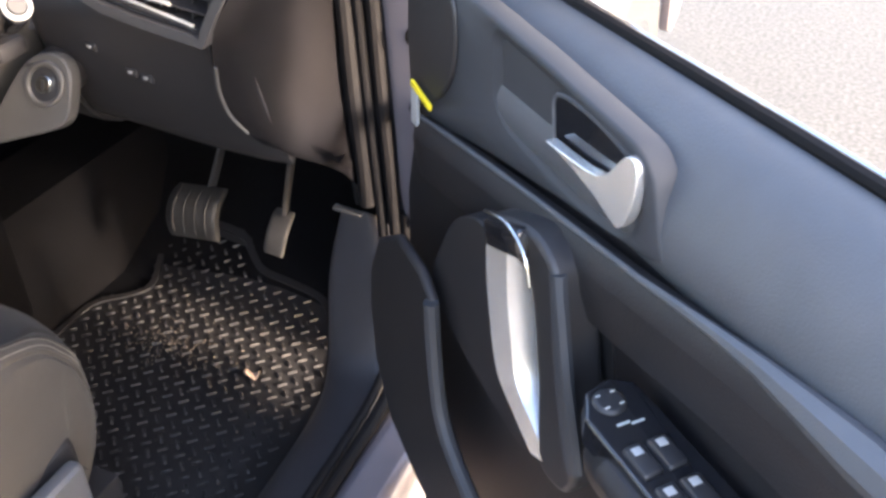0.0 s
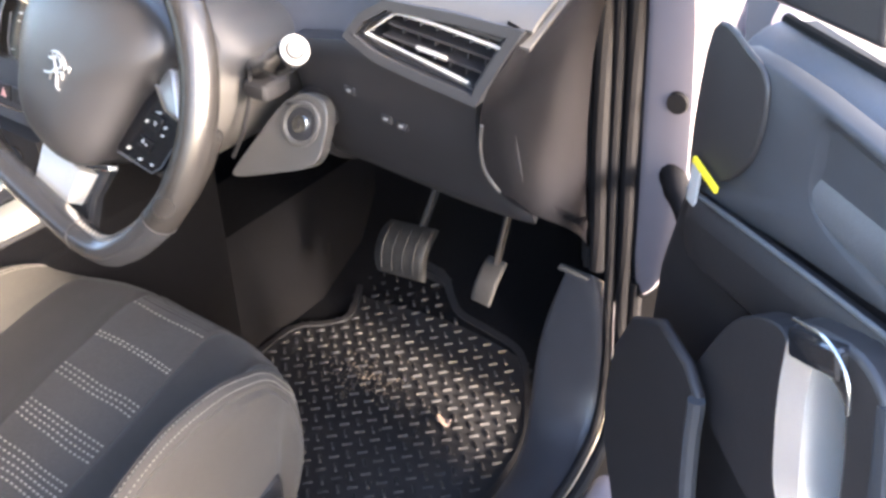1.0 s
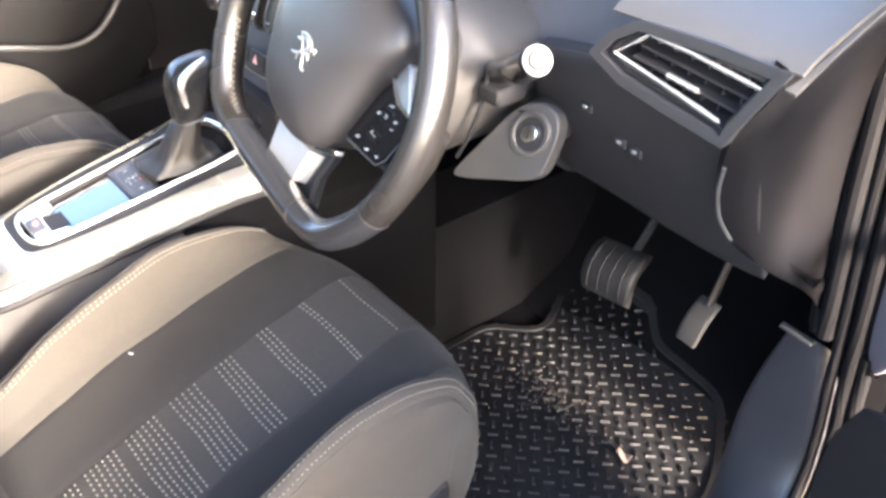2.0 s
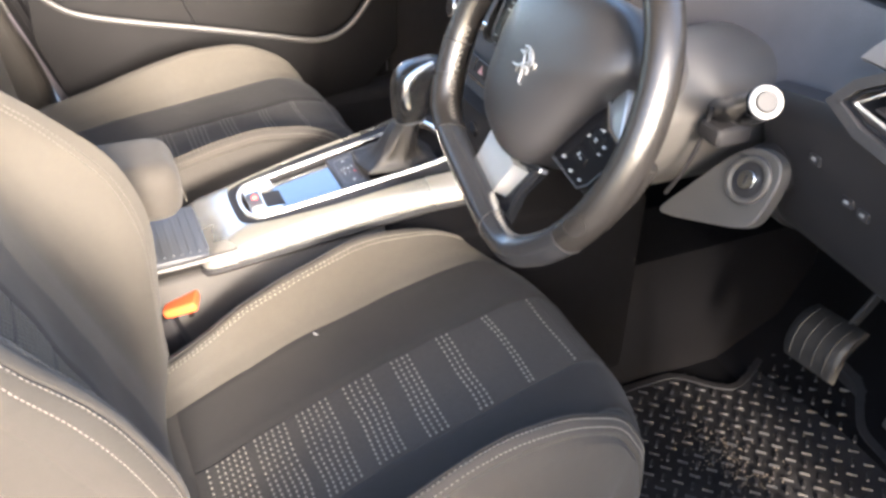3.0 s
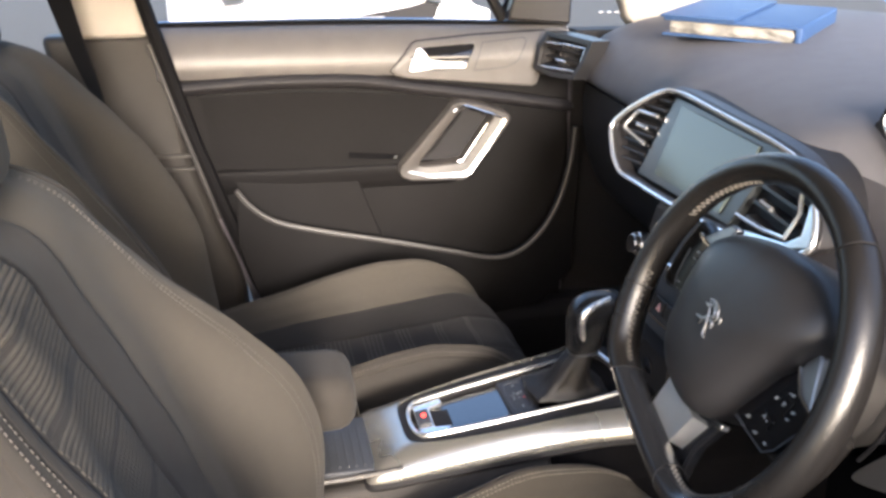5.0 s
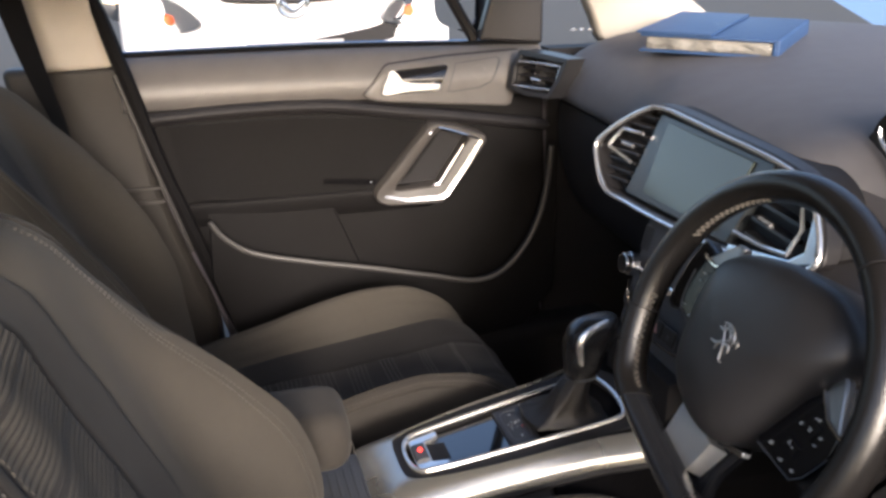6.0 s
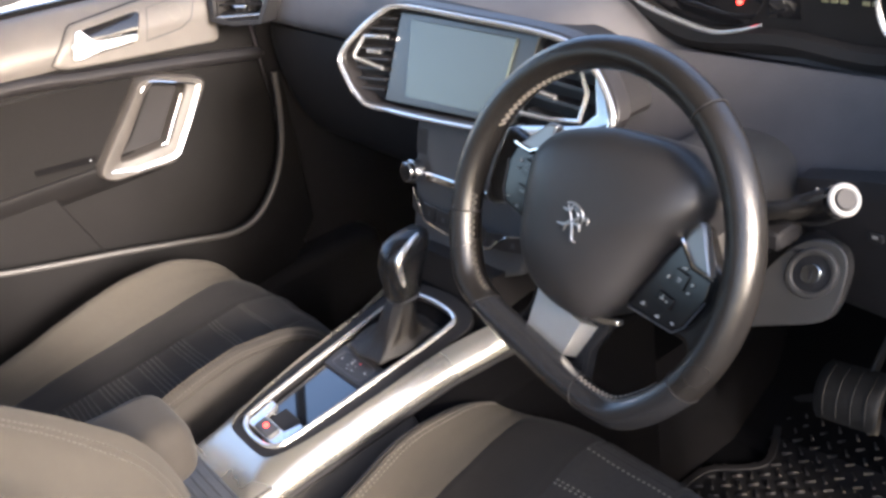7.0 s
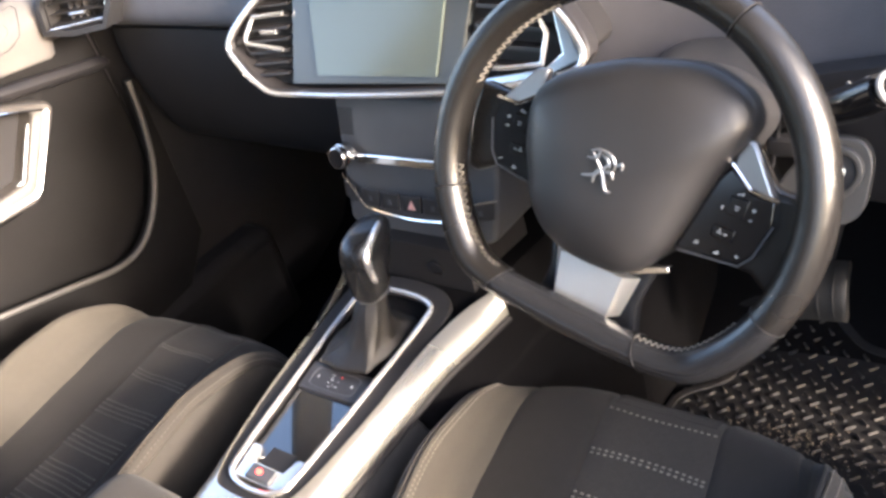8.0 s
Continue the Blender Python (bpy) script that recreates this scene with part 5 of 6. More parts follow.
# storage lid, armrest
lid = part("storage_lid", round_box((0.125, 0.115, 0.012), (CX + 0.002, -0.315, 0.578), 0.004), SLATE, con, "slate grey ribbed storage lid")
for k in range(9):
    part("rib", round_box((0.110, 0.0035, 0.002), (CX, -0.270 - 0.0105 * k, 0.5848), 0.0008), SLATE, lid)
part("lid_edge", tube(spline([(CX + 0.066, -0.375, 0.574), (CX + 0.068, -0.30, 0.577), (CX + 0.075, -0.235, 0.588)], 12), 0.004, 8), GREYPL, con)
arm = part("armrest", round_box((0.112, 0.30, 0.078), (CX - 0.012, -0.435, 0.660), 0.035, seg=7), GREYCL, con, "grey brown cloth armrest")
cv = [(Vector((CX - 0.064 + 0.104 * i / 12, -0.2845 + 0.0, 0.648)), Vector((0, 1, 0.2))) for i in range(13)]
stitches(cv, 26, (0.0032, 0.0011, 0.001), arm)
# ---- seats ----
def lerp(a, b, t):
    return a + (b - a) * t


def cross(u, table):
    """A place on a cross-section given by a few (x, height) points, u from -1 to 1, mirrored."""
    n = len(table) - 1
    a = min(abs(u), 0.9999) * n
    k = int(a)
    f = a - k
    P = lambda i: Vector(table[max(0, min(n, i))]) if i >= 0 else Vector((-table[-i][0], table[-i][1]))
    p0, p1, p2, p3 = P(k - 1), P(k), P(k + 1), P(k + 2)
    q = 0.5 * (2 * p1 + (p2 - p0) * f + (2 * p0 - 5 * p1 + 4 * p2 - p3) * f * f + (3 * p1 - p0 - 3 * p2 + p3) * f ** 3)
    return (q.x if u >= 0 else -q.x), q.y


def seat(name, label, cx, dy, thigh=0.545, back_by=0.0, thread=None, raked=False):
    root = thing(name, label, "seat", (cx, -0.2 + dy, 0.22), group="front seats")
    if raked:
        spine = [(-0.47, thigh - 0.082), (-0.36, thigh - 0.066), (-0.237, thigh - 0.032), (-0.10, thigh - 0.004), (0.02, thigh + 0.014), (0.086, thigh + 0.012), (0.124, thigh - 0.020), (0.134, thigh - 0.075), (0.120, thigh - 0.15)]
    else:
        spine = [(-0.47, thigh - 0.045), (-0.36, thigh - 0.030), (-0.22, thigh - 0.018), (-0.08, thigh - 0.005), (0.03, thigh + 0.006), (0.085, thigh - 0.006), (0.112, thigh - 0.045), (0.115, thigh - 0.10), (0.100, thigh - 0.17)]
    sp = spline([Vector((0, y, z)) for y, z in spine], 81)

    def cushion(u, v):
        a = min(max(v, 0), 0.9999) * 80
        k = int(a)
        p = sp[k].lerp(sp[k + 1], a - k)
        t = (sp[min(80, k + 5)] - sp[max(0, k - 5)]).normalized()
        rise = math.exp(-((v - 0.36) / 0.20) ** 2)
        b = 0.30 + 0.75 * rise if v < 0.36 else 0.10 + 0.95 * rise
        w = lerp(0.108, 0.148, min(1, v / 0.5))
        slew = 0.0
        if raked:
            w = 0.160 if u < 0 else 0.148
            slew = -0.14 * (p.y + 0.04) * (1 - 0.6 * max(0, abs(u) - 0.3) / 0.7)
        k2 = 0.018 if raked and u < 0 else 0.0
        tab = [(0.0, -0.006), (w * 0.5, -0.003), (w, 0.003 + 0.007 * b), (lerp(w, 0.18 + k2, 0.5), 0.046 * b), (0.172 + k2, 0.076 * b), (0.192 + k2, 0.060 * b - 0.004), (0.197 + k2, -0.03), (0.192 + k2, -0.14)]
        x, h = cross(u, tab)
        g = min(1, max(0, (v - 0.3) / 0.4))
        up = Vector((0, -t.z, t.y)).lerp(Vector((0, 0, 1)), 0.6 if abs(u) > 0.5 else 1.2 * max(0, abs(u)))
        q = p + up.normalized() * h
        return tuple(crumple((cx + slew + x * (1 - 0.05 * g), q.y + dy - 0.055 * g * (abs(x) / 0.2) ** 3, q.z - 0.012 * g * (abs(x) / 0.2) ** 3), 0.055, 0.0028))

    v0 = 0.135 if raked else 0.06
    part("cushion_centre", patch(cushion, -0.286, -0.122, v0, 0.98, 14, 46, 0.02, 0.0028, 0.016), CLOTH, root, "charcoal cloth centre panel")
    part("cushion_centre", patch(cushion, 0.122, 0.286, v0, 0.98, 14, 46, 0.02, 0.0028, 0.016), CLOTH, root, "charcoal cloth centre panel")
    stripe = part("cushion_stripe", patch(cushion, -0.122, 0.122, v0, 0.98, 12, 46, 0.02, 0.002, 0.012), MESHCL, root, "lighter woven stripe with pale stitches")
    if raked:
        part("cushion_rear", patch(cushion, -0.286, 0.286, 0.02, v0, 24, 10, 0.02, 0.004, 0.02), GREYCL, root, "grey brown cloth strip behind the centre panel")
    for k in range(8):
        vv = 0.625 + 0.017 * k
        part("stripe_rib", tube([cushion(-0.112 + 0.224 * c / 12, vv) for c in range(13)], 0.0011, 6), MESHCL, stripe)
    for s in (-1, 1):
        # the driver's door-side bolster takes the cloth with shade in its colour
        part("bolster", patch(cushion, min(s * 0.286, s * 0.60), max(s * 0.286, s * 0.60), 0.03, 0.98, 14, 46, 0.02, 0.0028, 0.016), BOLSHADE if s > 0 and cx > 0 else TAUPE, root, "grey brown cloth bolster, darkened for shade" if s > 0 and cx > 0 else "taupe cloth bolster")
        part("piping", patch(cushion, min(s * 0.60, s * 0.70), max(s * 0.60, s * 0.70), 0.03, 0.98, 6, 46, 0.02, 0.004, 0.02), GREYCL, root)
        part("side", patch(cushion, min(s * 0.70, s * 0.999), max(s * 0.70, s * 0.999), 0.0, 0.99, 10, 46, 0.02, 0.004, 0.02), GREYCL, root)
        for uu in ((0.520, 0.545) if raked and s < 0 else (0.612, 0.66)):
            cv = []
            for i in range(36):
                v = 0.05 + 0.75 * i / 35
                p = Vector(cushion(s * uu, v))
                nn = (Vector(cushion(s * uu + 0.01, v)) - Vector(cushion(s * uu - 0.01, v))).cross(Vector(cushion(s * uu, v + 0.01)) - Vector(cushion(s * uu, v - 0.01)))
                cv.append((p, nn))
            stitches(cv, 140, (0.0027, 0.0009, 0.0007), root, material=thread or THREAD)
    # rows of dotted stitching across the stripe
    bm = bmesh.new()
    for v, cnt in zip((0.590, 0.492, 0.432, 0.380, 0.334, 0.288, 0.240, 0.194, 0.150) if raked else (0.614, 0.490, 0.430, 0.370, 0.324, 0.276, 0.228, 0.184, 0.140), (1, 2, 3, 4, 5, 6, 6, 6, 6)):
        for r in range(cnt):
            vv = v - r * 0.0066
            if vv < v0 + 0.01:
                continue
            for c in range(17):
                u = -0.112 + 0.224 * c / 16
                p = Vector(cushion(u, vv))
                nn = (Vector(cushion(u + 0.01, vv)) - Vector(cushion(u - 0.01, vv))).cross(Vector(cushion(u, vv + 0.01)) - Vector(cushion(u, vv - 0.01))).normalized()
                t = Vector((1, 0, 0))
                s2 = nn.cross(t)
                block((0.0034, 0.0020, 0.0009), p + nn * 0.0001, Matrix((t, s2, nn)).transposed(), bm)
    tagged(part("dotted_stitching", bm, thread or THREAD, stripe, sharp=0), kind="stuff")

    # backrest
    lean = radians(22)
    B0 = Vector((cx, -0.385 + dy + back_by, 0.50))
    upv, fwd = Vector((0, -math.sin(lean), math.cos(lean))), Vector((0, math.cos(lean), math.sin(lean)))

    def back(u, v):
        wide = 0.212 - 0.045 * max(0, v - 0.55) / 0.45 - 0.05 * max(0, 0.22 - v)
        bol = 0.022 + 0.094 * math.exp(-((v - 0.36) / (0.30 if cx > 0 else 0.48)) ** 2)
        top = max(0, v - 0.86) / 0.14
        w = wide * 0.58
        bol *= 0.72 if u > 0 and cx > 0 else 1.0
        tab = [(0.0, 0.022), (w * 0.5, 0.024), (w, 0.028), (wide * 0.76, lerp(0.028, bol, 0.75)), (wide * 0.92, bol), (wide * 1.02, bol * 0.55), (wide * 1.03, -0.05), (wide * 0.98, -0.11)]
        x, h = cross(u, tab)
        h += 0.010 * math.sin(math.pi * v) - 0.07 * top * top
        q = B0 + upv * 0.60 * v + fwd * h
        return tuple(crumple((cx + x, q.y, q.z), 0.06, 0.003))

    flip = lambda u, v: back(-u, v)
    stripe = part("back_stripe", patch(flip, -0.50, -0.06, 0.02, 0.99, 20, 40, 0.02, 0.002, 0.012), CLOTH, root, "dotted mesh panel")
    for k in range(9):
        line = [flip(-0.48 + 0.41 * i / 20, 0.10 + 0.095 * k) for i in range(21)]
        part("mesh_seam", tube(line, 0.0007, 6), CLOTH, stripe)
    if raked:
        # fields of small raised dots between the seams
        bm = bmesh.new()
        for i in range(112):
            v = 0.045 + 0.92 * i / 112
            if abs((v - 0.10) / 0.095 - round((v - 0.10) / 0.095)) < 0.06:
                continue
            for c in range(34):
                u = -0.475 + 0.40 * (c + 0.5 * (i % 2)) / 34
                p, pu, pv = Vector(flip(u, v)), Vector(flip(u + 0.01, v)), Vector(flip(u, v + 0.01))
                e1, e2 = (pu - p).normalized(), (pv - p).normalized()
                n = e1.cross(e2)
                n = n if n.y > 0 else -n
                low = [bm.verts.new(p + e1 * x * 0.0019 + e2 * y * 0.0019 - n * 0.0004) for x, y in ((-1, -1), (1, -1), (1, 1), (-1, 1))]
                top = [bm.verts.new(p + e1 * x * 0.0013 + e2 * y * 0.0013 + n * 0.0007) for x, y in ((-1, -1), (1, -1), (1, 1), (-1, 1))]
                bm.faces.new(top)
                for q in range(4):
                    bm.faces.new((low[q], low[(q + 1) % 4], top[(q + 1) % 4], top[q]))
        bmesh.ops.recalc_face_normals(bm, faces=bm.faces)
        tagged(part("mesh_dots", bm, TAUPE, stripe, sharp=0), kind="stuff")
    part("back_centre", patch(flip, -0.06, 0.125, 0.0, 1.0, 14, 40, 0.02, 0.002, 0.014), CLOTH, root, "charcoal cloth band")
    for s in (-1, 1):
        # shade is put into the driver's door-side cloth; the passenger's copy stays taupe
        for nm, a, b, mt in (("back_bolster", 0.125 if s > 0 else 0.50, 0.585, TAUPE if s > 0 or cx < 0 else BOLSHADE), ("back_edge", 0.585, 0.72, TAUPE if cx < 0 else GREYCL if s > 0 else BOLSHADE), ("back_side", 0.72, 0.999, TAUPE if cx < 0 else GREYCL if s > 0 else BOLSHADE)):
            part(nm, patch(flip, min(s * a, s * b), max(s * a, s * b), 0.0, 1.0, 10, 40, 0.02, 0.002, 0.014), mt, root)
        for uu in (((0.455, 0.475) if cx > 0 else ()) if s > 0 else (0.60, 0.655)):
            cv = []
            for i in range(36):
                v = 0.03 + 0.92 * i / 35
                p = Vector(flip(s * uu, v))
                nn = (Vector(flip(s * uu + 0.01, v)) - Vector(flip(s * uu - 0.01, v))).cross(Vector(flip(s * uu, v + 0.01)) - Vector(flip(s * uu, v - 0.01)))
                cv.append((p, nn))
            stitches(cv, 120, (0.0028, 0.0009, 0.0007), root, material=DIMTHR)
    # shell behind the backrest and under the cushion
    ring = []
    for v in (0, 0.2, 0.4, 0.6, 0.8, 0.95):
        c = B0 + upv * 0.60 * v
        wd = 0.205 - 0.045 * max(0, v - 0.55) / 0.45
        ring.append([Vector((cx - wd, c.y, c.z)) + fwd * -0.06, Vector((cx + wd, c.y, c.z)) + fwd * -0.06, Vector((cx + wd, c.y, c.z)) + fwd * -0.12, Vector((cx - wd, c.y, c.z)) + fwd * -0.12])
    part("back_shell", skin(ring), CLOTH, root, bevel=0.02)
    hr = part("headrest", round_box((0.25, 0.11, 0.21), (cx, -0.645 + dy + back_by, 1.125), 0.042, Matrix.Rotation(radians(6), 3, "X"), seg=5), CLOTH, root, "charcoal cloth headrest")
    for sx in (-0.06, 0.06):
        part("headrest_post", tube([(cx + sx, -0.64 + dy + back_by, 0.95), (cx + sx, -0.645 + dy + back_by, 1.10)], 0.007, 8), STEEL, hr)
    part("base", round_box((0.38, 0.48, 0.13), (cx, -0.20 + dy, 0.40), 0.03), DARK, root)
    part("side_shield", round_box((0.022, 0.46, 0.11), (cx + 0.212 * (1 if cx > 0 else -1), -0.22 + dy, 0.40), 0.01), SLATE, root, "grey plastic side shield")
    for sx in (-0.16, 0.16):
        part("rail", block((0.04, 0.56, 0.13), (cx + sx, -0.20 + dy, 0.27)), DARK, root)
    return root


seat("driver_seat", "taupe and charcoal cloth seat with pale stitching beside open door", 0.357, 0.0, raked=True)
seat("front_passenger_seat", "taupe and charcoal cloth passenger seat beside the armrest", -0.335, -0.06, back_by=-0.095, thread=DIMTHR)
part("sewn_label", round_box((0.006, 0.0022, 0.0012), (0.259, -0.188, 0.5655), 0.0004, Matrix.Rotation(radians(30), 3, "Z")), WHITEPL, bpy.data.objects["driver_seat"], "tiny white label in the seam")
# seat belt buckle, orange release button
bk = thing("belt_buckle", "black seat belt buckle with orange release button", "buckle", (0.108, -0.32, 0.45))
bm_m = Matrix.Rotation(radians(14), 3, "X") @ Matrix.Rotation(radians(-8), 3, "Y") @ Matrix.Rotation(radians(-15), 3, "Z")
part("housing", round_box((0.046, 0.026, 0.085), (0.108, -0.325, 0.487), 0.007, bm_m), DARK, bk)
part("release_button", round_box((0.040, 0.042, 0.013), (0.106, -0.314, 0.537), 0.005, bm_m), ORANGE, bk, "orange release button")
part("latch_slot", round_box((0.034, 0.006, 0.004), (0.104, -0.302, 0.524), 0.001, bm_m), STEEL, bk)
# passenger seat belt on the pillar
belt = thing("seat_belt", "black webbing seat belt hanging on the centre pillar", "seat belt", (-0.64, -0.64, 0.85))
bpth = spline([(-0.60, -0.72, 1.32), (-0.615, -0.696, 1.14), (-0.62, -0.672, 1.017), (-0.615, -0.648, 0.93), (-0.605, -0.632, 0.865), (-0.59, -0.622, 0.80)], 24)
rings = []
for k, p in enumerate(bpth):
    a = 1.15 * min(1, k / 17)
    h, n = Vector((0.023 * math.sin(a), 0.0225 * math.cos(a), 0)), Vector((-math.cos(a), math.sin(a), 0)) * 0.0008
    rings.append([p + h + n, p + h - n, p - h - n, p - h + n])
part("webbing", skin(rings), RUBBER, belt)

# ---- doors ----
HINGE = Vector((0.84, 0.36, 0))
OPEN = 48.5


def door(driver):
    """A front door, built shut on the passenger's side; the driver's is its mirror image, swung open."""
    if driver:
        root = thing("driver_door", "open front door with dark grained trim, chrome lever and pull", "car door", HINGE, group="front doors")
        REST[root.name] = Matrix.Translation(HINGE)
        M = Matrix.Translation((2 * X0, -0.022, 0)) @ Matrix.Diagonal((-1, 1, 1, 1))
    else:
        root = thing("passenger_door", "closed front door with grained trim, cloth insert, chrome lever and pull", "car door", (-0.76, 0.3, 0.4), group="front doors")
        M = None
    P = lambda nm, bm, mt, lab="", parent=None, **k: part(nm, bm, mt, parent or root, lab, m=M, **k)
    side = lambda x: (lambda u, v, d: (x + d, u, v))
    yf, yr = (0.266 if driver else 0.285), -0.60
    low = 0.014 if driver else 0.0
    # one trim on both doors; the passenger's copy has shade in its colour
    TRIM = DRIVLOW if driver else DOORSHADE
    # outer shell, painted, with rear edge sloping
    fl_ = 0.058 if driver else 0.0
    shell = dense([(yf + fl_, 0.36), (yf + fl_, 0.60), (yf + fl_, 0.74), (yf + (0.008 if driver else -0.01), 0.95), (yr + 0.03, 0.985), (yr + 0.06, 0.80), (yr + 0.16, 0.55), (yr + 0.20, 0.40), (0.1, 0.34)], 4)
    if driver:
        P("outer_panel", prism([(u, min(v, 0.78)) for u, v in shell], side(-0.84), -0.03, 0.075), PAINT, "silver mauve painted shell", bevel=0.012)
        P("upper_frame", prism([(yf, 0.88), (yf - 0.01, 0.965), (yr + 0.03, 0.972), (yr + 0.05, 0.88)], side(-0.80), 0.0, 0.035), DARK, bevel=0.004)
    else:
        P("outer_panel", prism(shell, side(-0.84), -0.03, 0.075), PAINT, "silver mauve painted shell", bevel=0.012)
    P("trim_carrier", prism(shrink(shell, 0.02), side(-0.765), 0.0, 0.024), TRIM, bevel=0.006)
    # upper pad
    prof = spline([(-0.80, 0, 0.985), (-0.795, 0, 1.008), (-0.772, 0, 1.006), (-0.750, 0, 0.985), (-0.735, 0, 0.958), (-0.732, 0, 0.935), (-0.740, 0, 0.917)], 16)
    rings = []
    for i in range(25):
        y = lerp(-0.555, 0.262, i / 24)
        dz = 0.004 * math.sin(i / 24 * math.pi) - 0.012 * (i / 24) - low
        rings.append([Vector((p.x, y, p.z + dz * (1 if p.z > 0.93 else 1.0))) for p in prof] + [Vector((-0.80, y, 0.905))])
    # one pad on both doors; sunlight is put into the passenger's paler copy
    P("upper_pad", skin(rings), SLATE if driver else DOORLIT, "grained upper pad", bevel=0.003)
    if driver:
        P("weather_strip", tube(spline([(-0.791, -0.555, 0.996), (-0.791, -0.15, 0.996), (-0.790, 0.262, 0.984)], 12), 0.005, 8), RUBBER)
        P("strip_groove", block((0.010, 0.80, 0.012), (-0.799, -0.155, 0.982)), DARK)
        P("outer_strip", tube(spline([(-0.807, -0.57, 0.990), (-0.807, -0.15, 0.990), (-0.806, 0.262, 0.978)], 12), 0.0035, 8), STEEL, "bright outer window strip")
    else:
        P("weather_strip", tube(spline([(-0.792, -0.555, 1.012), (-0.792, -0.15, 1.010), (-0.790, 0.262, 0.998)], 12), 0.006, 8), RUBBER)
        P("outer_strip", tube(spline([(-0.818, -0.57, 1.010), (-0.818, -0.15, 1.010), (-0.816, 0.262, 0.996)], 12), 0.007, 8), STEEL, "bright outer window strip")
        P("strip_groove", block((0.028, 0.80, 0.014), (-0.805, -0.155, 0.998)), DARK)
    # waist roll below the pad
    band = 0.045 if driver else 0.0
    rings = []
    for i in range(25):
        y = lerp(-0.545, 0.25 if driver else 0.27, i / 24)
        z = 0.905 + 0.010 * math.sin(min(1, i / 14) * math.pi) - 0.062 * max(0, (i - 11) / 13) ** 1.25
        rings.append([Vector((-0.742, y, z + 0.012)), Vector((-0.724, y, z + 0.008)), Vector((-0.717, y, z - 0.004)), Vector((-0.722, y, z - 0.016 - band)), Vector((-0.742, y, z - 0.020 - band))])
    P("waist_roll", skin(rings), DRIVLOW, subsurf=1)
    if driver:
        wl_ = [Vector((-0.7245, r[0].y, r[0].z - 0.004)) for r in rings]
        P("waist_edge", tube(wl_, [0.012] * 10 + [0.009, 0.006, 0.004, 0.003] + [0.0022] * 11, 8), SLATE, "smooth edge of the waist")
    # bezel with the lever
    if driver:
        bz = dense([(-0.092, 0.914), (-0.082, 0.940), (-0.072, 0.965), (-0.058, 0.975), (-0.02, 0.978), (0.06, 0.983), (0.144, 0.986), (0.20, 0.984), (0.250, 0.978), (0.250, 0.848), (0.220, 0.854), (0.115, 0.878), (0.024, 0.895), (-0.060, 0.909)], 4)
        pan = smooth_outline([(0.118, 0.976), (0.117, 0.948), (0.114, 0.925), (0.094, 0.911), (0.038, 0.905), (-0.014, 0.905), (-0.052, 0.911), (-0.064, 0.925), (-0.067, 0.948), (-0.058, 0.962), (-0.040, 0.968), (0.02, 0.974), (0.090, 0.978)], 72)
        mid = (0.03, 0.942)
        out_r, in_r, low_r = (radial(o, mid, 96) for o in (bz, pan, shrink(pan, 0.005)))
        rings = [[(x, u, v) for u, v in o] for o, x in ((out_r, -0.748), (out_r, -0.7325), (shrink(out_r, 0.002), -0.7305), (shrink(in_r, -0.001), -0.7305), (in_r, -0.7310), (low_r, -0.7350), (shrink(low_r, 0.003), -0.7354))]
        P("lever_bezel", skin(rings, caps=False), BEZPL, "smooth slate bezel with a dished panel", sharp=50)
        P("bezel_panel", prism(shrink(low_r, 0.002), side(-0.7358), 0.0, 0.0006), BEZPL)
        P("speaker_cover", prism(smooth_outline([(0.259, 0.984), (0.205, 0.986), (0.180, 0.975), (0.174, 0.948), (0.177, 0.920), (0.192, 0.895), (0.218, 0.874), (0.259, 0.862)], 40), side(-0.732), 0.0, 0.005), HARD, "dark rounded front cover", bevel=0.003)
        cup = smooth_outline([(0.036, 0.964), (0.037, 0.945), (0.030, 0.929), (0.0, 0.926), (-0.04, 0.924), (-0.056, 0.932), (-0.058, 0.950), (-0.044, 0.962), (0.0, 0.968)], 40)
    else:
        bz = dense([(-0.118, 0.921), (-0.092, 0.950), (-0.067, 0.978), (0.053, 0.987), (0.205, 0.992), (0.200, 0.94), (0.182, 0.886), (0.039, 0.899), (-0.085, 0.911)], 5)
        bez = lambda u, v, d: (-0.7325 - 7.2 * max(0, v - 0.935) ** 2 + d, u, v)
        mid = (0.05, 0.942)
        br = radial(bz, mid, 120)
        fan = lambda f: [(mid[0] + (u - mid[0]) * f, mid[1] + (v - mid[1]) * f) for u, v in br]
        P("bezel_gap", skin([[bez(u, v, d) for u, v in o] for o, d in ((shrink(br, -0.0022), -0.010), (shrink(br, -0.0022), 0.0012), (shrink(br, 0.004), 0.0014))], caps=False), DARK)
        # like the pad, this bezel carries sunlight in its lighter colour
        P("lever_bezel", skin([[bez(u, v, d) for u, v in o] for o, d in ((br, -0.010), (br, 0.0030), (shrink(br, 0.0015), 0.0042), (fan(0.9), 0.0042), (fan(0.7), 0.0042), (fan(0.45), 0.0042), (fan(0.2), 0.0042), (fan(0.02), 0.0042))]), DOORLIT, "smooth bezel round the lever", sharp=60)
        spk = dense([(0.071, 0.974), (0.158, 0.982), (0.163, 0.976), (0.143, 0.938), (0.119, 0.926), (0.052, 0.921)], 6)
        P("speaker_outline", tube([bez(u, v, 0.0042) for u, v in spk], 0.0011, 6, closed=True, up=(1, 0, 0)), SLATE)
        P("speaker_ring", tube([bez(u, v, 0.0042) for u, v in ellipse(0.118, 0.957, 0.013, 0.013, 28)], 0.0006, 6, closed=True, up=(1, 0, 0)), DOORLIT)
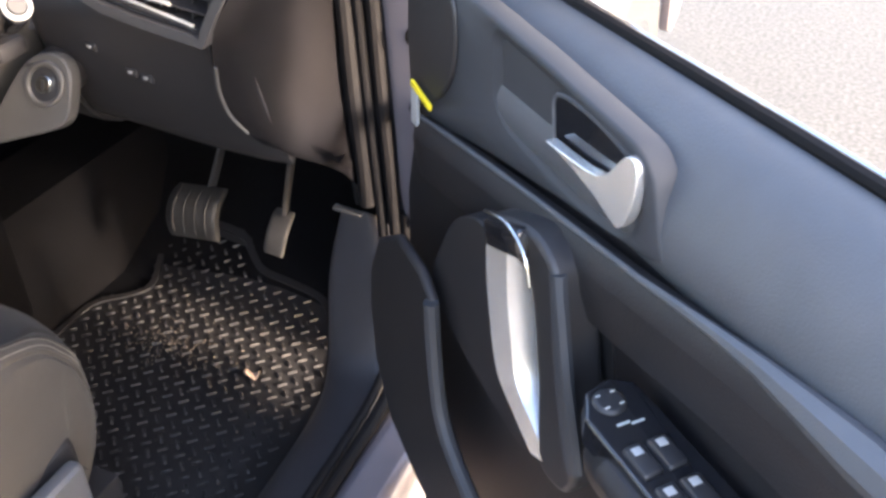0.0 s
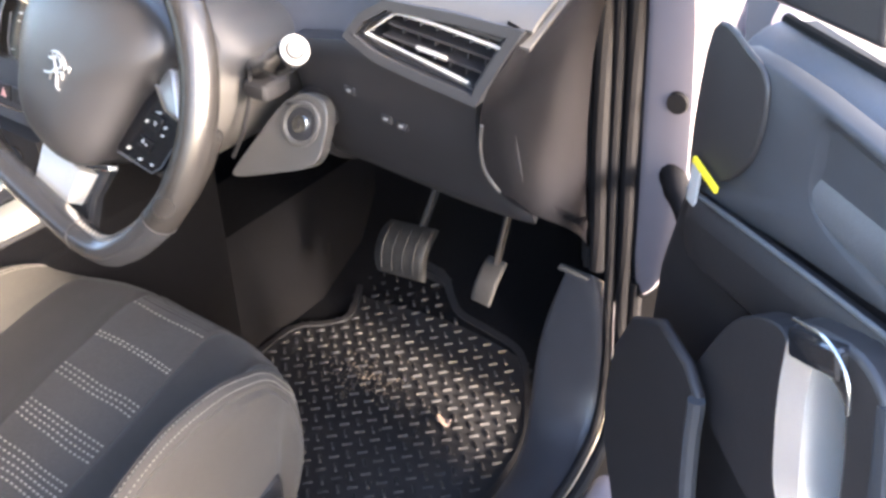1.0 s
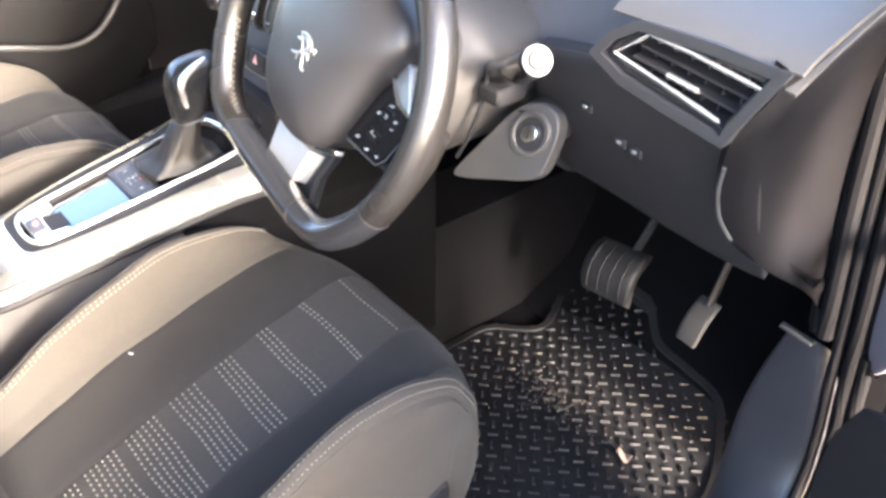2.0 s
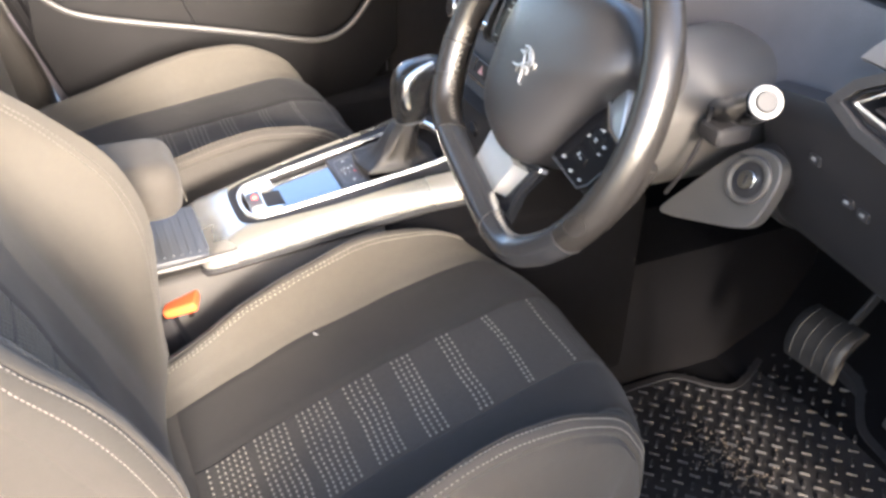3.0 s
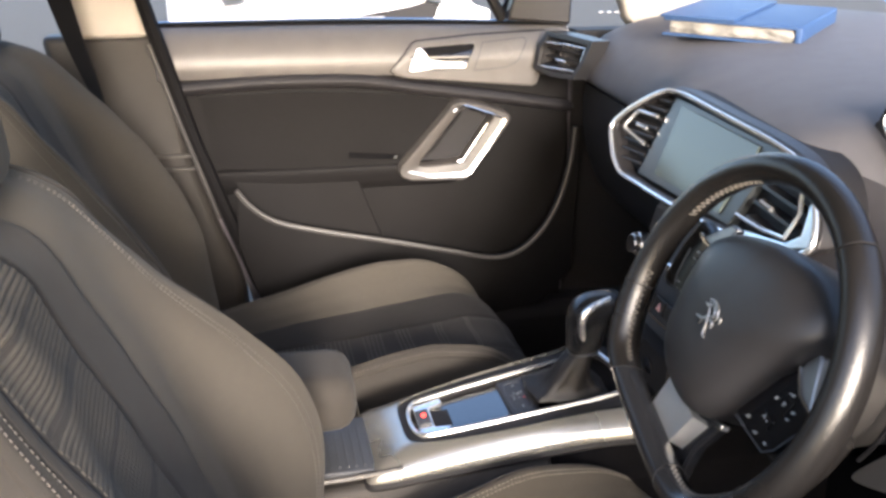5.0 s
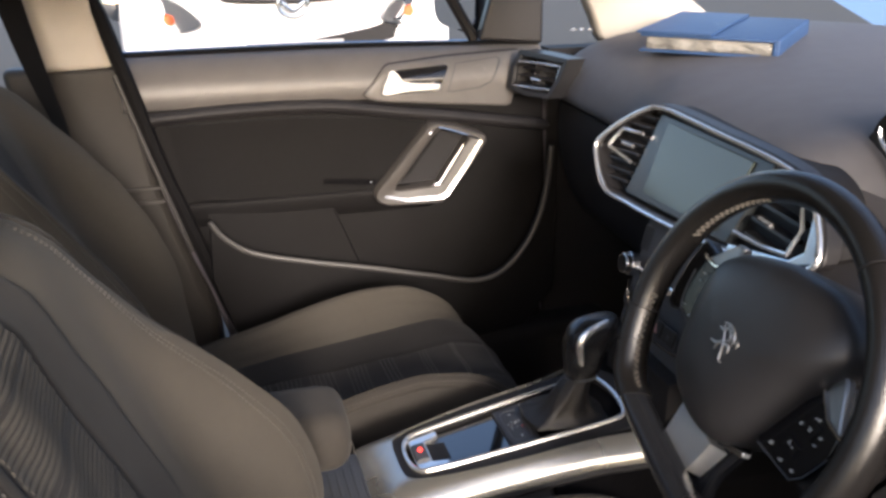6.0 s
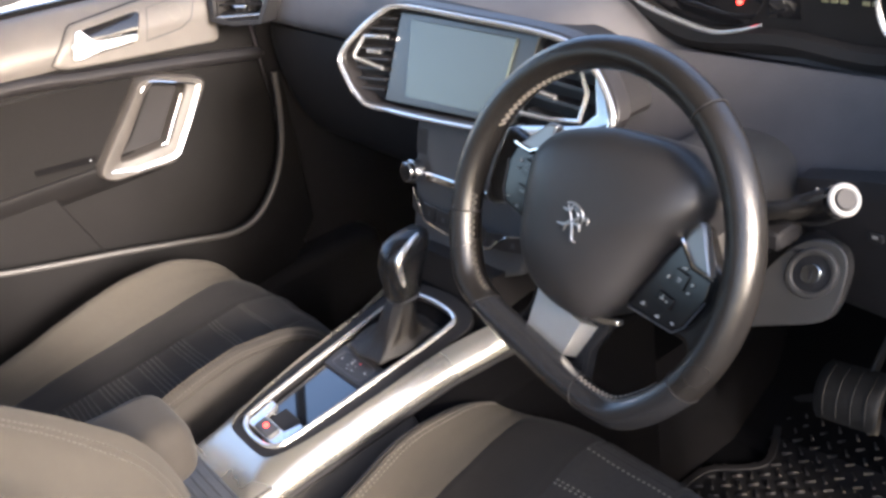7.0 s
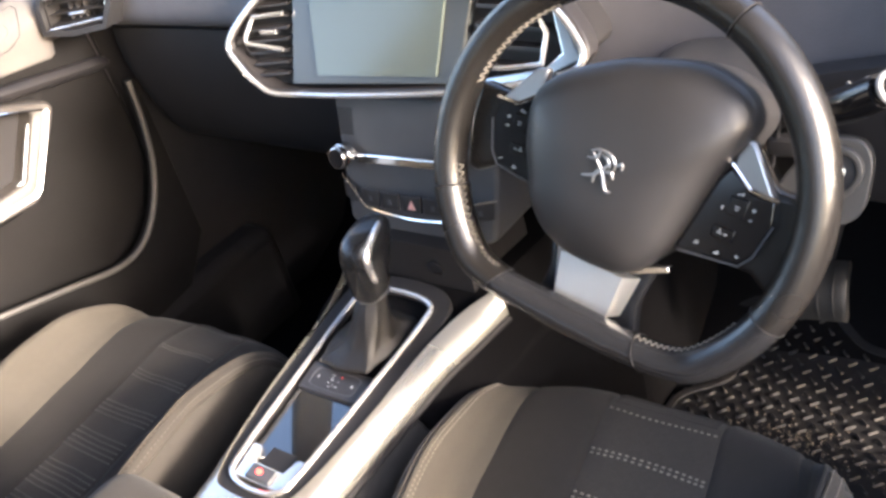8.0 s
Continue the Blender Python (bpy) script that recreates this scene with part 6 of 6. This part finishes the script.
        cup = smooth_outline(dense([(-0.080, 0.928), (-0.076, 0.948), (-0.054, 0.968), (0.052, 0.975), (0.056, 0.968), (0.034, 0.925), (-0.074, 0.9225)], 4), 56)
    cx_ = -0.7350 if driver else -0.7275
    if driver:
        P("lever_cup", prism(cup, side(cx_), 0.0, 0.0012), GLOSS)
    else:
        cr = radial(cup, (-0.012, 0.948), 72)
        P("lever_cup", skin([[bez(-0.012 + (u + 0.012) * f, 0.948 + (v - 0.948) * f, 0.0054) for u, v in cr] for f in (1.0, 0.75, 0.5, 0.25, 0.02)]), GLOSS, "dark gloss cup behind the lever")
    P("cup_edge", tube([(cx_ + 0.001, u, v) if driver else bez(u, v, 0.0050) for u, v in cup], 0.0016, 6, closed=True, up=(1, 0, 0)), SLATE if driver else DOORLIT)
    lever = smooth_outline([(0.029, 0.9375), (0.0, 0.9355), (-0.030, 0.931), (-0.050, 0.9255), (-0.060, 0.9255), (-0.066, 0.942), (-0.064, 0.963), (-0.058, 0.969), (-0.050, 0.966), (-0.037, 0.948), (-0.024, 0.9425), (0.0, 0.9395)] if driver else dense([(-0.081, 0.926), (-0.074, 0.944), (-0.064, 0.966), (-0.055, 0.969), (-0.047, 0.961), (-0.040, 0.948), (-0.02, 0.9435), (0.034, 0.940), (0.036, 0.934), (0.030, 0.928), (-0.027, 0.929), (-0.07, 0.923)], 2), 48)
    P("lever", prism(lever, lambda u, v, d: (-0.731 + d * (1 + 0.20 * (0.969 - v) / 0.01), u, v) if driver else (-0.727 - 7.2 * max(0, v - 0.935) ** 2 + d, u, v), 0.0, 0.005 if driver else 0.008), LEVERM, "chrome release lever", bevel=0.002)
    # cloth insert
    ins = smooth_outline([(-0.478, 0.878), (-0.47, 0.888), (-0.30, 0.890), (-0.12, 0.882), (0.0, 0.866), (0.03, 0.845), (0.0, 0.80), (-0.06, 0.742), (-0.20, 0.737), (-0.42, 0.742), (-0.455, 0.752), (-0.468, 0.80)], 60)
    if not driver:
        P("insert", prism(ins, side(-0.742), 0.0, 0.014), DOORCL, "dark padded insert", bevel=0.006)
    # armrest ledge; the driver's is a high shelf for the switches
    rings = []
    for i in range(25):
        if driver:
            y = lerp(-0.47, -0.082, i / 24)
            out = 0.078 * min(1, (24 - i + 2) / 5) ** 0.5
            z = 0.823 - 0.05 * (1 - min(1, (24 - i + 1) / 4))
            rings.append([Vector((-0.750, y, z + 0.004)), Vector((-0.750 + out * 0.6, y, z)), Vector((-0.750 + out * 0.93, y, z - 0.002)), Vector((-0.750 + out, y, z - 0.012)), Vector((-0.750 + out * 0.95, y, z - 0.04)), Vector((-0.75, y, 0.72))])
        else:
            y = lerp(-0.47, 0.03, i / 24)
            out = 0.008 * math.sin(math.pi * min(1, (i + 2) / 14) * 0.5)
            rings.append([Vector((-0.75, y, 0.742)), Vector((-0.733 + out * 0.5, y, 0.739)), Vector((-0.731 + out, y, 0.735)), Vector((-0.731 + out, y, 0.728)), Vector((-0.734 + out, y, 0.712)), Vector((-0.75, y, 0.66))])
    P("armrest", skin(rings), TRIM, "armrest ledge", subsurf=1)
    if driver:
        # pull: a broad front wing with a chrome lining and a slim rear bar
        wing = smooth_outline([(0.062, 0.852), (0.090, 0.846), (0.121, 0.817), (0.152, 0.752), (0.146, 0.735), (0.112, 0.714), (0.058, 0.702), (0.0, 0.697), (-0.024, 0.706), (0.006, 0.722), (0.031, 0.738), (0.047, 0.782), (0.056, 0.82)], 60)
        pull = P("pull", prism(wing, side(-0.745), 0.0, 0.045), DRIVLOW, "grip with chrome inside", bevel=0.006)
        rear = smooth_outline([(0.060, 0.866), (0.008, 0.886), (-0.024, 0.878), (-0.036, 0.850), (-0.052, 0.796), (-0.076, 0.738), (-0.072, 0.710), (-0.056, 0.699), (-0.034, 0.702), (-0.026, 0.735), (-0.020, 0.775), (-0.006, 0.83), (0.008, 0.852), (0.050, 0.850)], 60)
        P("rear_bar", prism(rear, side(-0.735), 0.0, 0.033), HARD, parent=pull, bevel=0.009)
        P("rear_bar_edge", tube(spline([(-0.7065, -0.026, 0.872), (-0.704, -0.040, 0.838), (-0.703, -0.056, 0.79), (-0.705, -0.074, 0.735)], 20), 0.0085, 8, flat=0.7), BEZPL, "paler rear edge", parent=pull)
        edge = spline([(0, 0.058, 0.852), (0, 0.055, 0.82), (0, 0.047, 0.784), (0, 0.031, 0.740), (0, 0.004, 0.722), (0, -0.026, 0.706)], 30)
        rings = [[Vector((-0.699, p.y, p.z)), Vector((-0.704, p.y - 0.022, p.z + 0.004)), Vector((-0.737, p.y - 0.034, p.z + 0.008)), Vector((-0.739, p.y + 0.01, p.z - 0.002)), Vector((-0.705, p.y + 0.01, p.z - 0.002))] for p in edge]
        P("pull_chrome", skin(rings), LEVERM, "chrome lining", parent=pull)
        P("pull_cap", round_box((0.020, 0.052, 0.022), (-0.704, 0.030, 0.866), 0.006, Matrix.Rotation(radians(-22), 3, "X")), GLOSS, "gloss black cap", parent=pull)
        P("cap_edge", tube(spline([(-0.694, 0.052, 0.876), (-0.693, 0.020, 0.886), (-0.693, -0.004, 0.878), (-0.694, -0.013, 0.856)], 16), 0.0014, 8), STEEL, "bright edge of the cap", parent=pull)
        P("pull_back", prism([(0.07, 0.86), (-0.03, 0.88), (-0.08, 0.72), (0.03, 0.70)], side(-0.746), 0.0, 0.006), DARK, parent=pull)
        lip = spline([(0, -0.425, 0.70), (0, -0.35, 0.62), (0, -0.22, 0.585), (0, -0.10, 0.575), (0, 0.0, 0.585), (0, 0.056, 0.602), (0, 0.096, 0.636), (0, 0.112, 0.699), (0, 0.117, 0.748)], 46)
        front = [(0.140, 0.764), (0.190, 0.768), (0.235, 0.736), (0.260, 0.685), (0.266, 0.63), (0.256, 0.565), (0.22, 0.512), (0.15, 0.488), (0.05, 0.475), (-0.25, 0.47), (-0.39, 0.49), (-0.43, 0.60)]
    else:
        # pull: a slanted closed grip
        mid = (0.008, 0.785)
        po = radial(dense([(-0.107, 0.733), (-0.052, 0.795), (-0.006, 0.849), (0.004, 0.862), (0.021, 0.868), (0.056, 0.862), (0.118, 0.840), (0.127, 0.828), (0.118, 0.812), (0.046, 0.716), (0.036, 0.706), (0.022, 0.702), (-0.080, 0.706), (-0.102, 0.716)], 4), mid, 96)
        pi_ = radial(dense([(-0.068, 0.738), (-0.040, 0.770), (0.016, 0.842), (0.034, 0.855), (0.090, 0.835), (0.076, 0.815), (0.027, 0.742), (-0.040, 0.738)], 4), mid, 96)
        rings = [[(x, u, v) for u, v in o] for o, x in ((po, -0.745), (po, -0.706), (shrink(po, 0.0035), -0.7005), (shrink(pi_, -0.0045), -0.7005), (shrink(pi_, -0.001), -0.7035), (pi_, -0.708), (pi_, -0.745))]
        pull = P("pull", skin(rings, caps=False), PULLPL, "slanted grip with bright inner faces", sharp=50)
        low_o = [(-0.088, 0.726), (-0.04, 0.7135), (0.030, 0.713), (0.043, 0.719), (0.087, 0.781), (0.113, 0.822), (0.114, 0.828)]
        low_i = [(-0.078, 0.734), (-0.043, 0.7375), (0.014, 0.741), (0.028, 0.744), (0.058, 0.791), (0.074, 0.814), (0.078, 0.819)]
        rings = [[(-0.6985, *o), (-0.7075, *i), (-0.715, *i), (-0.715, *o)] for o, i in zip(low_o, low_i)]
        P("pull_chrome", skin(rings), LEVERM, "bright inner face of the grip", parent=pull, sharp=25)
        P("pull_edge", tube(spline([(-0.7000, 0.006, 0.846), (-0.6995, 0.016, 0.855), (-0.6995, 0.030, 0.858), (-0.6995, 0.066, 0.846), (-0.700, 0.106, 0.831)], 24), 0.0021, 8), CHROME, "thin chrome upper edge", parent=pull)
        # flush black block; the slot's shaded depth is only in its colour
        P("slot_shade", block((0.004, 0.105, 0.011), (-0.7285, -0.150, 0.756), Matrix.Rotation(radians(-5), 3, "X")), CARPETSHD)
        P("slot_pin", round_box((0.004, 0.004, 0.004), (-0.7265, -0.108, 0.752), 0.0015), LEVERM)
        P("pull_back", prism(shrink(pi_, -0.006), side(-0.746), 0.0, 0.006), DARK, parent=pull)
        lip = spline([(0, -0.425, 0.715), (0, -0.40, 0.68), (0, -0.35, 0.645), (0, -0.25, 0.617), (0, -0.13, 0.590), (0, 0.0, 0.558), (0, 0.09, 0.537), (0, 0.15, 0.55), (0, 0.20, 0.60), (0, 0.232, 0.665), (0, 0.248, 0.74), (0, 0.254, 0.81)], 46)
        front = [(0.268, 0.81), (0.266, 0.50), (0.20, 0.42), (0.05, 0.40), (-0.25, 0.42), (-0.39, 0.47), (-0.43, 0.60)]
    # map pocket with a curved lip
    P("pocket_wall", prism([(p.y, p.z) for p in lip] + front, side(-0.70), 0.008 if driver else 0.0, 0.018 if driver else 0.022), TRIM, "map pocket wall", bevel=0.004 if driver else 0.006)
    P("pocket_side", tube([(-0.683 if driver else -0.679, p.y, p.z) for p in lip], 0.007 if driver else 0.0055, 8), BEZPL if driver else GREYPL, "pale pocket lip")
    P("speaker_grille", prism([(-0.43, 0.722), (-0.19, 0.722), (-0.125, 0.555), (-0.40, 0.60)], side(-0.742), 0.0, 0.012), DOORSHADE if not driver else HARD, "speaker grille panel", bevel=0.004)
    # window frame front post and mirror
    P("sail_panel", prism([(0.265, 1.0), (0.13, 1.012), (0.155, 1.10), (0.20, 1.16), (0.265, 1.14)], side(-0.80), 0.0, 0.03), HARD, "dark mirror triangle", bevel=0.006)
    mir = P("mirror_housing", skin([[Vector((x, y, z)) for y, z in ellipse(cy, 1.075, ry, rz, 24, 3.2)] for x, cy, ry, rz in ((-0.83, 0.23, 0.02, 0.02), (-0.87, 0.225, 0.05, 0.055), (-0.95, 0.215, 0.065, 0.082), (-1.05, 0.20, 0.065, 0.085), (-1.10, 0.195, 0.05, 0.07), (-1.12, 0.195, 0.02, 0.03))]), DARK if not driver else SLATE, "door mirror housing", subsurf=1)
    P("mirror_glass", prism(ellipse(-0.985, 1.075, 0.088, 0.064, 32, 3.5), lambda u, v, d: (u, 0.142 - 0.25 * (u + 0.985) * -1 - d, v), 0.0, 0.004), MIRROR, "mirror glass", parent=mir)
    P("front_post", tube([(-0.808, 0.13, 1.01), (-0.795, 0.075, 1.10), (-0.74, -0.03, 1.22), (-0.66, -0.15, 1.345)], 0.012, 8), DARK)
    P("top_frame", tube(spline([(-0.66, -0.15, 1.345), (-0.63, -0.35, 1.375), (-0.62, -0.58, 1.38), (-0.66, -0.64, 1.31), (-0.80, -0.59, 1.02)], 20), 0.014, 8), DARK)
    if driver:
        # window switches on the armrest shelf
        def ar(u, v, d):
            return (-0.705 + v, u, 0.8245 + d)
        sp = P("switch_panel", prism(dense([(-0.080, -0.010), (-0.090, -0.024), (-0.26, -0.028), (-0.28, -0.01), (-0.26, 0.020), (-0.105, 0.022), (-0.085, 0.010)], 4), ar, -0.02, 0.0015), GLOSS, "gloss black switch panel", bevel=0.002)
        for u in (-0.140, -0.171):
            for v in (-0.0075, 0.0095):
                P("window_switch", round_box((0.014, 0.024, 0.008), ar(u - 0.006, v, 0.0005), 0.003), HARD, parent=sp)
                P("mark", round_box((0.0062, 0.0056, 0.0012), ar(u, v, 0.0044), 0.0005), WHITEPL, parent=sp)
        kn = bmesh.new()
        bmesh.ops.create_cone(kn, cap_ends=True, segments=24, radius1=0.0115, radius2=0.0100, depth=0.004)
        kn.transform(Matrix.Translation(ar(-0.099, 0.001, 0.002)))
        P("mirror_knob", kn, HARD, parent=sp, bevel=0.002)
        for a in range(4):
            P("mark", round_box((0.0034, 0.0009, 0.0008), ar(-0.099 + 0.0075 * math.cos(a * math.pi / 2 + 0.8), 0.001 + 0.0075 * math.sin(a * math.pi / 2 + 0.8), 0.0042), 0.0003), MARK, parent=sp)
        for u, v in ((-0.117, 0.003), (-0.119, -0.006)):
            P("mark", round_box((0.009, 0.0016, 0.0008), ar(u, v, 0.0017), 0.0003), MARK, parent=sp)
        P("warning_label", round_box((0.002, 0.014, 0.036), (-0.7220, 0.238, 0.862), 0.0005), WHITEPL, "white label on the door edge")
        P("reflector", round_box((0.003, 0.040, 0.006), (-0.7215, 0.224, 0.879), 0.001, Matrix.Rotation(radians(10), 3, "X")), YELLOW, "yellow strip")
        root.matrix_basis = Matrix.Translation(HINGE) @ Matrix.Rotation(radians(OPEN), 4, "Z")
    return root


door(False)
door(True)

# ---- folder on the dashboard ----
bkf = thing("folder", "blue leatherette folder with flap, full of papers, on the dashboard", "folder", (-0.45, 0.5, 1.04))
FM = Matrix.Translation((-0.435, 0.474, 1.0330)) @ Matrix.Rotation(radians(45), 4, "Z") @ Matrix.Rotation(radians(1.2), 4, "X")
bx = lambda s, a, r: round_box(s, a, r)
part("cover", bx((0.225, 0.265, 0.004), (0, 0, 0.002), 0.0015), BLUE, bkf, m=FM)
part("page_block", bx((0.205, 0.252, 0.020), (0, 0, 0.014), 0.004), PAPER, bkf, "grey creased paper edges", m=FM)
part("spine", bx((0.012, 0.265, 0.030), (0.108, 0, 0.0155), 0.0055), BLUE, bkf, "rounded spine", m=FM)
part("cover", bx((0.218, 0.265, 0.005), (-0.002, 0, 0.0275), 0.002), BLUE, bkf, m=FM)
part("flap", bx((0.125, 0.270, 0.004), (-0.055, -0.001, 0.0325), 0.0015), BLUE, bkf, "closing flap", m=FM)
part("mark", bx((0.016, 0.004, 0.0006), (-0.01, -0.02, 0.0347), 0.0002), STEEL, bkf, m=FM)
crease = lambda u, v: (-0.100 + 0.203 * u, -0.1265 - 0.004 * noise.noise(Vector((u * 9, v * 2.5, 0.3))) - 0.002 * math.sin(math.pi * v), 0.0045 + 0.0205 * v)
part("page_block", patch(crease, 0, 1, 0, 1, 48, 10, thick=0.003, seam=0.001, edge=0.05), PAPER, bkf, "crumpled grey papers sticking out", m=FM)

# ---- parked cars outside ----
def parked_car(name, label, x, yc, paint, face):
    """The front end of a car that faces the passenger door."""
    root = thing(name, label, "car", (x, yc, 0))
    F = lambda u, v, d: (x + d - 0.25 * ((u) / 0.9) ** 4, yc + u, v + 0.07)
    rings = []
    for d, hw, zt, zb in ((0.0, 0.80, 0.62, 0.20), (-0.05, 0.86, 0.80, 0.2), (-0.15, 0.88, 0.92, 0.2), (-0.6, 0.89, 1.02, 0.22), (-1.1, 0.90, 1.08, 0.22), (-1.8, 0.9, 1.1, 0.22), (-4.2, 0.88, 1.0, 0.25)):
        rings.append([Vector((x + d, yc + hw * c, 0.07 + (zt + zb) / 2 + (zt - zb) / 2 * s)) for c, s in ellipse(0, 0, 1, 1, 36, 5)])
    part("body", skin(rings), paint, root, subsurf=1)
    rings = [[Vector((x + d, yc + hw * c, 1.0 + (zt - 1.0) * s)) for c, s in ellipse(0, 0, 1, 1, 28, 4)] for d, hw, zt in ((-1.0, 0.70, 1.05), (-1.7, 0.66, 1.45), (-2.3, 0.64, 1.52), (-3.2, 0.62, 1.48), (-4.0, 0.65, 1.1))]
    part("cabin", skin(rings), GLOSS, root, "dark glass cabin")
    part("lower_grille", prism(smooth_outline([(-0.40, 0.50), (0.0, 0.54), (0.40, 0.60), (0.56, 0.64), (0.54, 0.44), (0.40, 0.30), (-0.40, 0.28), (-0.52, 0.40)], 40), F, -0.08, 0.025), DARK, root, "black lower grille", bevel=0.01)
    part("upper_grille", prism(smooth_outline([(-0.36, 0.775), (-0.1, 0.762), (0.1, 0.762), (0.36, 0.785), (0.30, 0.76), (0.08, 0.745), (-0.08, 0.745), (-0.30, 0.755)], 32), F, -0.1, 0.012), DARK, root, bevel=0.006)
    part("number_plate", round_box((0.012, 0.50, 0.11), (x + 0.045, yc, 0.57), 0.004), WHITEPL, root)
    for k in range(6):
        part("plate_bar", round_box((0.004, 0.035, 0.07), (x + 0.053, yc - 0.17 + 0.068 * k, 0.57), 0.001), DARK, root)
    bd = [F(u, v, 0.03) for u, v in ellipse(0, 0.735, 0.075, 0.058, 28)]
    part("badge", tube(bd, 0.012, 8, closed=True), STEEL, root, "chrome oval badge")
    part("badge_wing", tube(spline([F(-0.06, 0.75, 0.03), F(0.0, 0.71, 0.03), F(0.06, 0.75, 0.03)], 12), 0.012, 8), STEEL, root)
    for s in (-1, 1):
        hp = [(0.46, 0.645), (0.56, 0.76), (0.80, 0.85), (0.95, 0.86), (0.99, 0.75), (0.85, 0.64), (0.65, 0.60)]
        hl = part("headlight", prism(smooth_outline([(s * u, v) for u, v in hp], 36), F, -0.1, 0.03), DULLCHR, root, "clear glass headlight", bevel=0.01)
        part("lens", prism(smooth_outline([(s * u, v) for u, v in hp], 36), F, 0.03, 0.04), LENS, hl)
        for u, v, r, mt in ((0.86, 0.745, 0.085, CHROME), (0.72, 0.70, 0.05, CHROME), (0.62, 0.672, 0.042, ORANGE)):
            part("reflector", tube([F(s * u, v, 0.02), F(s * u, v, 0.036)], [r, r * 0.6], 18, up=(0, 0, 1)), mt, hl)
    for yy in (-0.80, 0.80):
        for xx in (-0.85, -3.4):
            w = part("wheel", tube([(x + xx, yc + yy - 0.1, 0.31), (x + xx, yc + yy + 0.1, 0.31)], 0.31, 28, up=(0, 0, 1)), TYRE, root, bevel=0.02)
            part("rim", tube([(x + xx, yc + yy - 0.105, 0.31), (x + xx, yc + yy + 0.105, 0.31)], 0.2, 24, up=(0, 0, 1)), STEEL, w)
    return root


parked_car("white_car", "white parked car seen from the front", -3.9, 0.10, WHITEP, 1)
